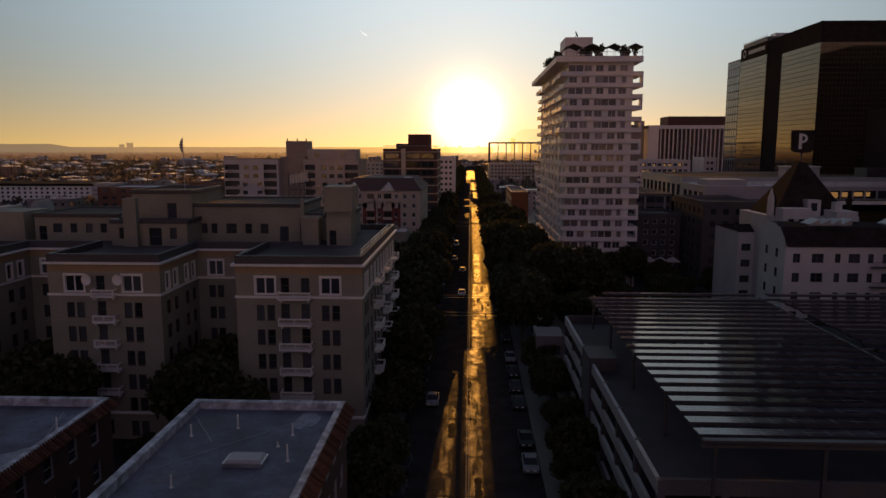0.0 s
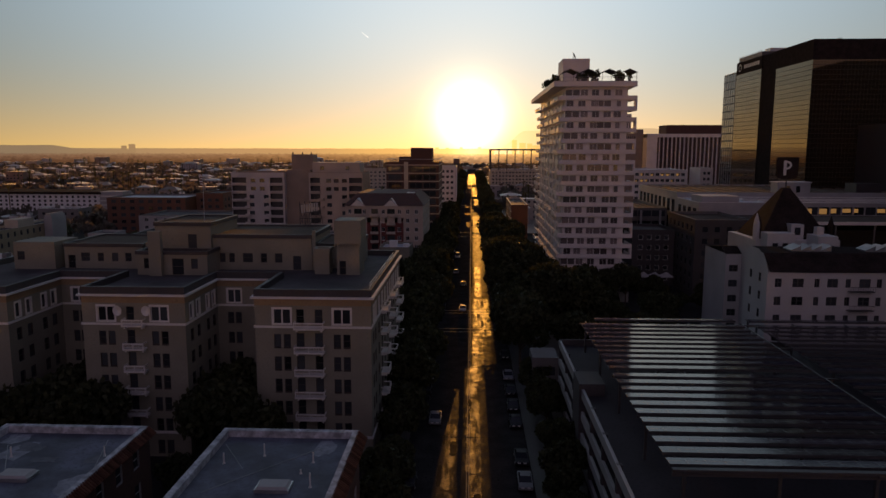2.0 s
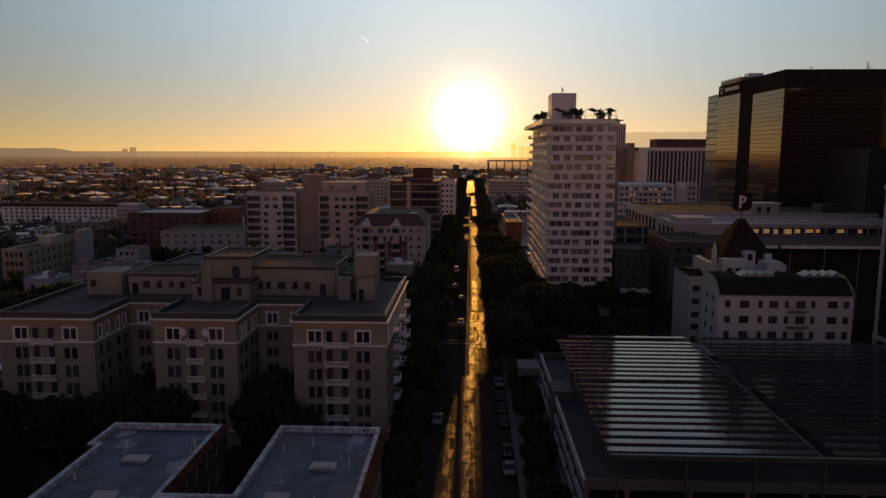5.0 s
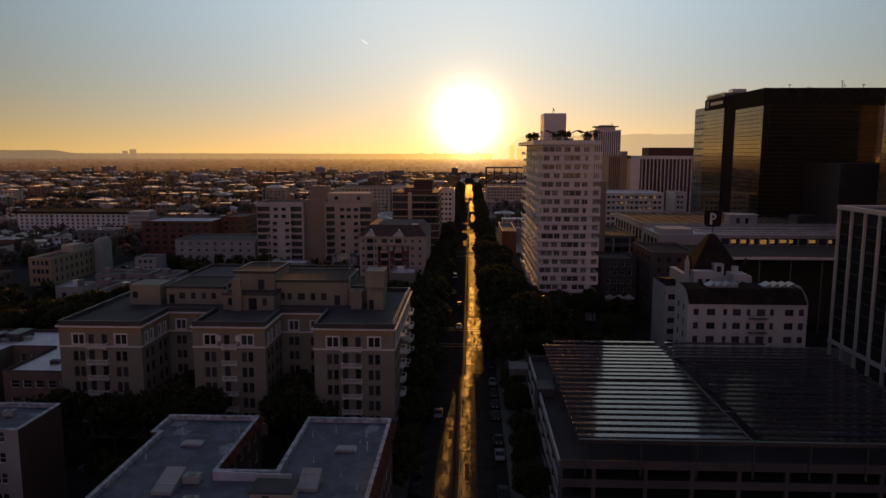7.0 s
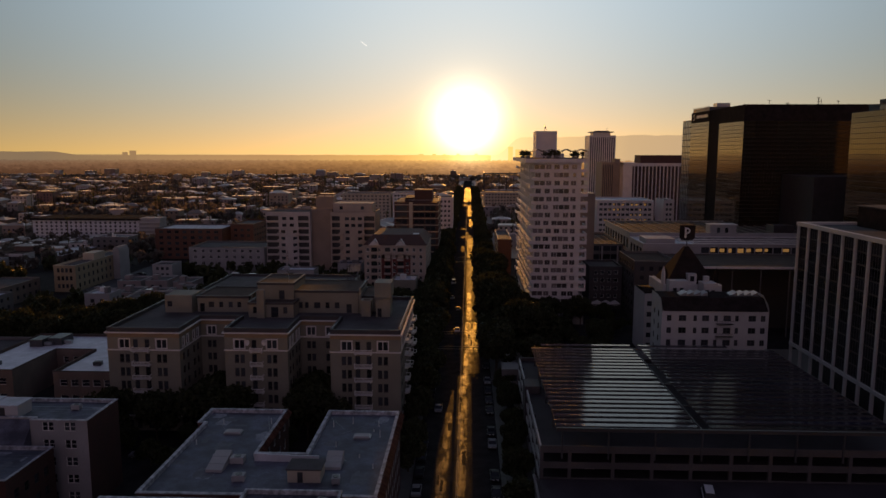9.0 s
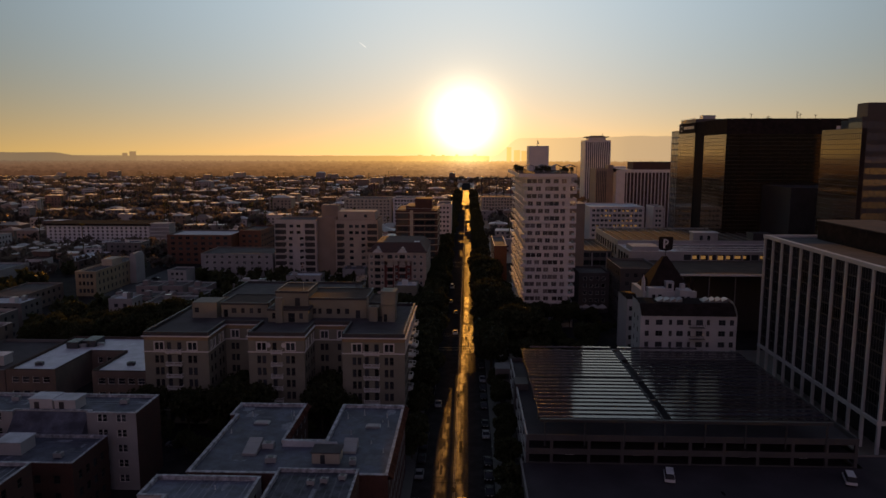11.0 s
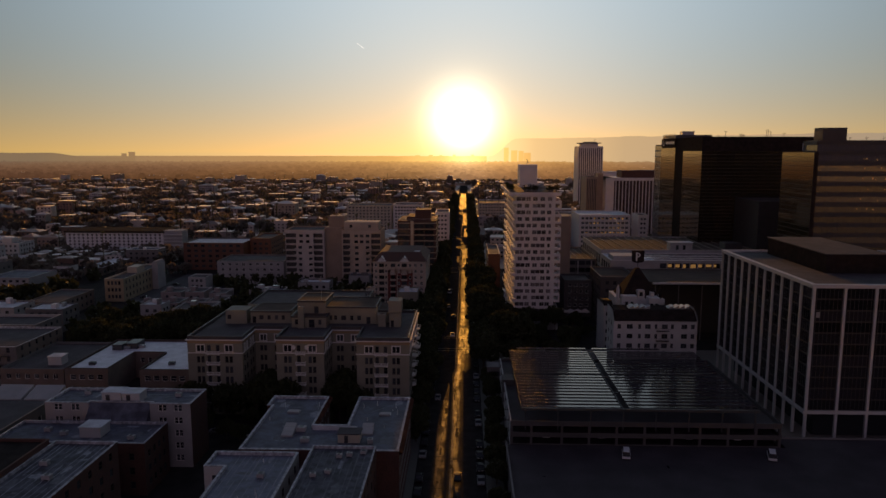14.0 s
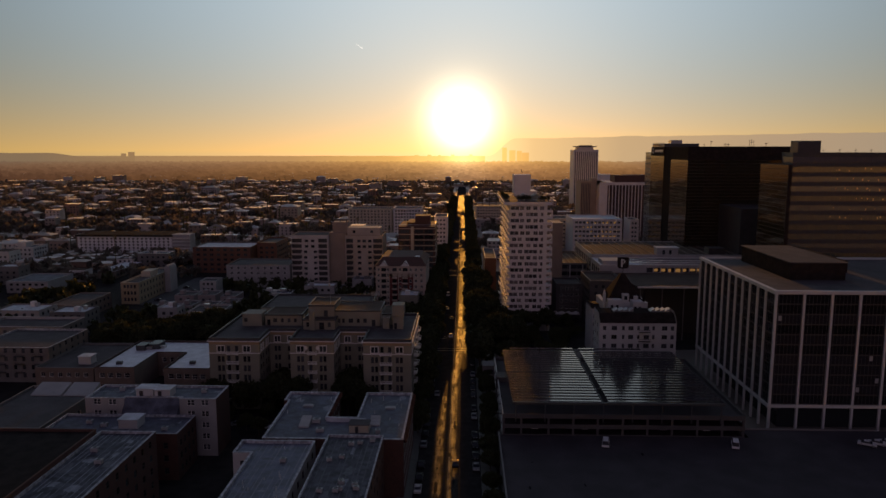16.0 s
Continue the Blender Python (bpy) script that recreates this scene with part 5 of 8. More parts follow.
part("soffit", boxes((OX0 + 0.7, OX1, OY0 + 0.7, OY1, OZ0 - 0.95, OZ0 - 0.2)), CONC, off)
part("roof", boxes((OX0 + 0.6, OX1, OY0 + 0.6, OY1 - 0.6, OZ1 - 0.2, OZ1 + 0.3)), ROOFD, off)
part("plant_house", boxes((108.5, 126, 90, 130, OZ1 + 0.3, 48.4)), SLATE, off, "dark rooftop plant house")
part("plant_roof", boxes((108.1, 126.4, 89.6, 130.4, 48.4, 48.7)), ROOFD, off)
part("lift_house", boxes((126.4, 134, 104, 131, OZ1 + 0.3, 47.0)), SLATE, off)

# ---- old white hotel building with a steep roofed tower ----
cas = thing("white_apartment_building", 69, 137, 0, "white stucco apartment building with dark pitched roofs and a steep tower", "apartment building")
CX0, CX1, CY0, CY1, CE = 54.6, 83.3, 123.0, 134.0, 20.3
bm = bmesh.new()
cen = [2.0, 5.6, 9.0, 11.8, 14.6, 17.6, 20.2, 24.3, 27.2]
wid = [1.2, 2.0, 0.9, 1.9, 0.9, 2.0, 0.9, 2.0, 1.2]
h1 = [(c - w / 2, c + w / 2, z, z + 1.6) for z in (3.6, 7.2, 10.6, 14.0, 17.4) for c, w in zip(cen, wid)]
wall(bm, (CX0, CY0), (CX1, CY0), 0, CE, h1)
h2 = grid(11.0, 3.2, 5, 3.45, 2, 1.0, 1.6)
wall(bm, (CX1, CY0), (CX1, CY1), 0, CE)
wall(bm, (CX1, CY1), (CX0, CY1), 0, CE)
wall(bm, (CX0, CY1), (CX0, CY0), 0, CE, h2)
for x in (CX0, CX1):
    pts = [(x, CY0 - 0.25, CE), (x, CY0 + 1.0, CE + 1.8), (x, CY0 + 4.5, CE + 3.6), (x, CY1, CE + 3.6), (x, CY1, CE)]
    bm.faces.new([bm.verts.new(p) for p in (pts[::-1] if x == CX0 else pts)])
part("wall", bm, WHITE, cas)
fill(cas, (CX0, CY0), (CX1, CY0), h1, "sash pair", STEEL)
fill(cas, (CX0, CY1), (CX0, CY0), h2, "sash", STEEL)
bm = bmesh.new()
quad(bm, ((CX0 + 0.3, CY0 - 0.3, CE - 0.1), (CX1 - 0.3, CY0 - 0.3, CE - 0.1), (CX1 - 0.3, CY0 + 3.2, CE + 3.0), (CX0 + 0.3, CY0 + 3.2, CE + 3.0)))
quad(bm, ((CX0 + 0.3, CY0 + 3.2, CE + 3.0), (CX1 - 0.3, CY0 + 3.2, CE + 3.0), (CX1 - 0.3, CY1, CE + 3.2), (CX0 + 0.3, CY1, CE + 3.2)))
part("roof", bm, SLATE, cas, "dark tiled mansard roof")
# west wing
wx0, wx1, wy0, wy1, we = 56.6, 64.0, 156.0, 164.0, 19.6
hs = [(0.8, 2.7, z, z + 1.5) for z in (2.4, 5.6, 8.8, 12.2, 15.6)]
bm = bmesh.new()
wall(bm, (wx0, wy0 - 6), (wx1, wy0 - 6), 0, we, hs)
wall(bm, (wx1, wy0 - 6), (wx1, wy1), 0, we)
wall(bm, (wx1, wy1), (wx0, wy1), 0, we)
wall(bm, (wx0, wy1), (wx0, wy0 - 6), 0, we)
part("west_wing", bm, WHITE, cas)
fill(cas, (wx0, wy0 - 6), (wx1, wy0 - 6), hs, "sash pair", STEEL)
bm = bmesh.new()
quad(bm, ((wx0 - 0.2, wy0 - 6.2, we), (wx1 + 0.2, wy0 - 6.2, we), (wx1 + 0.2, wy0 - 3, we + 1.4), (wx0 - 0.2, wy0 - 3, we + 1.4)))
quad(bm, ((wx0 - 0.2, wy0 - 3, we + 1.4), (wx1 + 0.2, wy0 - 3, we + 1.4), (wx1 + 0.2, wy1, we), (wx0 - 0.2, wy1, we)))
part("wing_roof", bm, SLATE, cas)
# tower body, pyramid, small gables
bm = boxes((60.0, 77.5, 143, 159, 0, 23.6), (61.0, 66.5, 139.5, 143, 18, 25.4), (70.5, 74.5, 138, 143, 18, 25.0))
part("tower_body", bm, WHITE, cas)
bm = bmesh.new()
b4 = [bm.verts.new(p) for p in ((61.5, 144.5, 23.6), (76.3, 144.5, 23.6), (76.3, 157.5, 23.6), (61.5, 157.5, 23.6))]
t4 = [bm.verts.new(p) for p in ((68.2, 150.3, 34.2), (69.6, 150.3, 34.2), (69.6, 151.7, 34.2), (68.2, 151.7, 34.2))]
for i in range(4):
    bm.faces.new((b4[i], b4[(i + 1) % 4], t4[(i + 1) % 4], t4[i]))
bm.faces.new(t4)
part("pyramid_roof", bm, SLATE, cas, "steep dark slate pyramid roof")
for x in (60.2,):
    bm = bmesh.new()
    n_ = 6
    rod(bm, (x, 143.5, 23.6), (x, 143.5, 27.2), 0.7, n_, 0.62)
    rod(bm, (x, 143.5, 27.2), (x, 143.5, 29.3), 0.62, n_, 0.05)
    part("pinnacle", bm, WHITE, cas)
part("dormer", boxes((67.6, 70.2, 143.8, 147, 23.6, 26.8)), WHITE, cas, "small white dormer at the foot of the pyramid")
part("dormer_window", boxes((68.3, 69.5, 143.72, 143.8, 24.6, 26.2)), GLASS, cas)
for x in (61.4, 76.4):
    bm = bmesh.new()
    rod(bm, (x, 145.2, 23.6), (x, 145.2, 26.4), 0.6, 6, 0.55)
    rod(bm, (x, 145.2, 26.4), (x, 145.2, 28.6), 0.7, 6, 0.04)
    part("corner_turret", bm, SLATE, cas, "small dark corner turret")
part("chimney", boxes((71.6, 73.0, 141.0, 142.5, 25.0, 26.6)), WHITE, cas)
# fire escape on the front
fe = part("fire_escape", boxes(*[(69.2, 73.6, CY0 - 1.1, CY0 - 0.02, z, z + 0.1) for z in (13.2, 16.7)], *[(69.2, 73.6, CY0 - 1.1, CY0 - 1.05, z + 0.95, z + 1.02) for z in (13.2, 16.7)],
                                 *[(69.2 + 0.44 * i, 69.24 + 0.44 * i, CY0 - 1.1, CY0 - 1.05, z, z + 1.0) for i in range(11) for z in (13.2, 16.7)]), STEEL, cas, "dark iron fire escape")
for x, z in ((62.6, 21.8), (64.6, 21.8), (71.4, 21.5), (73.2, 21.5)):
    fr, pn = window_mesh(1.0, 1.6, "sash", STEEL, GLASS)
    w = put("window", fr, cas, Matrix.Translation((x, 139.28 if x < 70 else 137.78, z)))
    new("pane", pn).parent = w
for i, x in enumerate((60.8, 64.6, 74.6, 78.4)):
    bm = bmesh.new()
    y0, y1, z0 = CY0 + 5.0, CY0 + 8.6, CE + 3.05
    for k in range(2):
        a, b = x + k * 1.9, x + k * 1.9 + 1.8
        p = [bm.verts.new(q) for q in ((a, y0, z0 + 0.25), (b, y0, z0 + 1.15), (b, y1, z0 + 1.15), (a, y1, z0 + 0.25), (a, y0, z0), (b, y0, z0), (b, y1, z0), (a, y1, z0))]
        for f, mi in (((0, 1, 2, 3), 0), ((4, 5, 1, 0), 1), ((5, 6, 2, 1), 1), ((6, 7, 3, 2), 1), ((7, 4, 0, 3), 1)):
            bm.faces.new([p[q] for q in f]).material_index = mi
    part("skylight", bm, [FROST, GALV], cas, "saw-tooth pair of frosted skylights")
# shield sign on a mast
sg = thing("shield_sign", 69, 151, 34.2, "dark shield-shaped mast sign with a pale emblem", "sign")
bm = bmesh.new()
rod(bm, (69, 151, 34.2), (69, 151, 37.0), 0.15, 8)
part("mast", bm, STEEL, sg)
bm = bmesh.new()
outl = [(-2.35, 1.95), (-2.1, 2.2), (2.1, 2.2), (2.35, 1.95), (2.25, -1.7), (1.75, -2.3), (0, -2.5), (-1.75, -2.3), (-2.25, -1.7)]
fr_ = [bm.verts.new((69 + x, 150.7, 38.6 + z)) for x, z in outl]
bk_ = [bm.verts.new((69 + x, 151.3, 38.6 + z)) for x, z in outl]
bm.faces.new(fr_[::-1])
bm.faces.new(bk_)
for i in range(len(outl)):
    j = (i + 1) % len(outl)
    bm.faces.new((fr_[i], fr_[j], bk_[j], bk_[i]))
bmesh.ops.recalc_face_normals(bm, faces=bm.faces)
part("shield", bm, SLATE, sg)
bm = bmesh.new()
box(bm, 68.1, 68.7, 150.6, 150.7, 36.9, 40.1)
for i in range(10):
    t0, t1 = -math.pi / 2 + math.pi * i / 10, -math.pi / 2 + math.pi * (i + 1) / 10
    for_ = [(68.7 + 1.15 * math.cos(t), 39.1 + 0.95 * math.sin(t)) for t in (t0, t1)]
    inn = [(68.7 + 0.65 * math.cos(t), 39.1 + 0.5 * math.sin(t)) for t in (t0, t1)]
    quad(bm, ((for_[0][0], 150.62, for_[0][1]), (for_[1][0], 150.62, for_[1][1]), (inn[1][0], 150.62, inn[1][1]), (inn[0][0], 150.62, inn[0][1])))
part("emblem", bm, TRIM, sg, "pale painted emblem")

# ---- tall hotel with stacked balcony bands ----
hot = thing("hotel_tower", 34, 225, 0, "tall white hotel tower with stepped balcony bands and a roof terrace", "hotel")
HX0, HX1, HY0, HY1, HF, HS = 24.7, 43.2, 190.0, 262.0, 2.9, 20
rh = random.Random(5)
bm = boxes((HX0 + 0.9, HX1 - 0.9, HY0 + 0.1, HY1 - 0.9, 0, HS * HF + 1.2))
part("core", bm, PINKW, hot)
wf, _ = window_mesh(2.0, 1.75, "far slide", TRIM, SKYGL)
wl, _ = window_mesh(3.9, 1.75, "far slide pair", TRIM, SKYGL)
ws, _ = window_mesh(1.2, 1.75, "far", TRIM, SKYGL)
for k in range(1, HS):
    z = k * HF + 1.0
    east = 1.6 if k > 3 else 0.8
    west = rh.choice((0.1, 0.5, 0.9, 1.2))
    # balcony band of the storey: a parapet with a floor slab behind it
    x0, x1 = HX0 - west, HX1 + east
    z0, z1 = z - 0.35, z + 0.78
    rows = [(x0, x1, HY0 - 0.5, HY0 - 0.3, z0, z1), (x0, x1, HY0 - 0.3, HY0 + 0.1, z0, z0 + 0.25)]
    if east:
        rows += [(x1 - 0.2, x1, HY0 - 0.3, HY0 + 9, z0, z1), (HX1 - 0.9, x1, HY0 + 0.9, HY0 + 9, z0, z0 + 0.25)]
        if k % 2 == HS % 2 and k < HS - 1:
            rows += [(x1 - 0.5, x1 + 0.02, HY0 - 0.48, HY0 + 1.6, z1, z1 + HF - 1.13)]
    part("balcony_band", boxes(*rows), PINKW, hot)
    for j in range(8):
        ya = HY0 + 1.2 + j * 9.0
        out = west if (j + k) % 3 else west * 0.35
        part("side_balcony", boxes((HX0 - out - 0.2, HX0 - out, ya, ya + 7.2, z0, z1), (HX0 - out, HX0 + 0.95, ya, ya + 7.2, z0, z0 + 0.25)), PINKW, hot)
    xs = [(27.2, wl), (30.6, wf), (33.6, wf), (37.0, wf), (39.6, wf)] if k % 2 else [(27.0, wf), (29.9, wf), (33.2, wf), (36.2, wl), (39.8, ws)]
    for x, me in xs:
        put("window", me, hot, Matrix.Translation((x + rh.uniform(-0.3, 0.3), HY0 - 0.1, z + 0.68)))
    for j in range(8):
        put("window", wf, hot, Matrix.Translation((HX0 + 0.72, HY0 + 4.6 + j * 9.0, z + 0.3)) @ Matrix.Rotation(radians(-90), 4, "Z"))
part("rear_wing", boxes((HX1 - 0.8, 57.5, 246, HY1 - 1, 0, 45)), TWC, hot)
part("terrace", boxes((HX0 - 2.6, HX1 + 1.2, HY0 - 1.6, HY1, HS * HF + 1.2, HS * HF + 2.6)), PINKW, hot, "broad white roof terrace slab")
part("terrace_floor", boxes((HX0 - 2.2, HX1 + 0.9, HY0 - 1.2, HY1 - 0.4, HS * HF + 2.6, HS * HF + 2.7)), ROOFT, hot)
ZH = HS * HF + 2.6
bm = bmesh.new()
for i in range(24):
    x = HX0 - 2.0 + i * 2.0
    if x < HX1 + 1.1:
        rod(bm, (x, HY0 - 1.5, ZH), (x, HY0 - 1.5, ZH + 1.1), 0.04, 6)
rod(bm, (HX0 - 2.5, HY0 - 1.5, ZH + 1.1), (HX1 + 1.1, HY0 - 1.5, ZH + 1.1), 0.05, 6)
part("railing", bm, GALV, hot)
part("plant_tower", boxes((29.6, 38.2, 230, 243, ZH, 71.6)), PINKW, hot, "plain stair and lift tower on the roof")
part("rear_plant", boxes((38.2, 43.0, 243.2, 261.5, ZH - 1.4, ZH + 1.8)), PINKW, hot)
for i, x in enumerate((24.6, 29.5, 35.2, 40.6)):
    bm = bmesh.new()
    w, c = 4.2, HY0 + 4.5
    quad(bm, ((x, c - 4, ZH + 2.6), (x + w / 2, c - 4, ZH + 3.5), (x + w / 2, c + 4, ZH + 3.5), (x, c + 4, ZH + 2.6)))
    quad(bm, ((x + w / 2, c - 4, ZH + 3.5), (x + w, c - 4, ZH + 2.6), (x + w, c + 4, ZH + 2.6), (x + w / 2, c + 4, ZH + 3.5)))
    for xx in (x + 0.2, x + w - 0.2):
        for yy in (c - 3.8, c + 3.8):
            rod(bm, (xx, yy, ZH), (xx, yy, ZH + 2.65), 0.06, 6)
    s = solo("terrace_canopy", bm, CONC, "folded shade canopy on thin posts on the roof terrace", "canopy", "terrace canopies")
    so = s.modifiers.new("thickness", "SOLIDIFY")
    so.thickness = 0.12
rs_ = random.Random(13)
for k in range(24):
    x, y = (rs_.uniform(22.8, 24.6), rs_.uniform(189, 225)) if k < 9 else (rs_.uniform(25, 43.5), rs_.uniform(189, 192.5))
    pot = thing("planter_shrub", x, y, ZH, "bushy potted shrub on the roof terrace edge", "potted plant", "terrace shrubs")
    bm = bmesh.new()
    rod(bm, (x, y, ZH + 0.1), (x, y, ZH + 0.8), 0.35, 10, 0.45)
    part("pot", bm, CONC, pot)
    bm = bmesh.new()
    hh = rs_.uniform(1.0, 2.6)
    for q in range(90):
        d = Vector((rs_.gauss(0, 1), rs_.gauss(0, 1), rs_.gauss(0, 1))).normalized() * rs_.uniform(0.3, 1.0)
        c = Vector((x + d.x * 1.0, y + d.y * 1.0, ZH + 0.8 + hh * 0.5 + d.z * hh * 0.5))
        m = Euler((rs_.uniform(0, 6), rs_.uniform(0, 6), 0)).to_matrix()
        w = rs_.uniform(0.15, 0.35)
        bm.faces.new([bm.verts.new(c + m @ Vector(v)) for v in ((-w, -w * 0.5, 0), (w, -w * 0.4, 0), (w * 0.6, w * 0.5, 0.05), (-w * 0.5, w * 0.6, 0))])
    part("foliage", bm, LEAF, pot)
dish = thing("satellite_dish", 34, 236, 71.6, "tilted rooftop satellite dish on a short post", "satellite dish")
bm = bmesh.new()
rod(bm, (33.6, 236, 71.6), (33.6, 236, 73.0), 0.1, 8)
part("post", bm, STEEL, dish)
bm = bmesh.new()
cen_ = bm.verts.new((0, 0, -0.35))
rg = [bm.verts.new((1.2 * math.cos(2 * math.pi * i / 14), 1.2 * math.sin(2 * math.pi * i / 14), 0)) for i in range(14)]
for i in range(14):
    bm.faces.new((cen_, rg[i], rg[(i + 1) % 14]))
bmesh.ops.transform(bm, matrix=Matrix.Translation((34.0, 236, 73.3)) @ Matrix.Rotation(radians(65), 4, "Y"), verts=bm.verts)
part("bowl", bm, STEEL, dish)
part("podium", boxes((HX0 - 0.8, HX1 + 1.0, HY0 - 1.5, HY1 + 2, 0, 3.6)), PALE, hot)
for i in range(4):
    part("awning", boxes((HX0 - 3.6, HX0 - 0.8, HY0 + 4 + i * 11, HY0 + 11 + i * 11, 7.4 - i * 0.3, 7.6 - i * 0.3)), PALE, hot, "thin white awning")

# shade canopies of the patio beside the hotel
for i in range(4):
    x, w, ya, yb = 47.2 + i * 3.4, 3.3, 203.2, 206.8
    c = thing("patio_canopy", x + w / 2, 205, 0, "pale pointed shade canopy on thin posts beside the hotel", "canopy", "patio canopies")
    bm = bmesh.new()
    top = bm.verts.new((x + w / 2, 205, 5.9))
    rim = [bm.verts.new(p) for p in ((x, ya, 4.7), (x + w, ya, 4.7), (x + w, yb, 4.7), (x, yb, 4.7))]
    hem = [bm.verts.new((v.co.x, v.co.y, 4.4)) for v in rim]
    for k in range(4):
        bm.faces.new((rim[k], rim[(k + 1) % 4], top))
        bm.faces.new((hem[k], hem[(k + 1) % 4], rim[(k + 1) % 4], rim[k]))
    part("cloth", bm, PALE, c)
    for xx, yy in ((x + 0.1, ya + 0.1), (x + w - 0.1, ya + 0.1), (x + w - 0.1, yb - 0.1), (x + 0.1, yb - 0.1)):
        bm = bmesh.new()
        rod(bm, (xx, yy, 0), (xx, yy, 4.6), 0.05, 6)
        part("post", bm, STEEL, c)

# ---- dark bronze-glass towers ----
blk = thing("bronze_glass_tower", 150, 300, 0, "stepped office tower clad in dark bronze mirror glass", "office tower")
BZ = 86.3
BF, BX = 289.5, 136.6
part("core", boxes((BX + 1, 204, BF + 1, 323, 0, BZ - 0.4), (BX + 5, 204, 323, 340.5, 0, BZ - 0.4), (BX + 1, 204, 340.5, 372.4, 0, BZ - 0.4)), SLATE, blk)
curtain(blk, (BX, BF), (204, BF), 0, BZ - 8, 40, 48, BRONZE, BRONZEF, 0.06, 0.04, BRONZEF, 0.16, 11)
curtain(blk, (BX, 324), (BX, BF), 0, BZ - 8, 40, 23, BRONZE, BRONZEF, 0.06, 0.04, BRONZEF, 0.16, 12)
curtain(blk, (BX, 372.5), (BX, 340.5), 0, BZ - 6, 40, 27, BRONZE, BRONZEF, 0.06, 0.04, BRONZEF, 0.16, 14)
curtain(blk, (BX + 2.2, 396), (BX + 2.2, 372.7), 0, BZ - 4, 21, 7, GLASS, PALE, 0.4, 0.12, STEEL, 0.8, 15)
part("recess", boxes((BX + 0.4, BX + 5, 324.1, 340.4, 0, BZ)), SLATE, blk, "dark recess between the glass fronts")
part("crown", boxes((BX - 0.05, 204, BF - 0.05, 324, BZ - 8, BZ)), SLATE, blk, "dark blank crown band")
part("west_crown", boxes((BX - 0.05, 204, 340.5, 372.5, BZ - 6, BZ)), SLATE, blk, "dark blank crown band")
part("rear_block", boxes((BX + 2.6, 198, 372.7, 396, 0, BZ - 3.8)), SLATE, blk)
part("annex", boxes((156.5, 195, 256, BF - 0.3, 0, 52.2)), DARKP, blk, "lower dark annex")
part("plant_screen", boxes((BX + 0.6, 160, 342.5, 371, BZ, BZ + 2.2)), STEEL, blk)
for i in range(16):
    part("screen_fin", boxes((BX + 0.3, BX + 0.5, 342.7 + i * 1.85, 343.0 + i * 1.85, BZ, BZ + 2.8)), GALV, blk)
for i in range(8):
    part("sign_bar", boxes((BX - 0.2, BX - 0.06, 343.4 + i * 2.45, 345.2 + i * 2.45, BZ - 3.6, BZ - 1.9)), TRIM, blk, "pale sign bar")
bm = bmesh.new()
for i in range(16):
    a0, a1 = 2 * math.pi * i / 16, 2 * math.pi * (i + 1) / 16
    quad(bm, [(BX - 0.12, 367.6 + r * math.cos(a), BZ - 2.8 + r * math.sin(a)) for r, a in ((1.9, a0), (1.9, a1), (1.3, a1), (1.3, a0))])
part("sign_ring", bm, TRIM, blk, "pale ring emblem")
for i in range(4):
    part("sign_bar", boxes((192.4 + i * 2.9, 194.4 + i * 2.9, BF - 0.15, BF - 0.06, BZ - 7.4, BZ - 3.8)), TRIM, blk, "pale sign bar")
ra = random.Random(21)
for k in range(9):
    x, y = ra.uniform(150, 192), ra.uniform(294, 318)
    bm = bmesh.new()
    h = ra.uniform(1.5, 4.5)
    rod(bm, (x, y, BZ), (x, y, BZ + h), 0.12, 6)
    for q in range(ra.randint(1, 3)):
        zz = BZ + h * ra.uniform(0.5, 1.0)
        rod(bm, (x - 0.8, y, zz), (x + 0.8, y, zz), 0.07, 6)
    solo("roof_antenna", bm, STEEL, "thin antenna mast on the tower roof", "antenna", "tower roof antennas")
bm = boxes((143, 150.5, 348, 354, BZ + 2.2, BZ + 4.6))
solo("rooftop_unit", bm, GALV, "pale square cooling unit on the tower roof", "cooling unit")

gry = thing("grey_office_tower", 185, 225, 0, "dark grey banded office tower with a roof box", "office tower")
curtain(gry, (158.5, 203), (214, 203), 0, 82, 18, 24, GLASS, BRONZEF, 0.15, 0.05, DARKP, 2.1, 31)
curtain(gry, (158.5, 213), (158.5, 203), 0, 82, 18, 4, GLASS, BRONZEF, 0.15, 0.05, DARKP, 2.1, 32)
part("core", boxes((158.9, 214, 203.4, 213, 0, 82.2), (172, 214, 213, 245, 0, 82.2)), DARKP, gry)
# Emissive specks stand in for the sunset glinting in the glass.
rw = random.Random(72)
for k in range(11, 17):
    x, z = 177.0 + rw.uniform(0, 6), k * 82 / 18 + 1.2
    while x < 213:
        w, h = rw.uniform(0.25, 0.7), z + rw.uniform(0, 1.2)
        part("lit_window", boxes((x, x + w, 202.96, 202.99, h, h + rw.uniform(0.3, 1.1))), GOLDGLOW, gry, "small warmly lit window")
        x += w + rw.choice((0.8, 2.2, 4.0, 7.0))
# narrow glazed wing at the corner of the grey tower
curtain(gry, (146.6, 210), (146.6, 180.6), 0, 77.8, 40, 21, BRONZE, BRONZEF, 0.06, 0.04, BRONZEF, 0.16, 33)
bm = bmesh.new()
quad(bm, ((146.6, 180.6, 0), (148.4, 180.6, 0), (148.4, 180.6, 77.8), (146.6, 180.6, 77.8)))
quad(bm, ((148.4, 180.6, 0), (158.5, 205, 0), (158.5, 205, 77.8), (148.4, 180.6, 77.8)))
quad(bm, ((158.5, 210, 0), (146.7, 210, 0), (146.7, 210, 77.8), (158.5, 210, 77.8)))
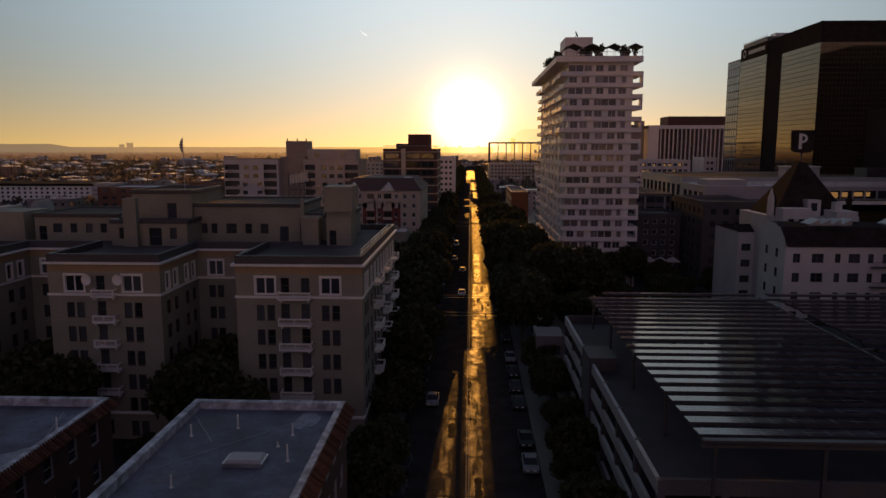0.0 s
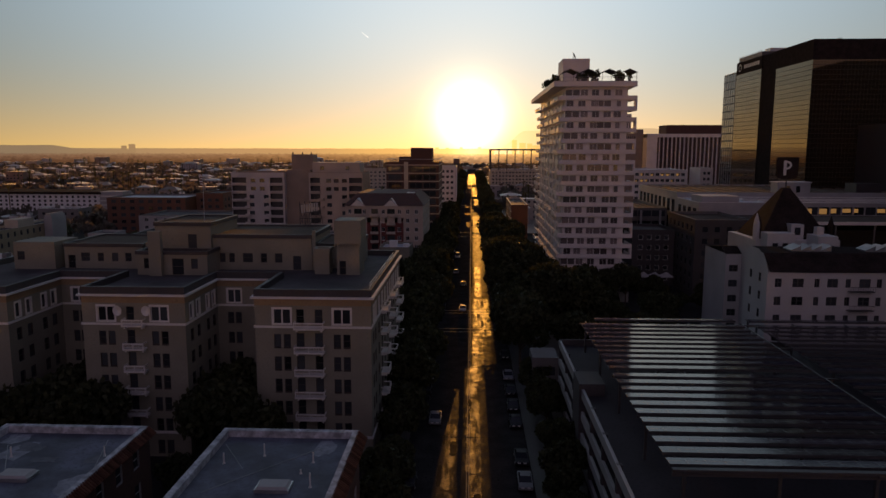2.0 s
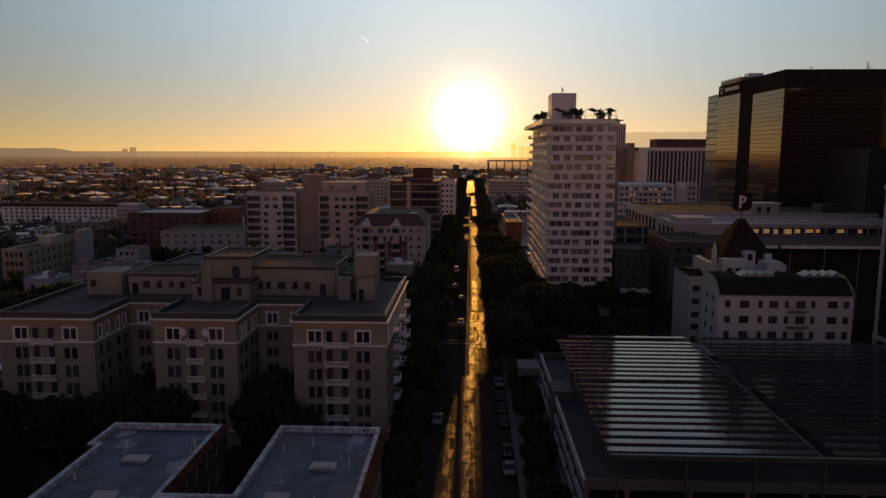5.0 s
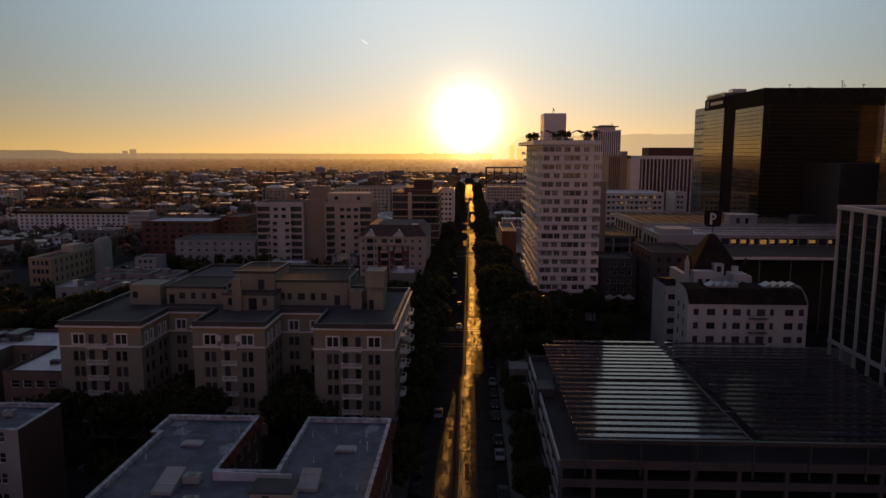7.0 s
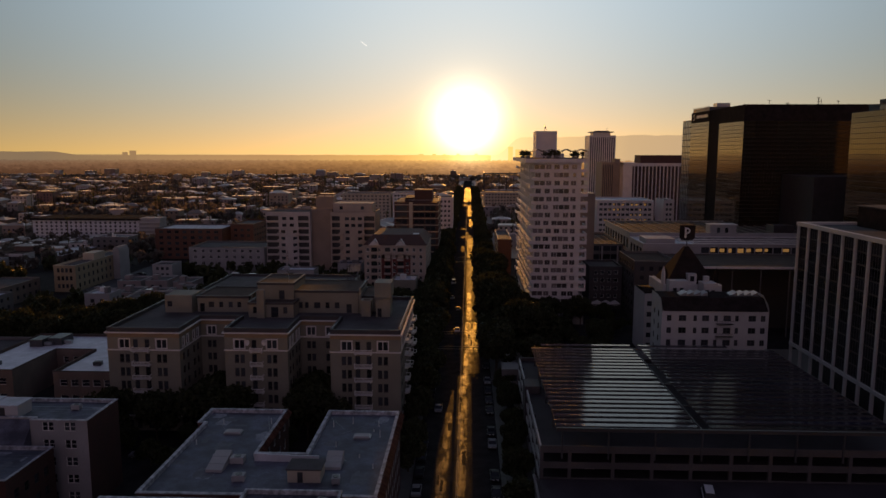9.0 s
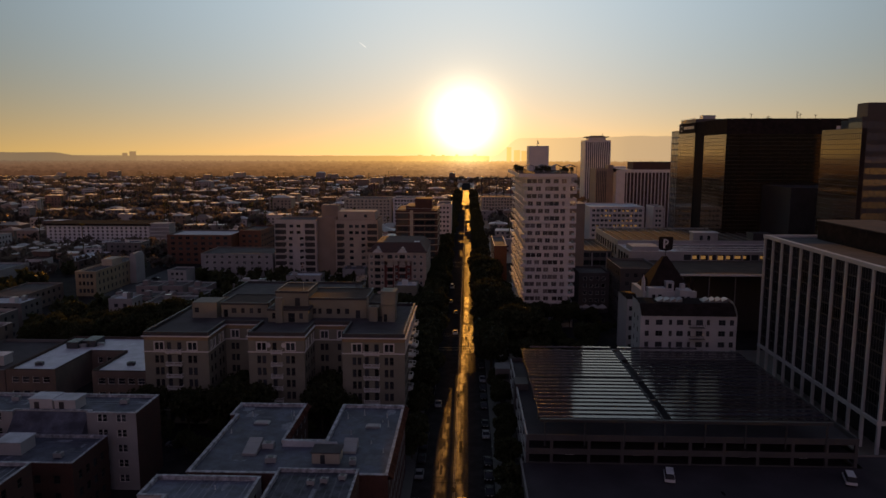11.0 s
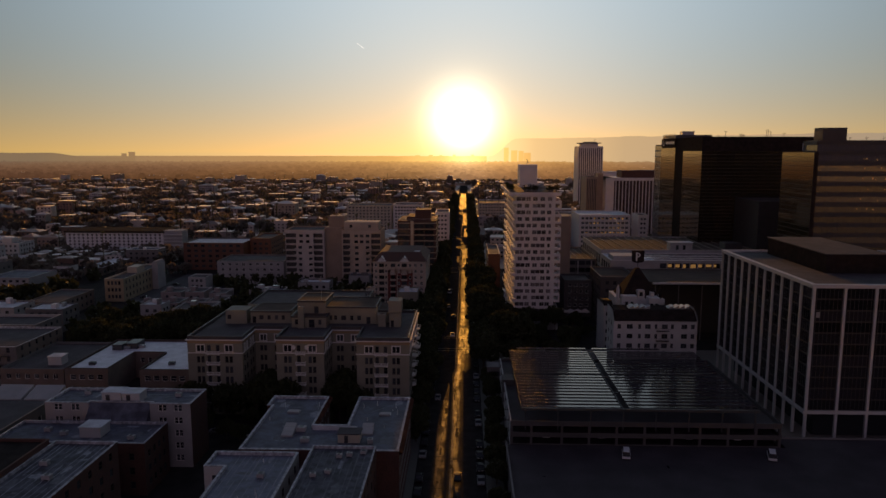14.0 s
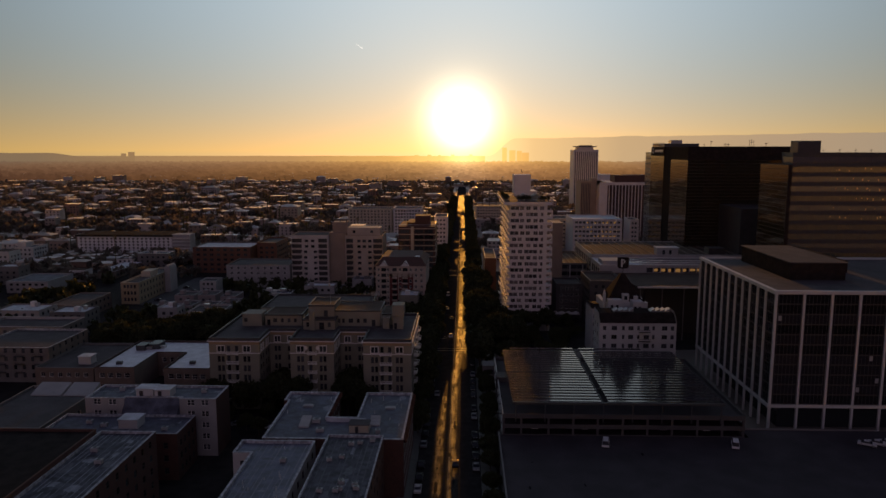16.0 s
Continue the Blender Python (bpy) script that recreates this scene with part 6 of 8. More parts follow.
bm.faces.new([bm.verts.new((x, y, 77.8)) for x, y in ((146.6, 180.6), (148.4, 180.6), (158.5, 205), (158.5, 210), (146.6, 210))])
part("corner_wing", bm, SLATE, gry, "narrow wing of dark bronze glass")
part("roof_edge", ring([(158.5, 203), (214, 203), (214, 245), (172, 245), (172, 213), (158.5, 213)], 82, 83, 0.15, 0.5), DARKP, gry)
part("roof_box", boxes((161.5, 172, 205, 213, 82.2, 88.6)), DARKP, gry)
for k in range(4):
    x = 176 + k * 7.5
    bm = bmesh.new()
    rod(bm, (x, 210, 82.2), (x, 210, 84.6), 0.1, 6)
    rod(bm, (x - 0.7, 210, 84.0), (x + 0.7, 210, 84.4), 0.06, 6)
    solo("roof_antenna", bm, STEEL, "thin antenna mast on the tower roof", "antenna", "tower roof antennas")

# ---- middle distance, east side ----
wo = thing("ribbed_office_slab", 160, 550, 0, "white office slab with narrow upright ribs and a dark penthouse", "office building")
part("wall", boxes((131.5, 139.2, 534, 575, 0, 54), (139.2, 192, 536, 575, 0, 52), (131.5, 192, 533.6, 575, 51.4, 54)), PINKW, wo)
part("glass_front", boxes((139.2, 192, 535.6, 535.9, 0, 51.5)), mat("red_brown_tinted_panel", (0.085, 0.045, 0.04), 0.4, 0.3, 3.0), wo, "red-brown tinted front between the ribs")
rib = mesh_of(boxes((-0.35, 0.35, -1.6, 0, 2, 51.5)), "rib", PINKW)
for i in range(17):
    put("rib", rib, wo, Matrix.Translation((141.0 + i * 3.05, 535.6, 0)))
part("penthouse", boxes((146.5, 195, 538, 560, 54, 60.6)), BRICK, wo)
sl = thing("slim_tower", 173, 880, 0, "slim pale tower with upright ribs and an overhanging roof canopy", "tower")
part("wall", boxes((157.2, 190.8, 860, 895, 0, 84.5)), PINKW, sl)
part("glass_front", boxes((158.0, 190.0, 859.7, 859.9, 3, 82)), GLASS, sl)
for i in range(13):
    part("rib", boxes((157.2 + i * 2.69, 158.5 + i * 2.69, 859.0, 859.7, 0, 84.5)), PINKW, sl)
part("crown_cap", boxes((159.5, 188.6, 862, 890, 88.4, 89.6), (167, 183, 866, 884, 89.6, 90.8)), CONC, sl, "dark overhanging roof canopy")
bm = bmesh.new()
rod(bm, (181, 870, 90.8), (181, 870, 94.0), 0.25, 6)
part("mast", bm, STEEL, sl)
part("crown", boxes((163, 185, 866, 888, 84.5, 88.4)), PINKW, sl)
part("annex", boxes((191.0, 214, 868, 890, 0, 50)), PINKW, sl)
tn = flat_block("tan_office_house", "tan mid-rise with narrow upright window slots", "office building", 115.8, 126.6, 545, 575, 0, 54.4, TWC, ROOFD, TWC,
                {"S": [(0.8 + i * 1.55, 1.5 + i * 1.55, 3.0, 52.5) for i in range(6)]}, 0.4, "far", STEEL)
part("lift_tower", boxes((126.6, 131.3, 546, 560, 0, 57.6)), TWC, tn)
wmr = flat_block("office_house", "white mid-rise with long window bands", "building", 90, 128.5, 420, 460, 0, 30.2, PINKW, ROOFW, TRIM, {"S": grid(38.5, 1, 8, 3.55, 12, 2.2, 1.8)}, style="far slide")
# Some openings get a gold pane that emits.
rw = random.Random(71)
for k in range(4, 8):
    for i in range(1, 11):
        if rw.random() < 0.5:
            c, z = 91.2 + 36.1 * (i + 0.5) / 12, 2.0 + k * 3.55
            part("lit_window", boxes((c - 1.0, c - 1.0 + rw.uniform(0.8, 2.0), 420.1, 420.15, z, z + rw.uniform(0.8, 1.5))), GOLDGLOW, wmr, "warmly lit window")
flat_block("office_house", "pale mid-rise with gold-lit window rows", "building", 72, 118, 470, 500, 0, 26, CREAM, ROOFD, TRIM, {"S": grid(46, 1, 7, 3.4, 14, 2.0, 1.6)}, style="far slide")
flat_block("office_house", "white narrow mid-rise with square windows", "building", 129.6, 136.6, 400, 420, 0, 32, PINKW, ROOFD, TRIM, {"S": grid(7, 1, 9, 3.3, 2, 1.5, 1.6)}, style="far")
bp = flat_block("parking_building", "long white parking building with brown ribbed roof and polished decks", "parking building", 74.5, 160, 252, 310, 0, 27.0, PALE, ROOFT, PALE,
                {"W": grid(58, 6, 3, 6.4, 9, 3.8, 4.6)}, 0.4, "far slide", STEEL)
flat_block("", "", "", 74.5, 160, 227, 251.8, 0, 25.2, PALE, ROOFW, TRIM, {"S": [(24 + i * 3.7, 27.2 + i * 3.7, 21.4, 23.9) for i in range(16)], "W": grid(24.8, 6, 3, 6.0, 4, 3.6, 4.2)}, 0.15, "far slide", STEEL, parent=bp)
# Gold emitting panes in part of the window row.
rw = random.Random(73)
for i in range(1, 12):
    if rw.random() < 0.75:
        x, w = 98.6 + i * 3.7, rw.uniform(0.9, 2.9)
        part("lit_window", boxes((x, x + w, 227.1, 227.15, 21.6 + rw.uniform(0, 0.6), 23.4)), GOLDGLOW, bp, "warmly lit window")
for i in range(16):
    part("roof_rib", boxes((78 + i * 5.1, 78.4 + i * 5.1, 252.6, 309.4, 26.6, 27.0)), DUSKW, bp)
part("roof_house", boxes((110.6, 122.2, 253, 259, 26.6, 30.6)), PALE, bp)
part("roof_house_door", boxes((113.6, 115.0, 252.9, 253.0, 27.0, 29.4)), GLASS, bp)
part("roof_house_door", boxes((117.2, 118.6, 252.9, 253.0, 27.0, 29.4)), GLASS, bp)
part("roof_cap", boxes((110.2, 122.6, 252.6, 259.4, 30.6, 30.9)), TRIM, bp)
part("deck_block", boxes((76, 88, 228.5, 240, 25.0, 27.2)), PALE, bp)
part("roof_tank", boxes((140, 149, 256, 264, 26.6, 30.2)), DARKP, bp)
# sunk decks with polished floors between low white walls
for ya, yb, xa, xb in ((229.0, 233.6, 96, 157), (235.2, 240.6, 92, 157), (242.4, 250.6, 90, 152)):
    part("polished_deck", boxes((xa + 0.3, xb - 0.3, ya + 0.3, yb - 0.3, 25.0, 25.3)), POLISH, bp, "polished deck floor that mirrors the low sky")
    part("deck_rim", boxes((xa, xb, ya, ya + 0.3, 25.0, 25.4), (xa, xb, yb - 0.3, yb, 25.0, 25.7), (xa, xa + 0.3, ya + 0.3, yb - 0.3, 25.0, 25.6), (xb - 0.3, xb, ya + 0.3, yb - 0.3, 25.0, 25.6)), TRIM, bp, "low white deck wall")
pk = flat_block("parking_building", "brown concrete parking building with open decks", "parking building", 47, 74, 262, 310, 0, 20.5, CONC, ROOFT, CONC, {"S": grid(27, 0.8, 5, 3.9, 5, 4.9, 2.3, margin=0.6), "W": grid(48, 0.8, 5, 3.9, 9, 4.6, 2.3)}, 0.9, "far", STEEL)
for i in range(8):
    part("roof_rib", boxes((48.4 + 3.3 * i, 48.7 + 3.3 * i, 262.6, 309.4, 19.6, 19.95)), DUSKW, pk)
for i in range(4):
    part("column", boxes((49.5 + 7.2 * i, 50.2 + 7.2 * i, 261.4, 261.98, 0, 19.6)), PALE, pk)
hall = thing("hall_building", 121, 200, 0, "wide hall with a dark brown roof on thin pale posts", "hall")
bm = bmesh.new()
quad(bm, ((81, 173, 24.2), (160, 173, 24.2), (160, 226.8, 21.2), (81, 226.8, 21.2)))
quad(bm, ((160, 173, 23.8), (81, 173, 23.8), (81, 226.8, 20.8), (160, 226.8, 20.8)))
quad(bm, ((81, 226.8, 20.8), (81, 173, 23.8), (81, 173, 24.2), (81, 226.8, 21.2)))
part("roof", bm, ROOFT, hall)
part("roof_edge", boxes((80.8, 160, 172.8, 173, 23.7, 24.5)), TRIM, hall, "pale roof edge")
part("wall", boxes((84, 160, 186, 226, 0, 21.0)), BRONZEF, hall)
for i in range(8):
    part("post", boxes((82 + 9.6 * i, 82.35 + 9.6 * i, 173.2, 173.5, 0, 24.0)), CONC, hall)
flat_block("white_house", "low white-trimmed house with a dark roof behind the castle-like tower", "house", 64, 80, 196, 224, 0, 22.5, GARC, ROOFT, CONC, {"S": grid(16, 1, 6, 3.4, 4, 1.6, 1.7), "W": grid(28, 1, 6, 3.4, 6, 1.8, 1.8)}, 0.8, "far", STEEL)
flat_block("apartment_house", "small dark apartment house in the shade", "apartment house", 50.5, 63.5, 214, 232, 0, 17.5, GARC, ROOFD, GARC, {"S": grid(13, 0.8, 5, 3.2, 4, 1.4, 1.5)}, style="far")
flat_block("brick_house", "dark red blank-sided house beside the hotel", "building", 16.6, 23.4, 285, 330, 0, 19.6, BRICK, ROOFD, PALE, {"W": grid(47, 0.8, 5, 3.6, 10, 1.5, 1.7)}, style="far")
fb = flat_block("framed_building", "pale mid-rise carrying an open steel frame above its roof", "building", 17, 62, 639, 690, 0, 23.4, CREAM, ROOFD, TRIM, {"S": grid(45, 1, 7, 3.1, 14, 1.8, 1.6)}, style="far slide")
bm = boxes((17, 62, 639, 640, 41.2, 42.6), (17, 18, 640, 690, 41.2, 42.6))
for i in range(7):
    box(bm, 17 + i * 7.3, 17.8 + i * 7.3, 639, 639.8, 23.4, 41.2)
for i in range(5):
    box(bm, 17, 17.8, 648 + i * 9, 648.8 + i * 9, 23.4, 41.2)
part("roof_frame", bm, STEEL, fb, "open steel frame")

# ---- middle distance, west side ----
tw = thing("twin_apartment_tower", -74, 300, 0, "pale twin-fronted apartment tower with stacked corner balconies", "apartment tower")
TZ, TF = 32.4, 3.43
for x0, x1, wm, tops, lows, logs in ((-102.3, -79.5, TWA, (0.41, 0.58), (0.38, 0.65), ((0.012, 0.28), (0.73, 0.965))), (-69.0, -46.0, TWB, (0.37, 0.51, 0.66), (0.38, 0.66), ((0.03, 0.21), (0.75, 0.985)))):
    w = x1 - x0
    holes, bal = [], []
    for k in range(9):
        zt = TZ - 2.1 - TF * k
        holes += [(w * c - 1.05, w * c + 1.05, zt - 2.1, zt - 0.5) for c in (tops if k < 2 else lows)]
        bal += [(w * a, w * b, zt - 2.55, zt) for a, b in logs]
        for a, b in logs:
            # balcony front below each loggia; the lower storeys step out towards the middle
            part("balcony", boxes((x0 + w * a - 0.1, x0 + w * b + 0.1, 290.2, 290.99, zt - 2.75, zt - 2.6), (x0 + w * a - 0.1, x0 + w * b + 0.1, 290.2, 290.35, zt - 2.6, zt - 2.2)), wm, tw)
            if k > 1:
                m0, m1 = (b - 0.02, b + 0.075) if a < 0.4 else (a - 0.075, a + 0.02)
                part("balcony_step", boxes((x0 + w * m0, x0 + w * m1, 289.6, 290.98, zt - 2.75, zt - 1.75)), wm, tw)
    bm = bmesh.new()
    wall(bm, (x0, 291), (x1, 291), 0, TZ, holes + bal)
    wall(bm, (x1, 291), (x1, 312), 0, TZ)
    wall(bm, (x1, 312), (x0, 312), 0, TZ)
    wall(bm, (x0, 312), (x0, 291), 0, TZ)
    part("wall", bm, wm, tw)
    fill(tw, (x0, 291), (x1, 291), holes, "far slide", STEEL)
    bmr = bmesh.new()
    for r in bal:
        a, b = x0 + r[0], x0 + r[1]
        quad(bmr, ((a, 292.9, r[2]), (b, 292.9, r[2]), (b, 292.9, r[3]), (a, 292.9, r[3])))
        for p in (((a, 291, r[2]), (a, 292.9, r[2]), (a, 292.9, r[3]), (a, 291, r[3])), ((b, 292.9, r[2]), (b, 291, r[2]), (b, 291, r[3]), (b, 292.9, r[3])),
                  ((a, 291, r[3]), (a, 292.9, r[3]), (b, 292.9, r[3]), (b, 291, r[3])), ((a, 292.9, r[2]), (a, 291, r[2]), (b, 291, r[2]), (b, 292.9, r[2]))):
            quad(bmr, p)
    part("loggia", bmr, STEEL, tw, "dark recessed balconies", kind="stuff")
    roof_and_parapet(tw, [(x0, 291), (x1, 291), (x1, 312), (x0, 312)], TZ, 0.6, ROOFD, TWC)
part("stair_core", boxes((-79.5, -69.0, 294.5, 310, 0, 33.5), (-77.6, -68.4, 297, 306, 33.5, 40.0)), TWC, tw, "plain brown stair core")
part("penthouse", boxes((-68.4, -48, 296, 309, TZ - 0.6, 36.6)), TWB, tw)
for x in (-65, -54):
    part("penthouse_window", boxes((x, x + 1.6, 295.9, 296.0, 33.4, 35.0)), GLASS, tw)
for x in (-77.2, -73, -69.2):
    bm = bmesh.new()
    rod(bm, (x, 298, 40.0), (x, 298, 41.0), 0.25, 6)
    solo("roof_cowl", bm, STEEL, "dark vent cowl on the stair core roof", "vent", "roof cowls")

rd = thing("gabled_apartment_house", -28, 245, 0, "cream and red apartment house with white gables and balconies", "apartment house")
RX0, RX1, RY = -43.1, -16.5, 233.0
bm = bmesh.new()
RU = (7.2, 20.2)
WINS, BALS = (1.5, 6.6, 13.0, 18.6, 21.4, 24.4), ((3.0, 5.6), (8.9, 11.2), (14.4, 17.0))
EAST = grid(40, 1.2, 7, 3.05, 9, 1.5, 1.5)
holes = [(c - 0.6, c + 0.6, 1.2 + 3.05 * k + 0.9, 1.2 + 3.05 * k + 2.4) for k in range(7) for c in WINS]
lod = [(u0, u1, 1.2 + 3.05 * k + 0.3, 1.2 + 3.05 * k + 2.6) for k in range(7) for u0, u1 in BALS]
for u0, u1, z0, z1, mi in ((0, RU[0], 0, 23.2, 0), (*RU, 0, 17.4, 1), (*RU, 17.4, 23.2, 0), (RU[1], RX1 - RX0, 0, 23.2, 0)):
    inside = [(r[0] - u0, r[1] - u0, r[2], r[3]) for r in holes + lod if u0 < r[0] < u1 and z0 < r[2] < z1]
    wall(bm, (RX0 + u0, RY), (RX0 + u1, RY), z0, z1, inside, mi)
wall(bm, (RX1, RY), (RX1, RY + 40), 0, 23.2, EAST)
wall(bm, (RX1, RY + 40), (RX0, RY + 40), 0, 23.2)
wall(bm, (RX0, RY + 40), (RX0, RY), 0, 23.2)
part("wall", bm, [TWB, REDW], rd)
fill(rd, (RX0, RY), (RX1, RY), holes, "far slide sill")
fill(rd, (RX1, RY), (RX1, RY + 40), EAST, "far slide")
fill(rd, (RX0, RY), (RX1, RY), lod, "far slide", STEEL)
for u in (7.2, 12.1, 20.2):
    part("pilaster", boxes((RX0 + u - 0.2, RX0 + u + 0.2, RY - 0.3, RY - 0.01, 0, 22.9)), TWB, rd)
for k in range(7):
    for u0, u1 in BALS:
        z = 1.2 + 3.05 * k
        part("balcony", boxes((RX0 + u0 - 0.2, RX0 + u1 + 0.2, RY - 1.2, RY - 0.02, z + 0.1, z + 0.28), (RX0 + u0 - 0.2, RX0 + u1 + 0.2, RY - 1.2, RY - 1.1, z + 0.28, z + 1.0),
                              (RX0 + u0 - 0.2, RX0 + u0 - 0.1, RY - 1.1, RY - 0.02, z + 0.28, z + 1.0), (RX0 + u1 + 0.1, RX0 + u1 + 0.2, RY - 1.1, RY - 0.02, z + 0.28, z + 1.0)), TWB, rd)
bm = bmesh.new()
quad(bm, ((RX0 - 0.5, RY - 0.5, 23.2), (RX1 + 0.5, RY - 0.5, 23.2), (RX1 - 3, RY + 7, 27.0), (RX0 + 3, RY + 7, 27.0)))
quad(bm, ((RX0 + 3, RY + 7, 27.0), (RX1 - 3, RY + 7, 27.0), (RX1 - 3, RY + 33, 27.0), (RX0 + 3, RY + 33, 27.0)))
quad(bm, ((RX1 + 0.5, RY - 0.5, 23.2), (RX1 + 0.5, RY + 40, 23.2), (RX1 - 3, RY + 33, 27.0), (RX1 - 3, RY + 7, 27.0)))
quad(bm, ((RX0 - 0.5, RY + 40, 23.2), (RX0 - 0.5, RY - 0.5, 23.2), (RX0 + 3, RY + 7, 27.0), (RX0 + 3, RY + 33, 27.0)))
part("roof", bm, BRICK, rd, "dark red hipped roof")
part("roof_panel", boxes((RX1 - 6.2, RX1 - 3.6, RY + 8, RY + 11, 27.05, 27.2)), BRIGHTW, rd, "bright white roof panel")
for c in (4.3, 15.7):
    bm = bmesh.new()
    x = RX0 + c
    quad(bm, ((x - 2.4, RY - 0.55, 23.1), (x + 2.4, RY - 0.55, 23.1), (x, RY - 0.55, 25.4), (x, RY - 0.55, 25.4 - 0.001)))
    quad(bm, ((x - 2.6, RY - 0.7, 23.0), (x, RY - 0.7, 25.7), (x, RY + 4, 25.7), (x - 2.6, RY + 1, 23.0)))
    quad(bm, ((x, RY - 0.7, 25.7), (x + 2.6, RY - 0.7, 23.0), (x + 2.6, RY + 1, 23.0), (x, RY + 4, 25.7)))
    part("gable", bm, TRIM, rd, "white gable")

bt = thing("brick_tower", -26, 320, 0, "dark brick mid-rise tower with pale floor lines", "apartment tower")
part("wall", boxes((-37.2, -14.2, 302, 338, 0, 36.8)), BRICK, bt)
for k in range(1, 11):
    part("floor_line", ring([(-37.2, 302), (-14.2, 302), (-14.2, 338), (-37.2, 338)], 3.55 * k - 0.2, 3.55 * k + 0.2, 0.12, 0.05), CREAM, bt)
    for x, ww in ((-33.4, 5.8), (-24.2, 5.4), (-18.2, 5.4)):
        fr, _ = window_mesh(ww, 2.3, "far slide pair", STEEL, GLASS)
        put("window", fr, bt, Matrix.Translation((x, 301.75, 3.55 * k - 2.9)))
part("stair_strip", boxes((-29.4, -27.6, 301.5, 302, 2, 36.8)), CREAM, bt)
part("penthouse", boxes((-32, -27, 306, 330, 36.8, 39.0), (-27, -17.6, 308, 322, 36.8, 43.0)), BRICK, bt)
part("roof_rail", ring([(-37.2, 302), (-14.2, 302), (-14.2, 338), (-37.2, 338)], 37.9, 38.1, 0.05, 0.15), GALV, bt)
flat_block("white_house", "white apartment house beyond the brick tower", "apartment house", -19.5, -9.2, 420, 450, 0, 32, PINKW, ROOFD, TRIM, {"S": grid(10.3, 1, 9, 3.3, 3, 1.6, 1.6), "E": grid(30, 1, 9, 3.3, 6, 1.6, 1.6)}, style="far")
flat_block("white_house", "low white house with a flat roof", "building", -36, -16, 352, 372, 0, 20, PINKW, ROOFW, TRIM, {"S": grid(20, 1, 5, 3.3, 6, 1.4, 1.6)}, style="far")

lo_ = flat_block("long_white_building", "long white building with rows of small square windows", "building", -316, -237, 434, 462, 0, 13.4, BRIGHTW, ROOFD, SLATE,
                 {"S": grid(79, 0.2, 5, 2.55, 21, 1.5, 1.4, 0.6)}, style="far", frame_mat=STEEL)
part("roof_band", boxes((-317, -236, 432.5, 463, 13.6, 14.9)), SLATE, lo_)
part("end_bay", boxes((-237, -222, 434, 446, 0, 15.2)), GREYW, lo_)
for k in range(5):
    part("balcony_slab", boxes((-237, -221.5, 432.6, 434, 0.6 + 2.8 * k, 1.4 + 2.8 * k)), WHITE, lo_)
flat_block("orange_building", "orange-brown stucco apartment building with a pale roof edge", "apartment building", -183, -143, 340, 368, 0, 18, ORANGE, ROOFW, CONC, {"S": grid(40, 0.8, 5, 3.4, 8, 2.4, 1.7)}, style="far slide", frame_mat=STEEL)
flat_block("orange_building", "orange-brown stucco wing with dark windows", "apartment building", -142, -128, 352, 385, 0, 19.5, ORANGE, ROOFD, ORANGE, {"S": grid(14, 0.8, 5, 3.4, 3, 2.0, 1.6), "E": grid(33, 0.8, 5, 3.4, 6, 2.0, 1.6)}, style="far slide", frame_mat=STEEL)
flat_block("apartment_house", "grey apartment house with a light lift house", "apartment house", -143, -103.5, 290, 318, 0, 13.8, GREYW, ROOFD, CONC, {"S": grid(39.5, 0.8, 4, 3.2, 9, 1.6, 1.5)}, style="far slide")
yl = flat_block("yellow_house", "yellow stucco three-storey house with a pale gable end", "apartment house", -185, -175, 240, 290, 0, 12.0, mat("yellow_stucco", (0.42, 0.35, 0.23), 0.85, 0.2), ROOFD, CREAM, {"S": grid(10, 0.8, 3, 3.6, 4, 1.2, 1.9), "E": grid(50, 0.8, 3, 3.6, 12, 1.2, 1.9)}, style="far", frame_mat=STEEL)
part("gable_end", boxes((-174.98, -171.6, 274, 284, 0, 14.4), (-174.6, -172, 274, 284, 14.4, 15.4), (-174, -172.6, 274, 284, 15.4, 16.0)), GREYW, yl, "stepped pale grey gable end")
part("roof_house", boxes((-183.5, -178, 262, 272, 11.2, 14.6)), CREAM, yl)
solo("parking_lot", boxes((-174.5, -142, 238, 322, -0.2, 0.03)), mat("grey_lot_asphalt", (0.11, 0.11, 0.12), 0.9, 0.3, 6.0, 0.2, 0.3, spec=0.1), "open grey asphalt parking lot between houses", "parking lot", kind="structure")
DUSTP = mat("dusty_pink_stucco", (0.34, 0.29, 0.285), 0.85, 0.25, 4.0, 0.12, 0.2)
SMALL = ((-153, -146, 208, 220, 6.0), (-140.2, -133, 208, 221, 6.5), (-129, -121.9, 207, 220, 6.4), (-120.3, -113, 212.5, 226, 6.6), (-151.5, -141, 231, 243, 7.0), (-138.5, -129, 230, 243, 7.4), (-126, -117.5, 229, 242, 7.0))
for x0, x1, y0, y1, h in SMALL:
    hs = flat_block("small_house", "small dusty pink two-storey house with a flat roof", "house", x0, x1, y0, y1, 0, h, DUSTP, ROOFD, GREYW,
                    {"S": grid(x1 - x0, 0.4, 2, 2.9, 2, 1.3, 1.3)}, 0.5, "far", STEEL, group="small dusty houses")
    part("roof_box", boxes((x0 + 1, x0 + 3.4, y0 + 5, y0 + 8, h - 0.5, h + 1.6)), DUSTP, hs)
    part("porch", boxes((x0 + 0.8, x0 + 3.0, y0 - 1.4, y0 - 0.01, 0, 2.7)), GREYW, hs)
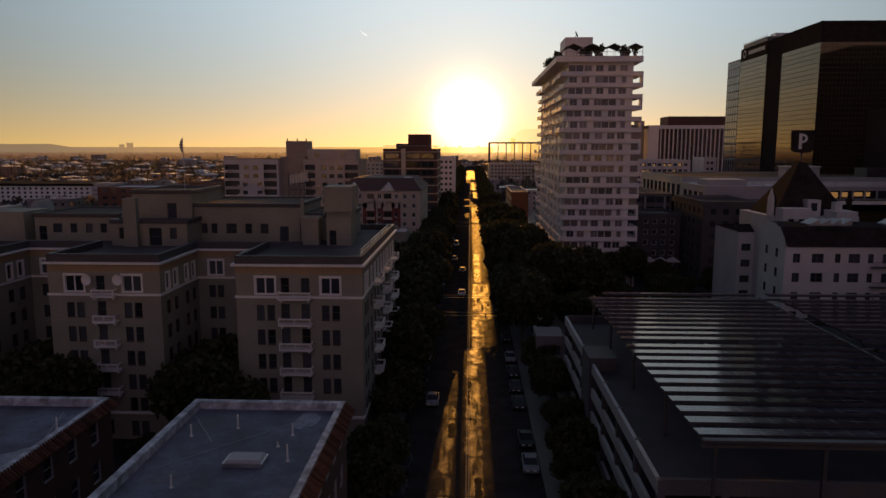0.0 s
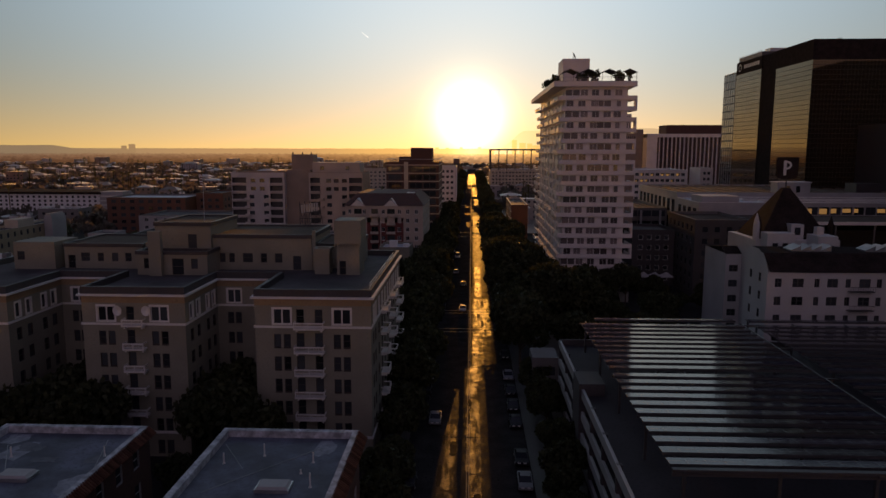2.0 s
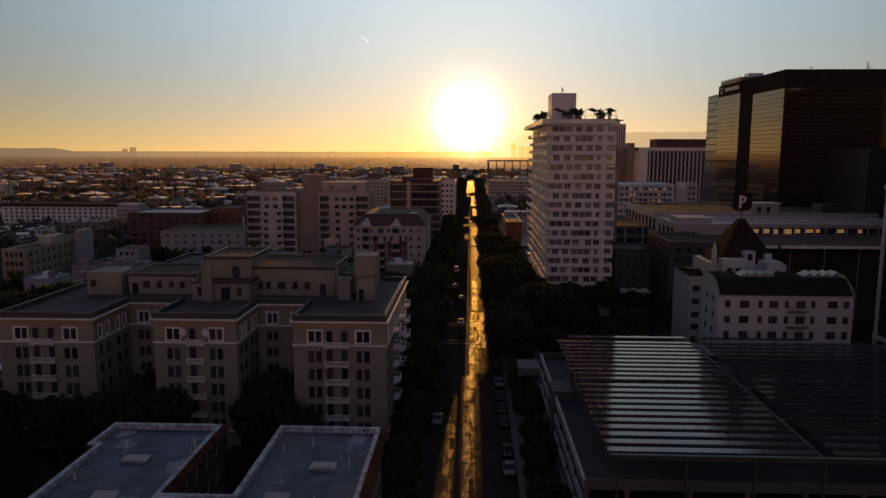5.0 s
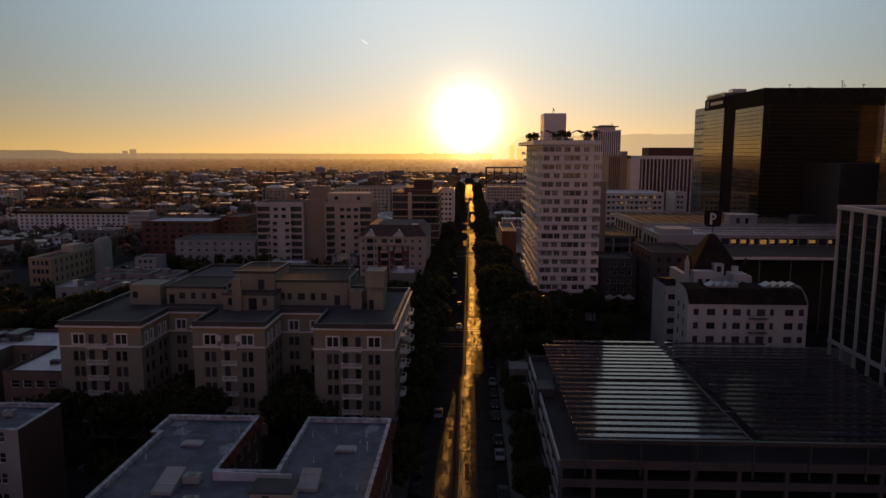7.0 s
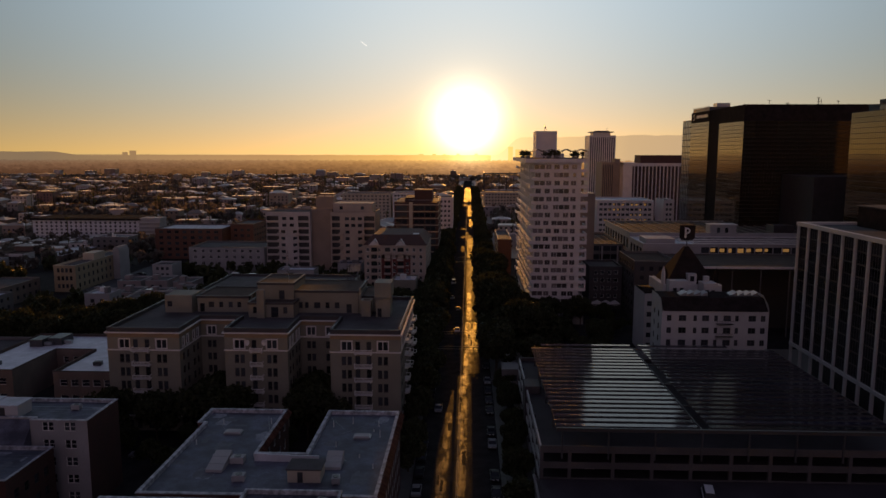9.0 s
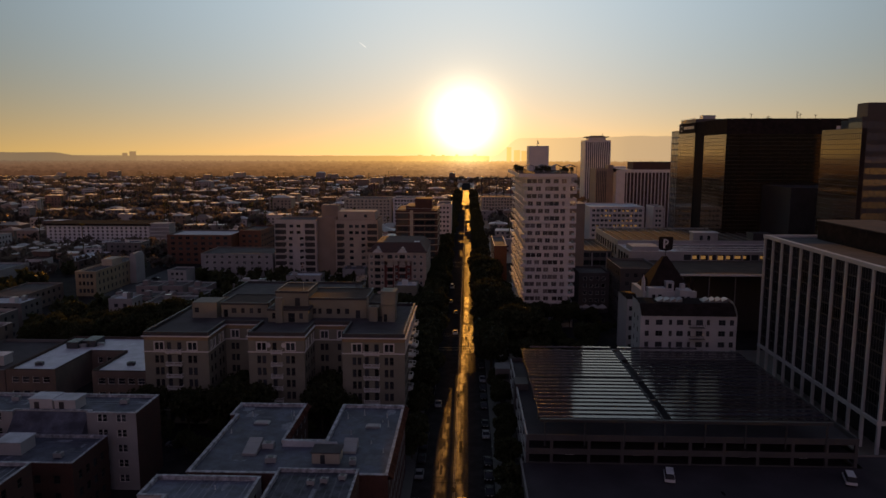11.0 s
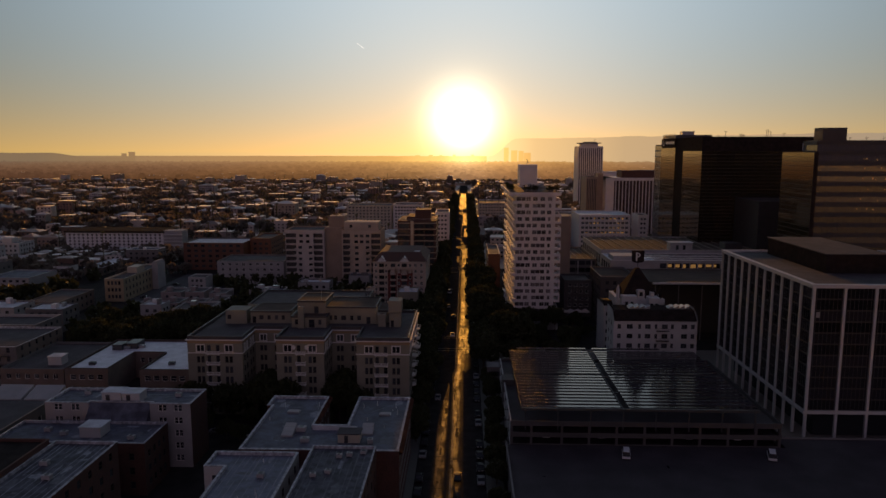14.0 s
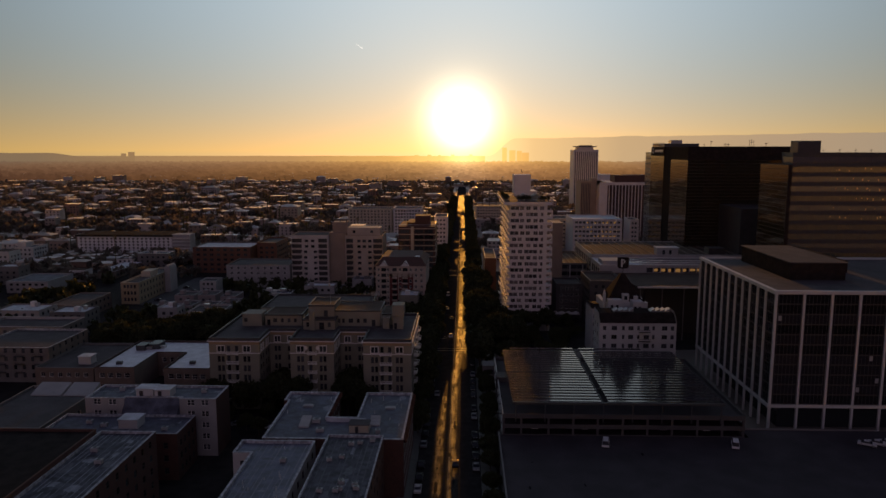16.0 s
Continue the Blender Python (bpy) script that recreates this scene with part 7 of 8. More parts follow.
flat_block("small_house", "pale three-storey house beside the parking lot", "house", -147.5, -138, 257, 268, 0, 10, GREYW, ROOFD, GREYW, {"S": grid(9.5, 0.6, 3, 3.0, 3, 1.3, 1.4)}, 0.6, "far", STEEL, group="small white houses")
flat_block("workshop", "long low brown workshop with a dark flat roof", "workshop", -203, -186.5, 200.6, 232, 0, 8.0, DUSKW, ROOFD, CONC, {"E": grid(31.4, 0.6, 2, 3.6, 7, 1.6, 1.6), "S": grid(16.5, 0.6, 2, 3.6, 4, 1.6, 1.6)}, 0.5, "far", STEEL)
flat_block("workshop", "low grey workshop with a pale roof edge", "workshop", -268, -243, 268, 296, 0, 7.0, GREYW, ROOFB, PALE, {"S": grid(25, 0.6, 2, 3.0, 6, 1.8, 1.3)}, 0.5, "far", STEEL)
flat_block("small_house", "white two-storey house with a brown roof edge", "house", -249.5, -239.5, 303, 313, 0, 8.0, WHITE, ROOFT, ROOFT, {"S": grid(10, 0.6, 2, 3.4, 3, 1.3, 1.5)}, 0.4, "far", STEEL, group="small white houses")
flat_block("low_shed", "long low shed with a bright white roof", "shed", -238, -226, 316, 354, 0, 5.0, DUSKW, ROOFW, ROOFW, {"E": grid(38, 0.4, 1, 3, 8, 2.0, 1.6)}, 0.3, "far", STEEL)
w7 = flat_block("white_house", "white three-storey house with a stepped roof", "apartment house", -343, -324, 386, 405, 0, 11.0, WHITE, ROOFB, WHITE, {"S": grid(19, 0.6, 3, 3.3, 5, 1.5, 1.5), "E": grid(19, 0.6, 3, 3.3, 5, 1.4, 1.5)}, 0.6, "far", STEEL)
part("roof_house", boxes((-340, -333, 392, 400, 10.4, 14.0)), WHITE, w7)
b8 = thing("apartment_house", -160, 122, 0, "grey-fronted apartment house with brown sides and iron balconies", "apartment house")
B8 = [(-176, 108.5), (-147.3, 108.5), (-147.3, 135.6), (-176, 135.6)]
o8 = {0: grid(28.7, 0.8, 4, 3.1, 8, 1.2, 1.7), 1: grid(27.1, 0.8, 4, 3.1, 6, 1.1, 1.6)}
bm = bmesh.new()
for i in range(4):
    wall(bm, B8[i], B8[(i + 1) % 4], 0, 13.0, o8.get(i, ()), 0 if i == 0 else 1)
part("wall", bm, [CONC, DUSKW], b8)
for i, rs in o8.items():
    fill(b8, B8[i], B8[(i + 1) % 4], rs, "far sash", STEEL)
roof_and_parapet(b8, B8, 13.0, 0.6, ROOFD, COPE, 0.4)
for k in range(1, 4):
    for c in (3.6, 11, 18, 25):
        x = -176 + c
        part("balcony", boxes((x - 1.6, x + 1.6, 107.3, 108.48, 0.6 + 3.1 * k, 0.75 + 3.1 * k), (x - 1.6, x + 1.6, 107.3, 107.36, 1.5 + 3.1 * k, 1.58 + 3.1 * k), *[(x - 1.6 + 0.4 * i, x - 1.56 + 0.4 * i, 107.3, 107.36, 0.75 + 3.1 * k, 1.5 + 3.1 * k) for i in range(9)]), STEEL, b8, "dark iron balcony")
flat_block("low_apartments", "low apartment house with white parapets and a pale roof", "apartment house", -200, -164, 146, 164, 0, 11.0, CONC, ROOFD, PALE, {"S": grid(36, 0.6, 3, 3.3, 8, 1.4, 1.5), "E": grid(18, 0.6, 3, 3.3, 4, 1.4, 1.5)}, 1.0, "far", STEEL)
flat_block("white_house", "white mid-rise with barred bay windows", "apartment house", -66, -38, 560, 590, 0, 27, PINKW, ROOFD, TRIM, {"S": grid(28, 1, 8, 3.1, 9, 2.0, 1.7)}, style="far slide")
flat_block("brick_house", "brown mid-rise beside the white one", "apartment house", -112, -68, 565, 595, 0, 26, CREAM, ROOFD, CREAM, {"S": grid(44, 1, 8, 3.0, 12, 1.8, 1.5)}, style="far slide")

# ---- trees ----
def make_tree(name, seed, height, spread_, trunk_h, leaves, leaf, label, size=0.46):
    rnd = random.Random(seed)
    t = thing(name, 0, 0, 0, label, "tree", "street trees")
    bm = bmesh.new()
    rod(bm, (0, 0, -0.2), (0, 0, trunk_h), 0.24, 8, 0.17)
    tips = []
    for i in range(7):
        a = 2 * math.pi * i / 7 + rnd.uniform(-0.3, 0.3)
        r = spread_ * rnd.uniform(0.35, 0.7)
        tip = Vector((r * math.cos(a), r * math.sin(a), trunk_h + (height - trunk_h) * rnd.uniform(0.25, 0.8)))
        rod(bm, (0, 0, trunk_h * rnd.uniform(0.75, 1.0)), tip, 0.12, 6, 0.04)
        tips.append(tip)
    tips.append(Vector((0, 0, height * 0.85)))
    rod(bm, (0, 0, trunk_h), tips[-1], 0.15, 6, 0.04)
    part("trunk", bm, BARK, t)
    bm = bmesh.new()
    for i in range(leaves):
        c = rnd.choice(tips)
        d = Vector((rnd.gauss(0, 1), rnd.gauss(0, 1), rnd.gauss(0, 0.8)))
        d = d.normalized() * rnd.uniform(0.3, 1.0) ** 0.5 * spread_ * 0.52
        p = c + d
        if p.z < trunk_h * 0.7:
            continue
        s = size * rnd.uniform(0.5, 1.25)
        m = Matrix.Translation(p) @ Euler((rnd.uniform(0, 6.3), rnd.uniform(0, 6.3), rnd.uniform(0, 6.3))).to_matrix().to_4x4()
        v = [bm.verts.new(m @ Vector(q)) for q in ((-s, -s * 0.45, 0), (0, -s * 0.6, s * 0.2), (s, -s * 0.1, 0), (s * 0.5, s * 0.6, s * 0.1), (-s * 0.4, s * 0.55, -s * 0.15))]
        bm.faces.new(v)
    part("crown", bm, leaf, t)
    return t


protos = [make_tree("street_tree", 1, 11.5, 5.2, 3.4, 3400, LEAF, "dense dark-leaved street tree beside the road"),
          make_tree("street_tree", 2, 9.5, 4.4, 3.0, 2600, LEAF, "dense dark-leaved street tree beside the road"),
          make_tree("street_tree", 3, 13.5, 5.6, 4.4, 3600, LEAF, "tall dense dark-leaved street tree"),
          make_tree("street_tree", 4, 8.0, 3.6, 2.6, 1500, LEAF2, "dusty green rounded garden tree", 0.42)]
rt = random.Random(17)
spots = []
for y in range(64, 335, 8):
    if 156 < y < 174:
        continue
    if y < 99: spots.append((-9.9 + rt.uniform(-0.3, 0.3), y + rt.uniform(-2, 2), 1, rt.uniform(0.6, 0.78)))
    if y > 98: spots.append(((-9.9 if y < 125 else -11.2) + rt.uniform(-0.4, 0.4), y + rt.uniform(-2, 2), rt.choice((0, 0, 2)), rt.uniform(0.8, 0.95) if y < 125 else rt.uniform(0.95, 1.12)))
    if y > 122: spots.append((9.9 + rt.uniform(-0.4, 0.5), y + rt.uniform(-2, 2), rt.choice((0, 0, 2)), rt.uniform(0.95, 1.25)))
for y in range(352, 1000, 13):
    for x in (-12.0, 10.6):
        spots.append((x + rt.uniform(-0.5, 0.5), y + rt.uniform(-3, 3), rt.choice((0, 0, 2)), rt.uniform(0.9, 1.1)))
for y in range(-60, 62, 11):
    spots.append((10.9, y + rt.uniform(-2, 2), 1, rt.uniform(0.55, 0.75)))
for y in range(60, 120, 6):
    spots.append((11.5 + rt.uniform(-0.5, 0.5), y + rt.uniform(-2.5, 2.5), rt.choice((1, 0)), rt.uniform(0.4, 0.75)))
for k in range(26):
    spots.append((rt.uniform(15, 47), rt.uniform(130, 178), rt.choice((0, 1)), rt.uniform(0.6, 0.85)))
for k in range(13):
    spots.append((rt.uniform(46, 70), rt.uniform(168, 200), 1, rt.uniform(0.42, 0.62)))
for k in range(64):
    spots.append((rt.uniform(-150, -78), rt.uniform(136, 172), rt.choice((0, 2, 0)), rt.uniform(0.8, 1.05)))
for k in range(9):
    spots.append((rt.uniform(-32, -14), rt.uniform(178, 228), rt.choice((0, 1, 2)), rt.uniform(0.8, 1.1)))
for x, y in ((-57.6, 88), (-57.3, 94), (-33.4, 87.6), (-33.8, 94), (-57.8, 80.5), (-33.2, 80), (-50, 78), (-26, 76), (-66, 78), (-76, 78)):
    spots.append((x, y, 0, rt.uniform(0.8, 1.0)))
for x, y in ((-57, 90), (-34, 90), (-58, 76), (-36, 74), (-48, 70), (-70, 72), (-62, 66), (-88, 86), (-90, 74), (-28, 50), (-57, 62)):
    spots.append((x, y, 1, rt.uniform(0.5, 0.8)))
# Tall trees added to keep the low sun off the garage deck.
for x, y in ((13.4, 181), (15.4, 190), (14.2, 202), (15.0, 216), (13.8, 232), (14.4, 250), (14.0, 268)):
    spots.append((x, y, 2, rt.uniform(0.95, 1.15)))
# More added trees, sized to shade the deck and its pier.
for x, y, s in ((17.0, 183, 1.12), (16.4, 152, 1.17), (20.6, 150, 1.12), (25.2, 152, 1.1)):
    spots.append((x, y, 2, s))
for x, y in ((24.5, 183.5), (30.5, 181), (36.5, 183), (42.5, 184.5)):
    spots.append((x, y, 2, rt.uniform(0.72, 0.85)))
for x, y, k, s in spots:
    copy_thing(protos[k], Matrix.Translation((x, y, 0)) @ Matrix.Rotation(rt.uniform(0, 6.28), 4, "Z") @ Matrix.Scale(s, 4))
for p in protos:
    for o in (*p.children_recursive, p):
        bpy.data.objects.remove(o)

# ---- cars ----
def make_car(paint, label, van=False):
    c = thing("car", 0, 0, 0, label, "car", "cars on the street")
    L, W = (4.9, 1.9) if van else (4.5, 1.8)
    bm = bmesh.new()
    prof = [(-L / 2, 0.35), (-L / 2, 0.75), (-L / 2 + 0.9, 0.92), (L / 2 - 0.7, 0.98), (L / 2, 0.85), (L / 2, 0.35)]
    a = [bm.verts.new((-W / 2, y, z)) for y, z in prof]
    b = [bm.verts.new((W / 2, y, z)) for y, z in prof]
    bm.faces.new(a[::-1])
    bm.faces.new(b)
    for i in range(len(prof)):
        j = (i + 1) % len(prof)
        bm.faces.new((a[i], a[j], b[j], b[i]))
    bmesh.ops.bevel(bm, geom=bm.edges[:], offset=0.07, segments=2, affect="EDGES")
    bmesh.ops.recalc_face_normals(bm, faces=bm.faces)
    part("body", bm, paint, c)
    top = 1.95 if van else 1.42
    y0, y1, y2, y3 = (-L / 2 + 0.9, -L / 2 + 1.5, L / 2 - 0.3, L / 2 - 0.15) if van else (-L / 2 + 1.0, -L / 2 + 1.75, L / 2 - 1.5, L / 2 - 0.75)
    bm = bmesh.new()
    lo = [bm.verts.new(p) for p in ((-W / 2 + 0.08, y0, 0.9), (W / 2 - 0.08, y0, 0.9), (W / 2 - 0.08, y3, 0.93), (-W / 2 + 0.08, y3, 0.93))]
    hi = [bm.verts.new(p) for p in ((-W / 2 + 0.25, y1, top), (W / 2 - 0.25, y1, top), (W / 2 - 0.25, y2, top), (-W / 2 + 0.25, y2, top))]
    for i in range(4):
        bm.faces.new((lo[i], lo[(i + 1) % 4], hi[(i + 1) % 4], hi[i]))
    part("glasshouse", bm, CARGLASS, c, "dark car glass")
    part("roof", boxes((-W / 2 + 0.25, W / 2 - 0.25, y1, y2, top, top + 0.05)), paint, c)
    for sx in (-1, 1):
        for y in (-L / 2 + 0.85, L / 2 - 0.85):
            bm = bmesh.new()
            rod(bm, (sx * (W / 2 - 0.2), y, 0.33), (sx * (W / 2 + 0.01), y, 0.33), 0.33, 14)
            w = part("wheel", bm, TYRE, c)
            bm = bmesh.new()
            rod(bm, (sx * (W / 2 + 0.01), y, 0.33), (sx * (W / 2 + 0.03), y, 0.33), 0.2, 10)
            part("rim", bm, GALV, w)
        part("lamp", boxes((sx * W / 2 - sx * 0.5 - 0.2, sx * W / 2 - sx * 0.5 + 0.2, -L / 2 - 0.02, -L / 2 + 0.05, 0.6, 0.72)), TRIM, c)
    return c


def paint(name, col):
    return mat(name, col, 0.62, 0.06, 1.0, 0.03, spec=0.12)


cars = [make_car(paint("white_car_paint", (0.58, 0.58, 0.58)), "white parked car on the asphalt"),
        make_car(paint("silver_car_paint", (0.22, 0.225, 0.235)), "silver parked car on the asphalt"),
        make_car(paint("dark_car_paint", (0.03, 0.03, 0.035)), "dark parked car on the asphalt"),
        make_car(paint("white_van_paint", (0.72, 0.72, 0.72)), "white van on the asphalt", True)]
rc = random.Random(31)
park = []
for y in list(range(22, 150, 7)) + list(range(180, 330, 8)):
    if rc.random() < 0.58:
        park.append((7.2, y + rc.uniform(-1.2, 1.2), 0.03, rc.uniform(-1.5, 1.5), rc.choice((1, 2, 2, 2, 2))))
    if rc.random() < 0.5:
        park.append((-7.6, y + rc.uniform(-0.5, 0.5), 0.03, 180, rc.choice((0, 1, 2, 2))))
for k in range(9):
    park.append((rc.uniform(-172, -146), 244 + k * 5.2, 0.03, rc.choice((90, 88, 94)), rc.choice((1, 2, 2))))
park += [(-5.3, 99, 0.03, 0, 1), (-2.0, 176, 0.03, 0, 0), (-2.2, 210, 0.03, 0, 2), (-5.0, 232, 0.03, 0, 1), (1.6, 44, 0.03, 180, 2), (-5.2, 268, 0.03, 0, 3),
         (42, 45.5, 5.7, 168, 3), (76.5, 45.5, 5.7, 162, 3), (112, 47, 5.7, 60, 0), (115, 47.5, 5.7, 60, 0), (118, 48, 5.7, 60, 0),
         (24, 57, 5.8, 0, 0), (38, 57, 5.8, 0, 1), (50, 57, 5.8, 0, 2), (60, 57, 5.8, 0, 1), (72, 57, 5.8, 0, 0), (-57, 68, 0, 80, 0), (-66, 70, 0, 90, 1)]
for x, y, z, turn, k in park:
    copy_thing(cars[k], Matrix.Translation((x, y, z)) @ Matrix.Rotation(radians(turn), 4, "Z"))
for p in cars:
    for o in (*p.children_recursive, p):
        bpy.data.objects.remove(o)

# ---- the wide low city ----
TAKEN = [(-310, -186, 372, 408), (-92, -30, 176, 228), (-205, -160, 100, 168), (-270, -186, 198, 300), (-252, -224, 300, 356), (-188, -112, 204, 325), (-345, -322, 380, 408), (-330, -215, 408, 434), (-152, -76, 134, 176), (-160, -8, -300, 135), (-80, -30, 125, 160), (-48, -8, 228, 275), (-106, -42, 286, 316), (-40, -12, 298, 342), (-320, -218, 428, 466), (-186, -126, 336, 388), (-146, -100, 286, 320),
         (-190, -150, 234, 278), (-22, -8, 415, 452), (-38, -14, 350, 374), (-115, -36, 556, 598), (8, 220, -300, 251), (8, 165, 225, 350), (118, 230, 195, 350), (88, 134, 395, 465), (70, 120, 466, 505),
         (128, 196, 530, 580), (150, 218, 855, 900), (14, 66, 636, 694), (-14, 14, -300, 1500)]


def free(x0, x1, y0, y1):
    if any(x0 < b and x1 > a and y0 < d and y1 > c for a, b, c, d in TAKEN):
        return False
    return not any(y0 < c + w / 2 + 2 and y1 > c - w / 2 - 2 for c, w in CROSS)


rg_ = random.Random(77)
cols_ = [WHITE, PINKW, WHITE, GREYW, CREAM, BEIGE, WHITE, BRICK, GREYW, CONC]
roofs_ = [ROOFW, ROOFB, ROOFD, ROOFB, ROOFT, ROOFD]
near_n = 0
far_bm = {}
tree_pts = []


def far_box(key, x0, x1, y0, y1, h):
    d = far_bm.setdefault(key, ([], []))
    v, f = d
    n = len(v)
    v += [(x0, y0, 0), (x1, y0, 0), (x1, y1, 0), (x0, y1, 0), (x0, y0, h), (x1, y0, h), (x1, y1, h), (x0, y1, h)]
    f += [(n, n + 1, n + 5, n + 4), (n + 1, n + 2, n + 6, n + 5), (n + 2, n + 3, n + 7, n + 6), (n + 3, n, n + 4, n + 7)]
    return n


def far_roof(key, x0, x1, y0, y1, h, rise=0.0):
    v, f = far_bm.setdefault(key, ([], []))
    n = len(v)
    o = 0.35 if rise else 0.0
    v += [(x0 - o, y0 - o, h), (x1 + o, y0 - o, h), (x1 + o, y1 + o, h), (x0 - o, y1 + o, h)]
    if rise:
        cx, cy = (x0 + x1) / 2, (y0 + y1) / 2
        if x1 - x0 > y1 - y0:
            k = (y1 - y0) / 2
            v += [(x0 + k, cy, h + rise), (x1 - k, cy, h + rise)]
            f += [(n, n + 1, n + 5, n + 4), (n + 2, n + 3, n + 4, n + 5), (n + 3, n, n + 4), (n + 1, n + 2, n + 5)]
        else:
            k = (x1 - x0) / 2
            v += [(cx, y0 + k, h + rise), (cx, y1 - k, h + rise)]
            f += [(n, n + 1, n + 4), (n + 1, n + 2, n + 5, n + 4), (n + 2, n + 3, n + 5), (n + 3, n, n + 4, n + 5)]
    else:
        f += [(n, n + 1, n + 2, n + 3)]


pane_v, pane_f = [], []


def far_pane(x0, x1, y, z0, z1):
    """A dark window with a projecting head, on a south front."""
    n = len(pane_v)
    pane_v.extend([(x0, y - 0.02, z0), (x1, y - 0.02, z0), (x1, y - 0.02, z1), (x0, y - 0.02, z1), (x1, y - 0.2, z1 + 0.05), (x0, y - 0.2, z1 + 0.05)])
    pane_f.extend([(n, n + 1, n + 2, n + 3), (n + 3, n + 2, n + 4, n + 5)])


y = 176.0
while y < 1600:
    depth = 22 if y < 800 else 26
    half = 0.66 * (y + 140) + 60
    x = -half
    while x < half:
        w = rg_.uniform(9, 24) * (1 if y < 900 else 1.15)
        gap = rg_.uniform(2.5, 7)
        d = rg_.uniform(0.4, 0.8) * depth
        h = rg_.choice((4.5, 6.5, 7, 7.5, 9.5, 10, 12)) + rg_.uniform(-0.5, 0.8)
        if rg_.random() < 0.05:
            h = rg_.uniform(15, 24)
        y0 = y + rg_.uniform(0, depth - d)
        if abs(x + w / 2) < 0.64 * (y + 140) + 40 and free(x, x + w, y0, y0 + d):
            if rg_.random() < (0.2 if y < 500 else 0.42):
                tree_pts += [(x + rg_.uniform(0, w), y0 + rg_.uniform(0, d)) for q in range(6 if y < 500 else 9)]
            elif y < 470 and near_n < 62:
                near_n += 1
                st_ = int(h // 3.1)
                wm = rg_.choice(cols_)
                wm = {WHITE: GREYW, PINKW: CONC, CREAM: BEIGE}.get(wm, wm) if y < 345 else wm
                fr = {"S": grid(w, 0.3, st_, 3.05, max(2, int(w / 3.8)), 1.5, 1.4)}
                fr["E" if x < 0 else "W"] = grid(d, 0.3, st_, 3.05, max(2, int(d / 4.2)), 1.4, 1.4)
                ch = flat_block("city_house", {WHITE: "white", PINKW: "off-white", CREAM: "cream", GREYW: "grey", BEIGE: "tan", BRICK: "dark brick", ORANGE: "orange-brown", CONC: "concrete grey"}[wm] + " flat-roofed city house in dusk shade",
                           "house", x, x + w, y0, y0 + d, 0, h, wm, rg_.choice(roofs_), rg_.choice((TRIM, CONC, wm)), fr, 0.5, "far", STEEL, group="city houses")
                for q in range(rg_.choice((1, 2, 3))):
                    a, b, c = x + rg_.uniform(0.12, 0.75) * w, y0 + rg_.uniform(0.15, 0.75) * d, rg_.uniform(0.8, 2.6)
                    part("roof_unit", boxes((a, a + rg_.uniform(1.2, 3.4), b, b + rg_.uniform(1.2, 3.0), h - 0.5, h - 0.5 + c)), rg_.choice((GALV, wm, CONC, TRIM)), ch)
            else:
                far_box(rg_.randint(0, 5), x, x + w, y0, y0 + d, h)
                if rg_.random() < 0.45:
                    far_roof(10 + rg_.randint(0, 3), x, x + w, y0, y0 + d, h, rg_.uniform(1.5, 3.0))
                else:
                    far_roof(10 + rg_.randint(0, 3), x, x + w, y0, y0 + d, h - 0.02)
                if y < 1100:
                    st_ = max(1, int(h // 3.1))
                    nw = max(2, int(w / 3.4))
                    for kk in range(st_):
                        for ii in range(nw):
                            if rg_.random() < 0.9:
                                far_pane(x + w * (ii + 0.5) / nw - 0.75, x + w * (ii + 0.5) / nw + 0.75, y0, 1.0 + kk * 3.05, 2.4 + kk * 3.05)
                if y < 1400 and rg_.random() < 0.6:
                    a, b = x + w * rg_.uniform(0.1, 0.6), y0 + d * rg_.uniform(0.2, 0.6)
                    far_box(rg_.randint(0, 5), a, a + 3, b, b + 3, h + 2.2)
                    far_roof(10, a, a + 3, b, b + 3, h + 2.2)
            for q in range(rg_.choice((0, 1, 1, 2)) if y < 450 else rg_.choice((1, 2, 2, 3))):
                tree_pts.append((x + w + rg_.uniform(0, gap), y0 + rg_.uniform(-2, d)))
                tree_pts.append((x + rg_.uniform(0, w), y0 - rg_.uniform(1.0, 4.0)))
        x += w + gap
    y += depth + (5 if rg_.random() < 0.6 else 12)
# low shops and sheds before the long white building
rs_ = random.Random(19)
for ya, xa, xb, top in ((354, -318, -244, 5.5), (378, -318, -196, 5.0), (394, -316, -196, 4.6), (412, -326, -262, 3.6)):
    x = xa + rs_.uniform(0, 4)
    while x < xb:
        w, d, h = rs_.uniform(7, 17), rs_.uniform(7, 12), rs_.uniform(3.0, top)
        far_box(rs_.choice((2, 3, 4, 5, 5)), x, x + w, ya, ya + d, h)
        far_roof(rs_.choice((10, 10, 12, 11)), x, x + w, ya, ya + d, h - 0.02 if rs_.random() < 0.6 else h, rs_.choice((0.0, 0.0, 1.2)))
        for i in range(max(2, int(w / 3.4))):
            if rs_.random() < 0.8:
                far_pane(x + 0.8 + 3.2 * i, x + 2.0 + 3.2 * i, ya, 1.0, 2.3)
        tree_pts.append((x + w + 1.5, ya + rs_.uniform(0, 9)))
        x += w + rs_.uniform(1.5, 6)
# Far walls toned warm and far roofs given sheen in place of haze.
FARW = [mat("far_wall_" + n, c, 0.8, 0.25, 6.0, 0.12, spread=-0.3) for n, c in (("white", (0.66, 0.60, 0.55)), ("cream", (0.56, 0.47, 0.37)), ("grey", (0.40, 0.36, 0.34)), ("tan", (0.43, 0.33, 0.25)), ("pink", (0.48, 0.37, 0.31)), ("brown", (0.25, 0.16, 0.12)))]
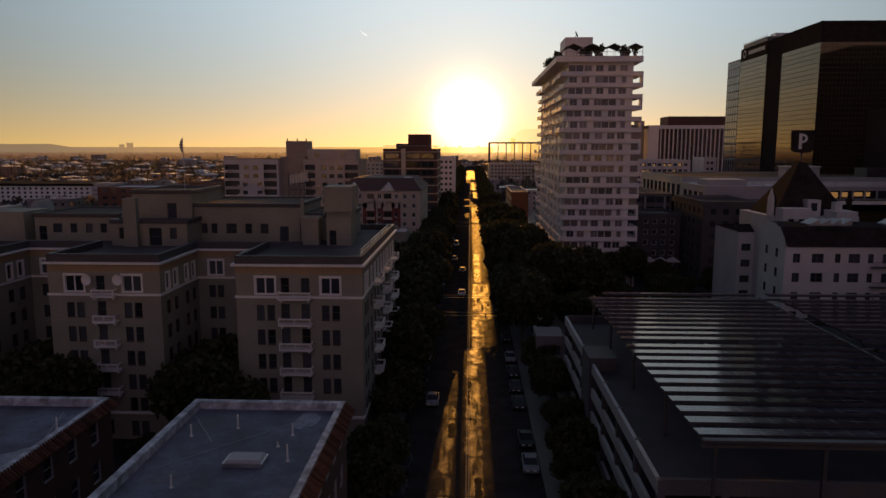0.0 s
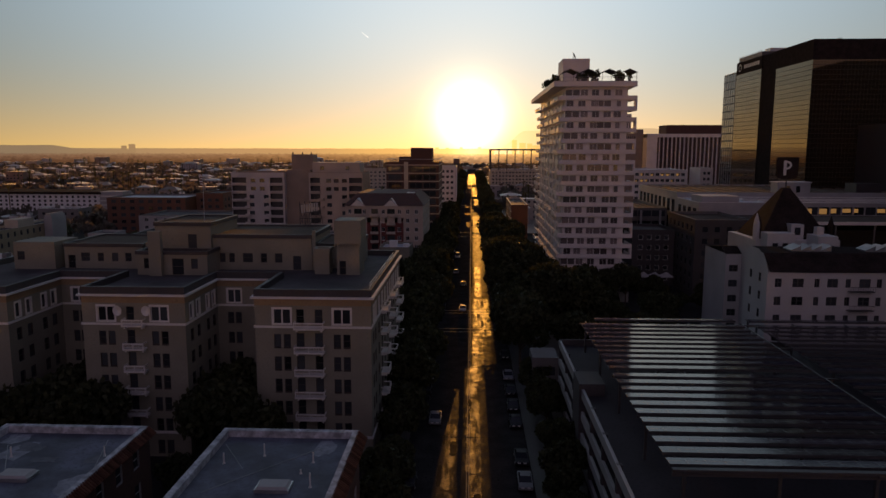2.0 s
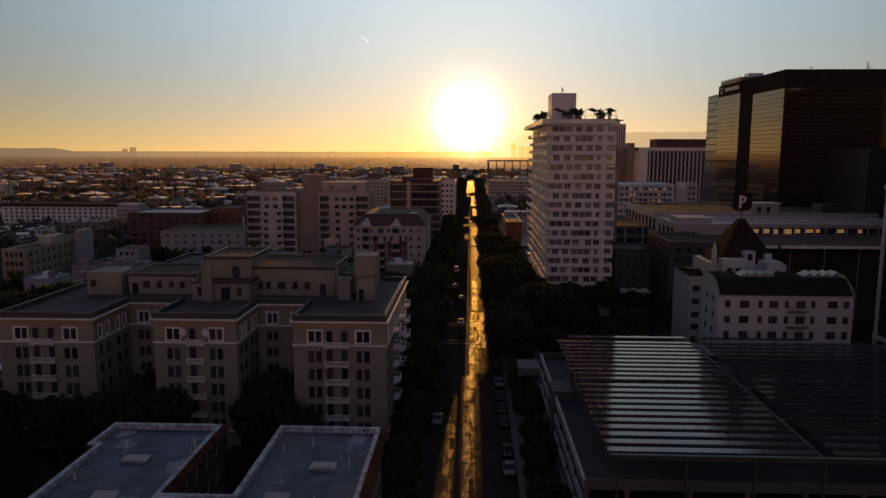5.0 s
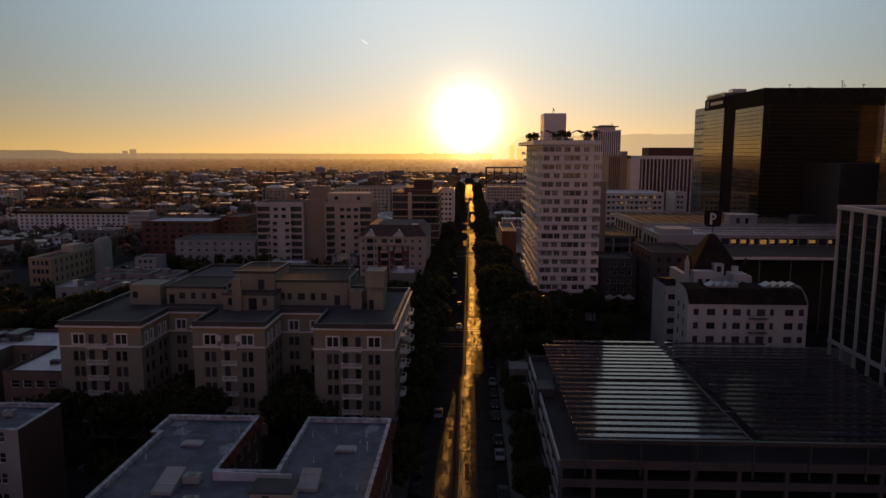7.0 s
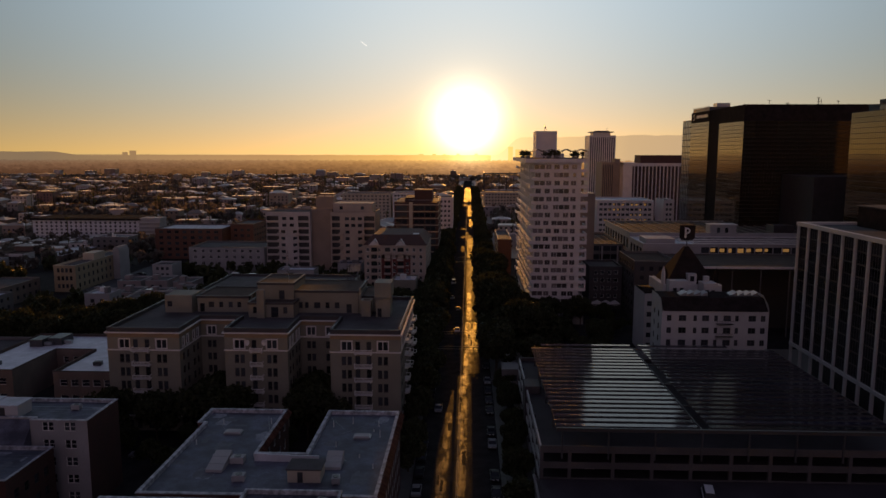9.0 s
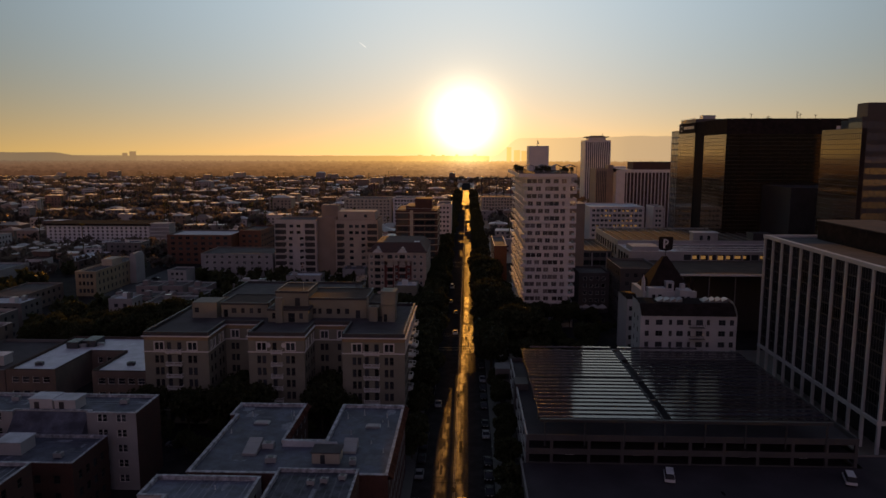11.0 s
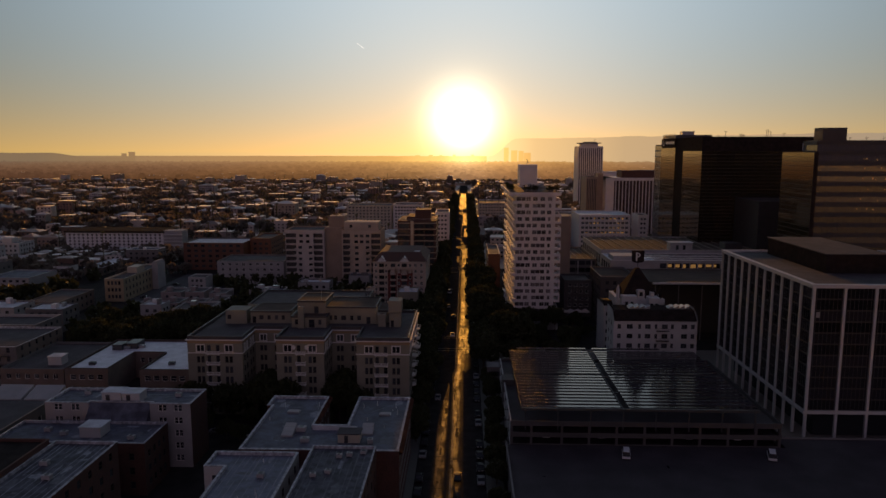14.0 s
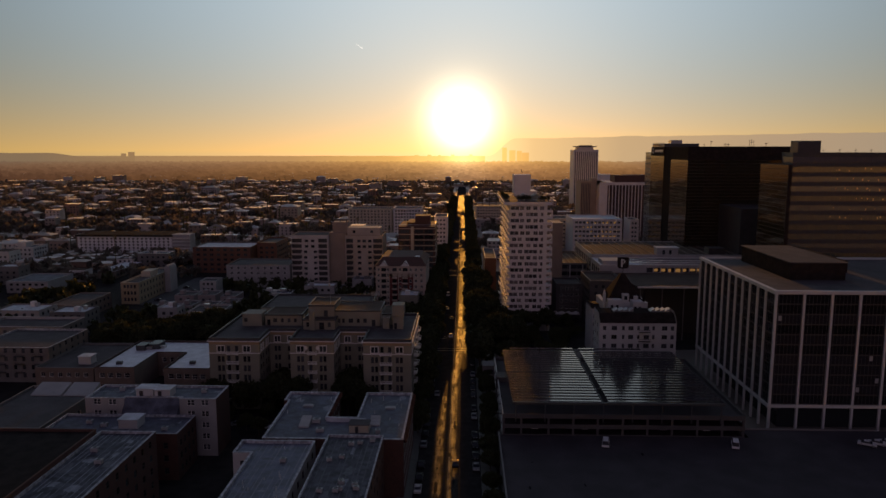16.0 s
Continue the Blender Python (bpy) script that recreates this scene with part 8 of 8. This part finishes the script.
FARR = [mat("far_roof_" + n, c, 0.55, 0.3, 6.0, 0.15, spec=0.9, spread=-0.3, dust=1.0) for n, c in (("grey", (0.38, 0.35, 0.34)), ("white", (0.58, 0.55, 0.53)), ("brown", (0.30, 0.22, 0.17)), ("red", (0.30, 0.17, 0.12)))]
for key, (v, f) in far_bm.items():
    me = bpy.data.meshes.new("far_houses")
    me.from_pydata(v, [], f)
    me.materials.append(FARW[key] if key < 10 else FARR[key - 10])
    tagged(new("far_houses" if key < 10 else "far_roofs", me), "wide carpet of low distant city houses" if key < 10 else "roofs of the low distant city houses", "houses", kind="stuff")

me = bpy.data.meshes.new("far_windows")
me.from_pydata(pane_v, [], pane_f)
me.materials.append(GLASS)
tagged(new("far_windows", me), "small dark windows of the low distant houses", "windows", kind="stuff")

# distant tree clumps
rx = random.Random(52)
GROVES = ((-88, -34, 180, 224, 30), (-236, -206, 205, 262, 26), (-262, -240, 418, 430, 4), (-322, -240, 352, 426, 46), (-236, -190, 374, 394, 16), (-232, -190, 305, 330, 14), (-168, -112, 188, 203, 16), (-112, -84, 185, 262, 30), (-240, -200, 174, 198, 12), (-138, -104, 262, 286, 12), (-225, -192, 360, 420, 22), (-185, -176, 292, 330, 6), (-320, -262, 300, 340, 30), (-300, -250, 236, 266, 14), (-262, -212, 298, 316, 8))
groves = [(rx.uniform(a, b), rx.uniform(c, d)) for a, b, c, d, n in GROVES for i in range(n)]
near_wood, far_wood = ([], []), ([], [])
rl = random.Random(8)
for (x, y) in groves + tree_pts:
    if (x, y) not in groves and not free(x - 1, x + 1, y - 1, y + 1):
        continue
    h = rl.uniform(5, 11) if y < 450 else rl.uniform(7, 14)
    if x < -240 and 345 < y < 434:
        h *= 0.5
    r = rl.uniform(2.2, 4.6)
    n = 42 if y < 500 else 20 if y < 1200 else 10
    s = r * (0.42 if y < 500 else 0.6 if y < 1200 else 0.85)
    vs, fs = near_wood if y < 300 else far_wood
    for i in range(n):
        d = Vector((rl.gauss(0, 1), rl.gauss(0, 1), rl.gauss(0, 1))).normalized() * r * rl.uniform(0.4, 1.0)
        c = Vector((x, y, h * 0.62)) + Vector((d.x, d.y, d.z * 0.9))
        m = Euler((rl.uniform(0, 6.3), rl.uniform(0, 6.3), rl.uniform(0, 6.3))).to_matrix()
        k = len(vs)
        vs += [tuple(c + m @ Vector(q)) for q in ((-s, -s * 0.5, 0), (s * 0.2, -s * 0.6, s * 0.2), (s, s * 0.1, 0), (0, s * 0.7, -s * 0.15))]
        fs.append((k, k + 1, k + 2, k + 3))
    k = len(vs)
    vs += [(x - 0.2, y, 0), (x + 0.2, y, 0), (x + 0.15, y, h * 0.6), (x - 0.15, y, h * 0.6), (x, y - 0.2, 0), (x, y + 0.2, 0), (x, y + 0.15, h * 0.6), (x, y - 0.15, h * 0.6)]
    fs += [(k, k + 1, k + 2, k + 3), (k + 4, k + 5, k + 6, k + 7)]
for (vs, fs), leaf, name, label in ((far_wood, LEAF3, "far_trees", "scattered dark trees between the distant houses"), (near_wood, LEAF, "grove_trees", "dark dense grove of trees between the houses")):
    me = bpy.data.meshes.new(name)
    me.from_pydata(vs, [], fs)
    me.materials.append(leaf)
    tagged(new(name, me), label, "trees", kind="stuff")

# tall palms standing over the low city
vs, fs = [], []
rl = random.Random(12)
for k in range(420):
    y = rl.uniform(300, 1550)
    x = rl.uniform(-0.62, 0.62) * (y + 100)
    if not free(x - 2, x + 2, y - 2, y + 2):
        continue
    h = rl.uniform(14, 25)
    lean = rl.uniform(-0.6, 0.6)
    n = len(vs)
    r = 0.28 if y < 700 else 0.4
    for zz, e in ((0, 0), (h, lean)):
        vs += [(x + e - r, y, zz), (x + e, y - r, zz), (x + e + r, y, zz), (x + e, y + r, zz)]
    fs += [(n + i, n + (i + 1) % 4, n + 4 + (i + 1) % 4, n + 4 + i) for i in range(4)]
    for i in range(13):
        a = rl.uniform(0, 6.28)
        up = rl.uniform(-0.9, 0.9)
        d, t = Vector((math.cos(a), math.sin(a), 0)), Vector((-math.sin(a), math.cos(a), 0)) * 0.4
        c = Vector((x + lean, y, h))
        m, e = c + d * 1.3 + Vector((0, 0, 0.7 * up + 0.4)), c + d * 2.3 + Vector((0, 0, 0.9 * up - 0.7))
        n = len(vs)
        vs += [tuple(c), tuple(m - t), tuple(e), tuple(m + t)]
        fs.append((n, n + 1, n + 2, n + 3))
me = bpy.data.meshes.new("far_palms")
me.from_pydata(vs, [], fs)
me.materials.append(LEAF2)
tagged(new("far_palms", me), "tall thin palms standing over the distant houses", "palms", kind="stuff")

# vapour trail high over the city
tr_ = Vector((-0.1438, 0.9787, 0.1465)) * 4600 + Vector((1.4, -57, 60))
bm = bmesh.new()
rod(bm, tr_ + Vector((-20, 0, 16)), tr_ + Vector((20, 0, -14)), 1.2, 6, 2.6)
solo("vapour_trail", bm, VAPOUR, "short thin white vapour trail in the evening sky", "vapour trail", kind="structure")
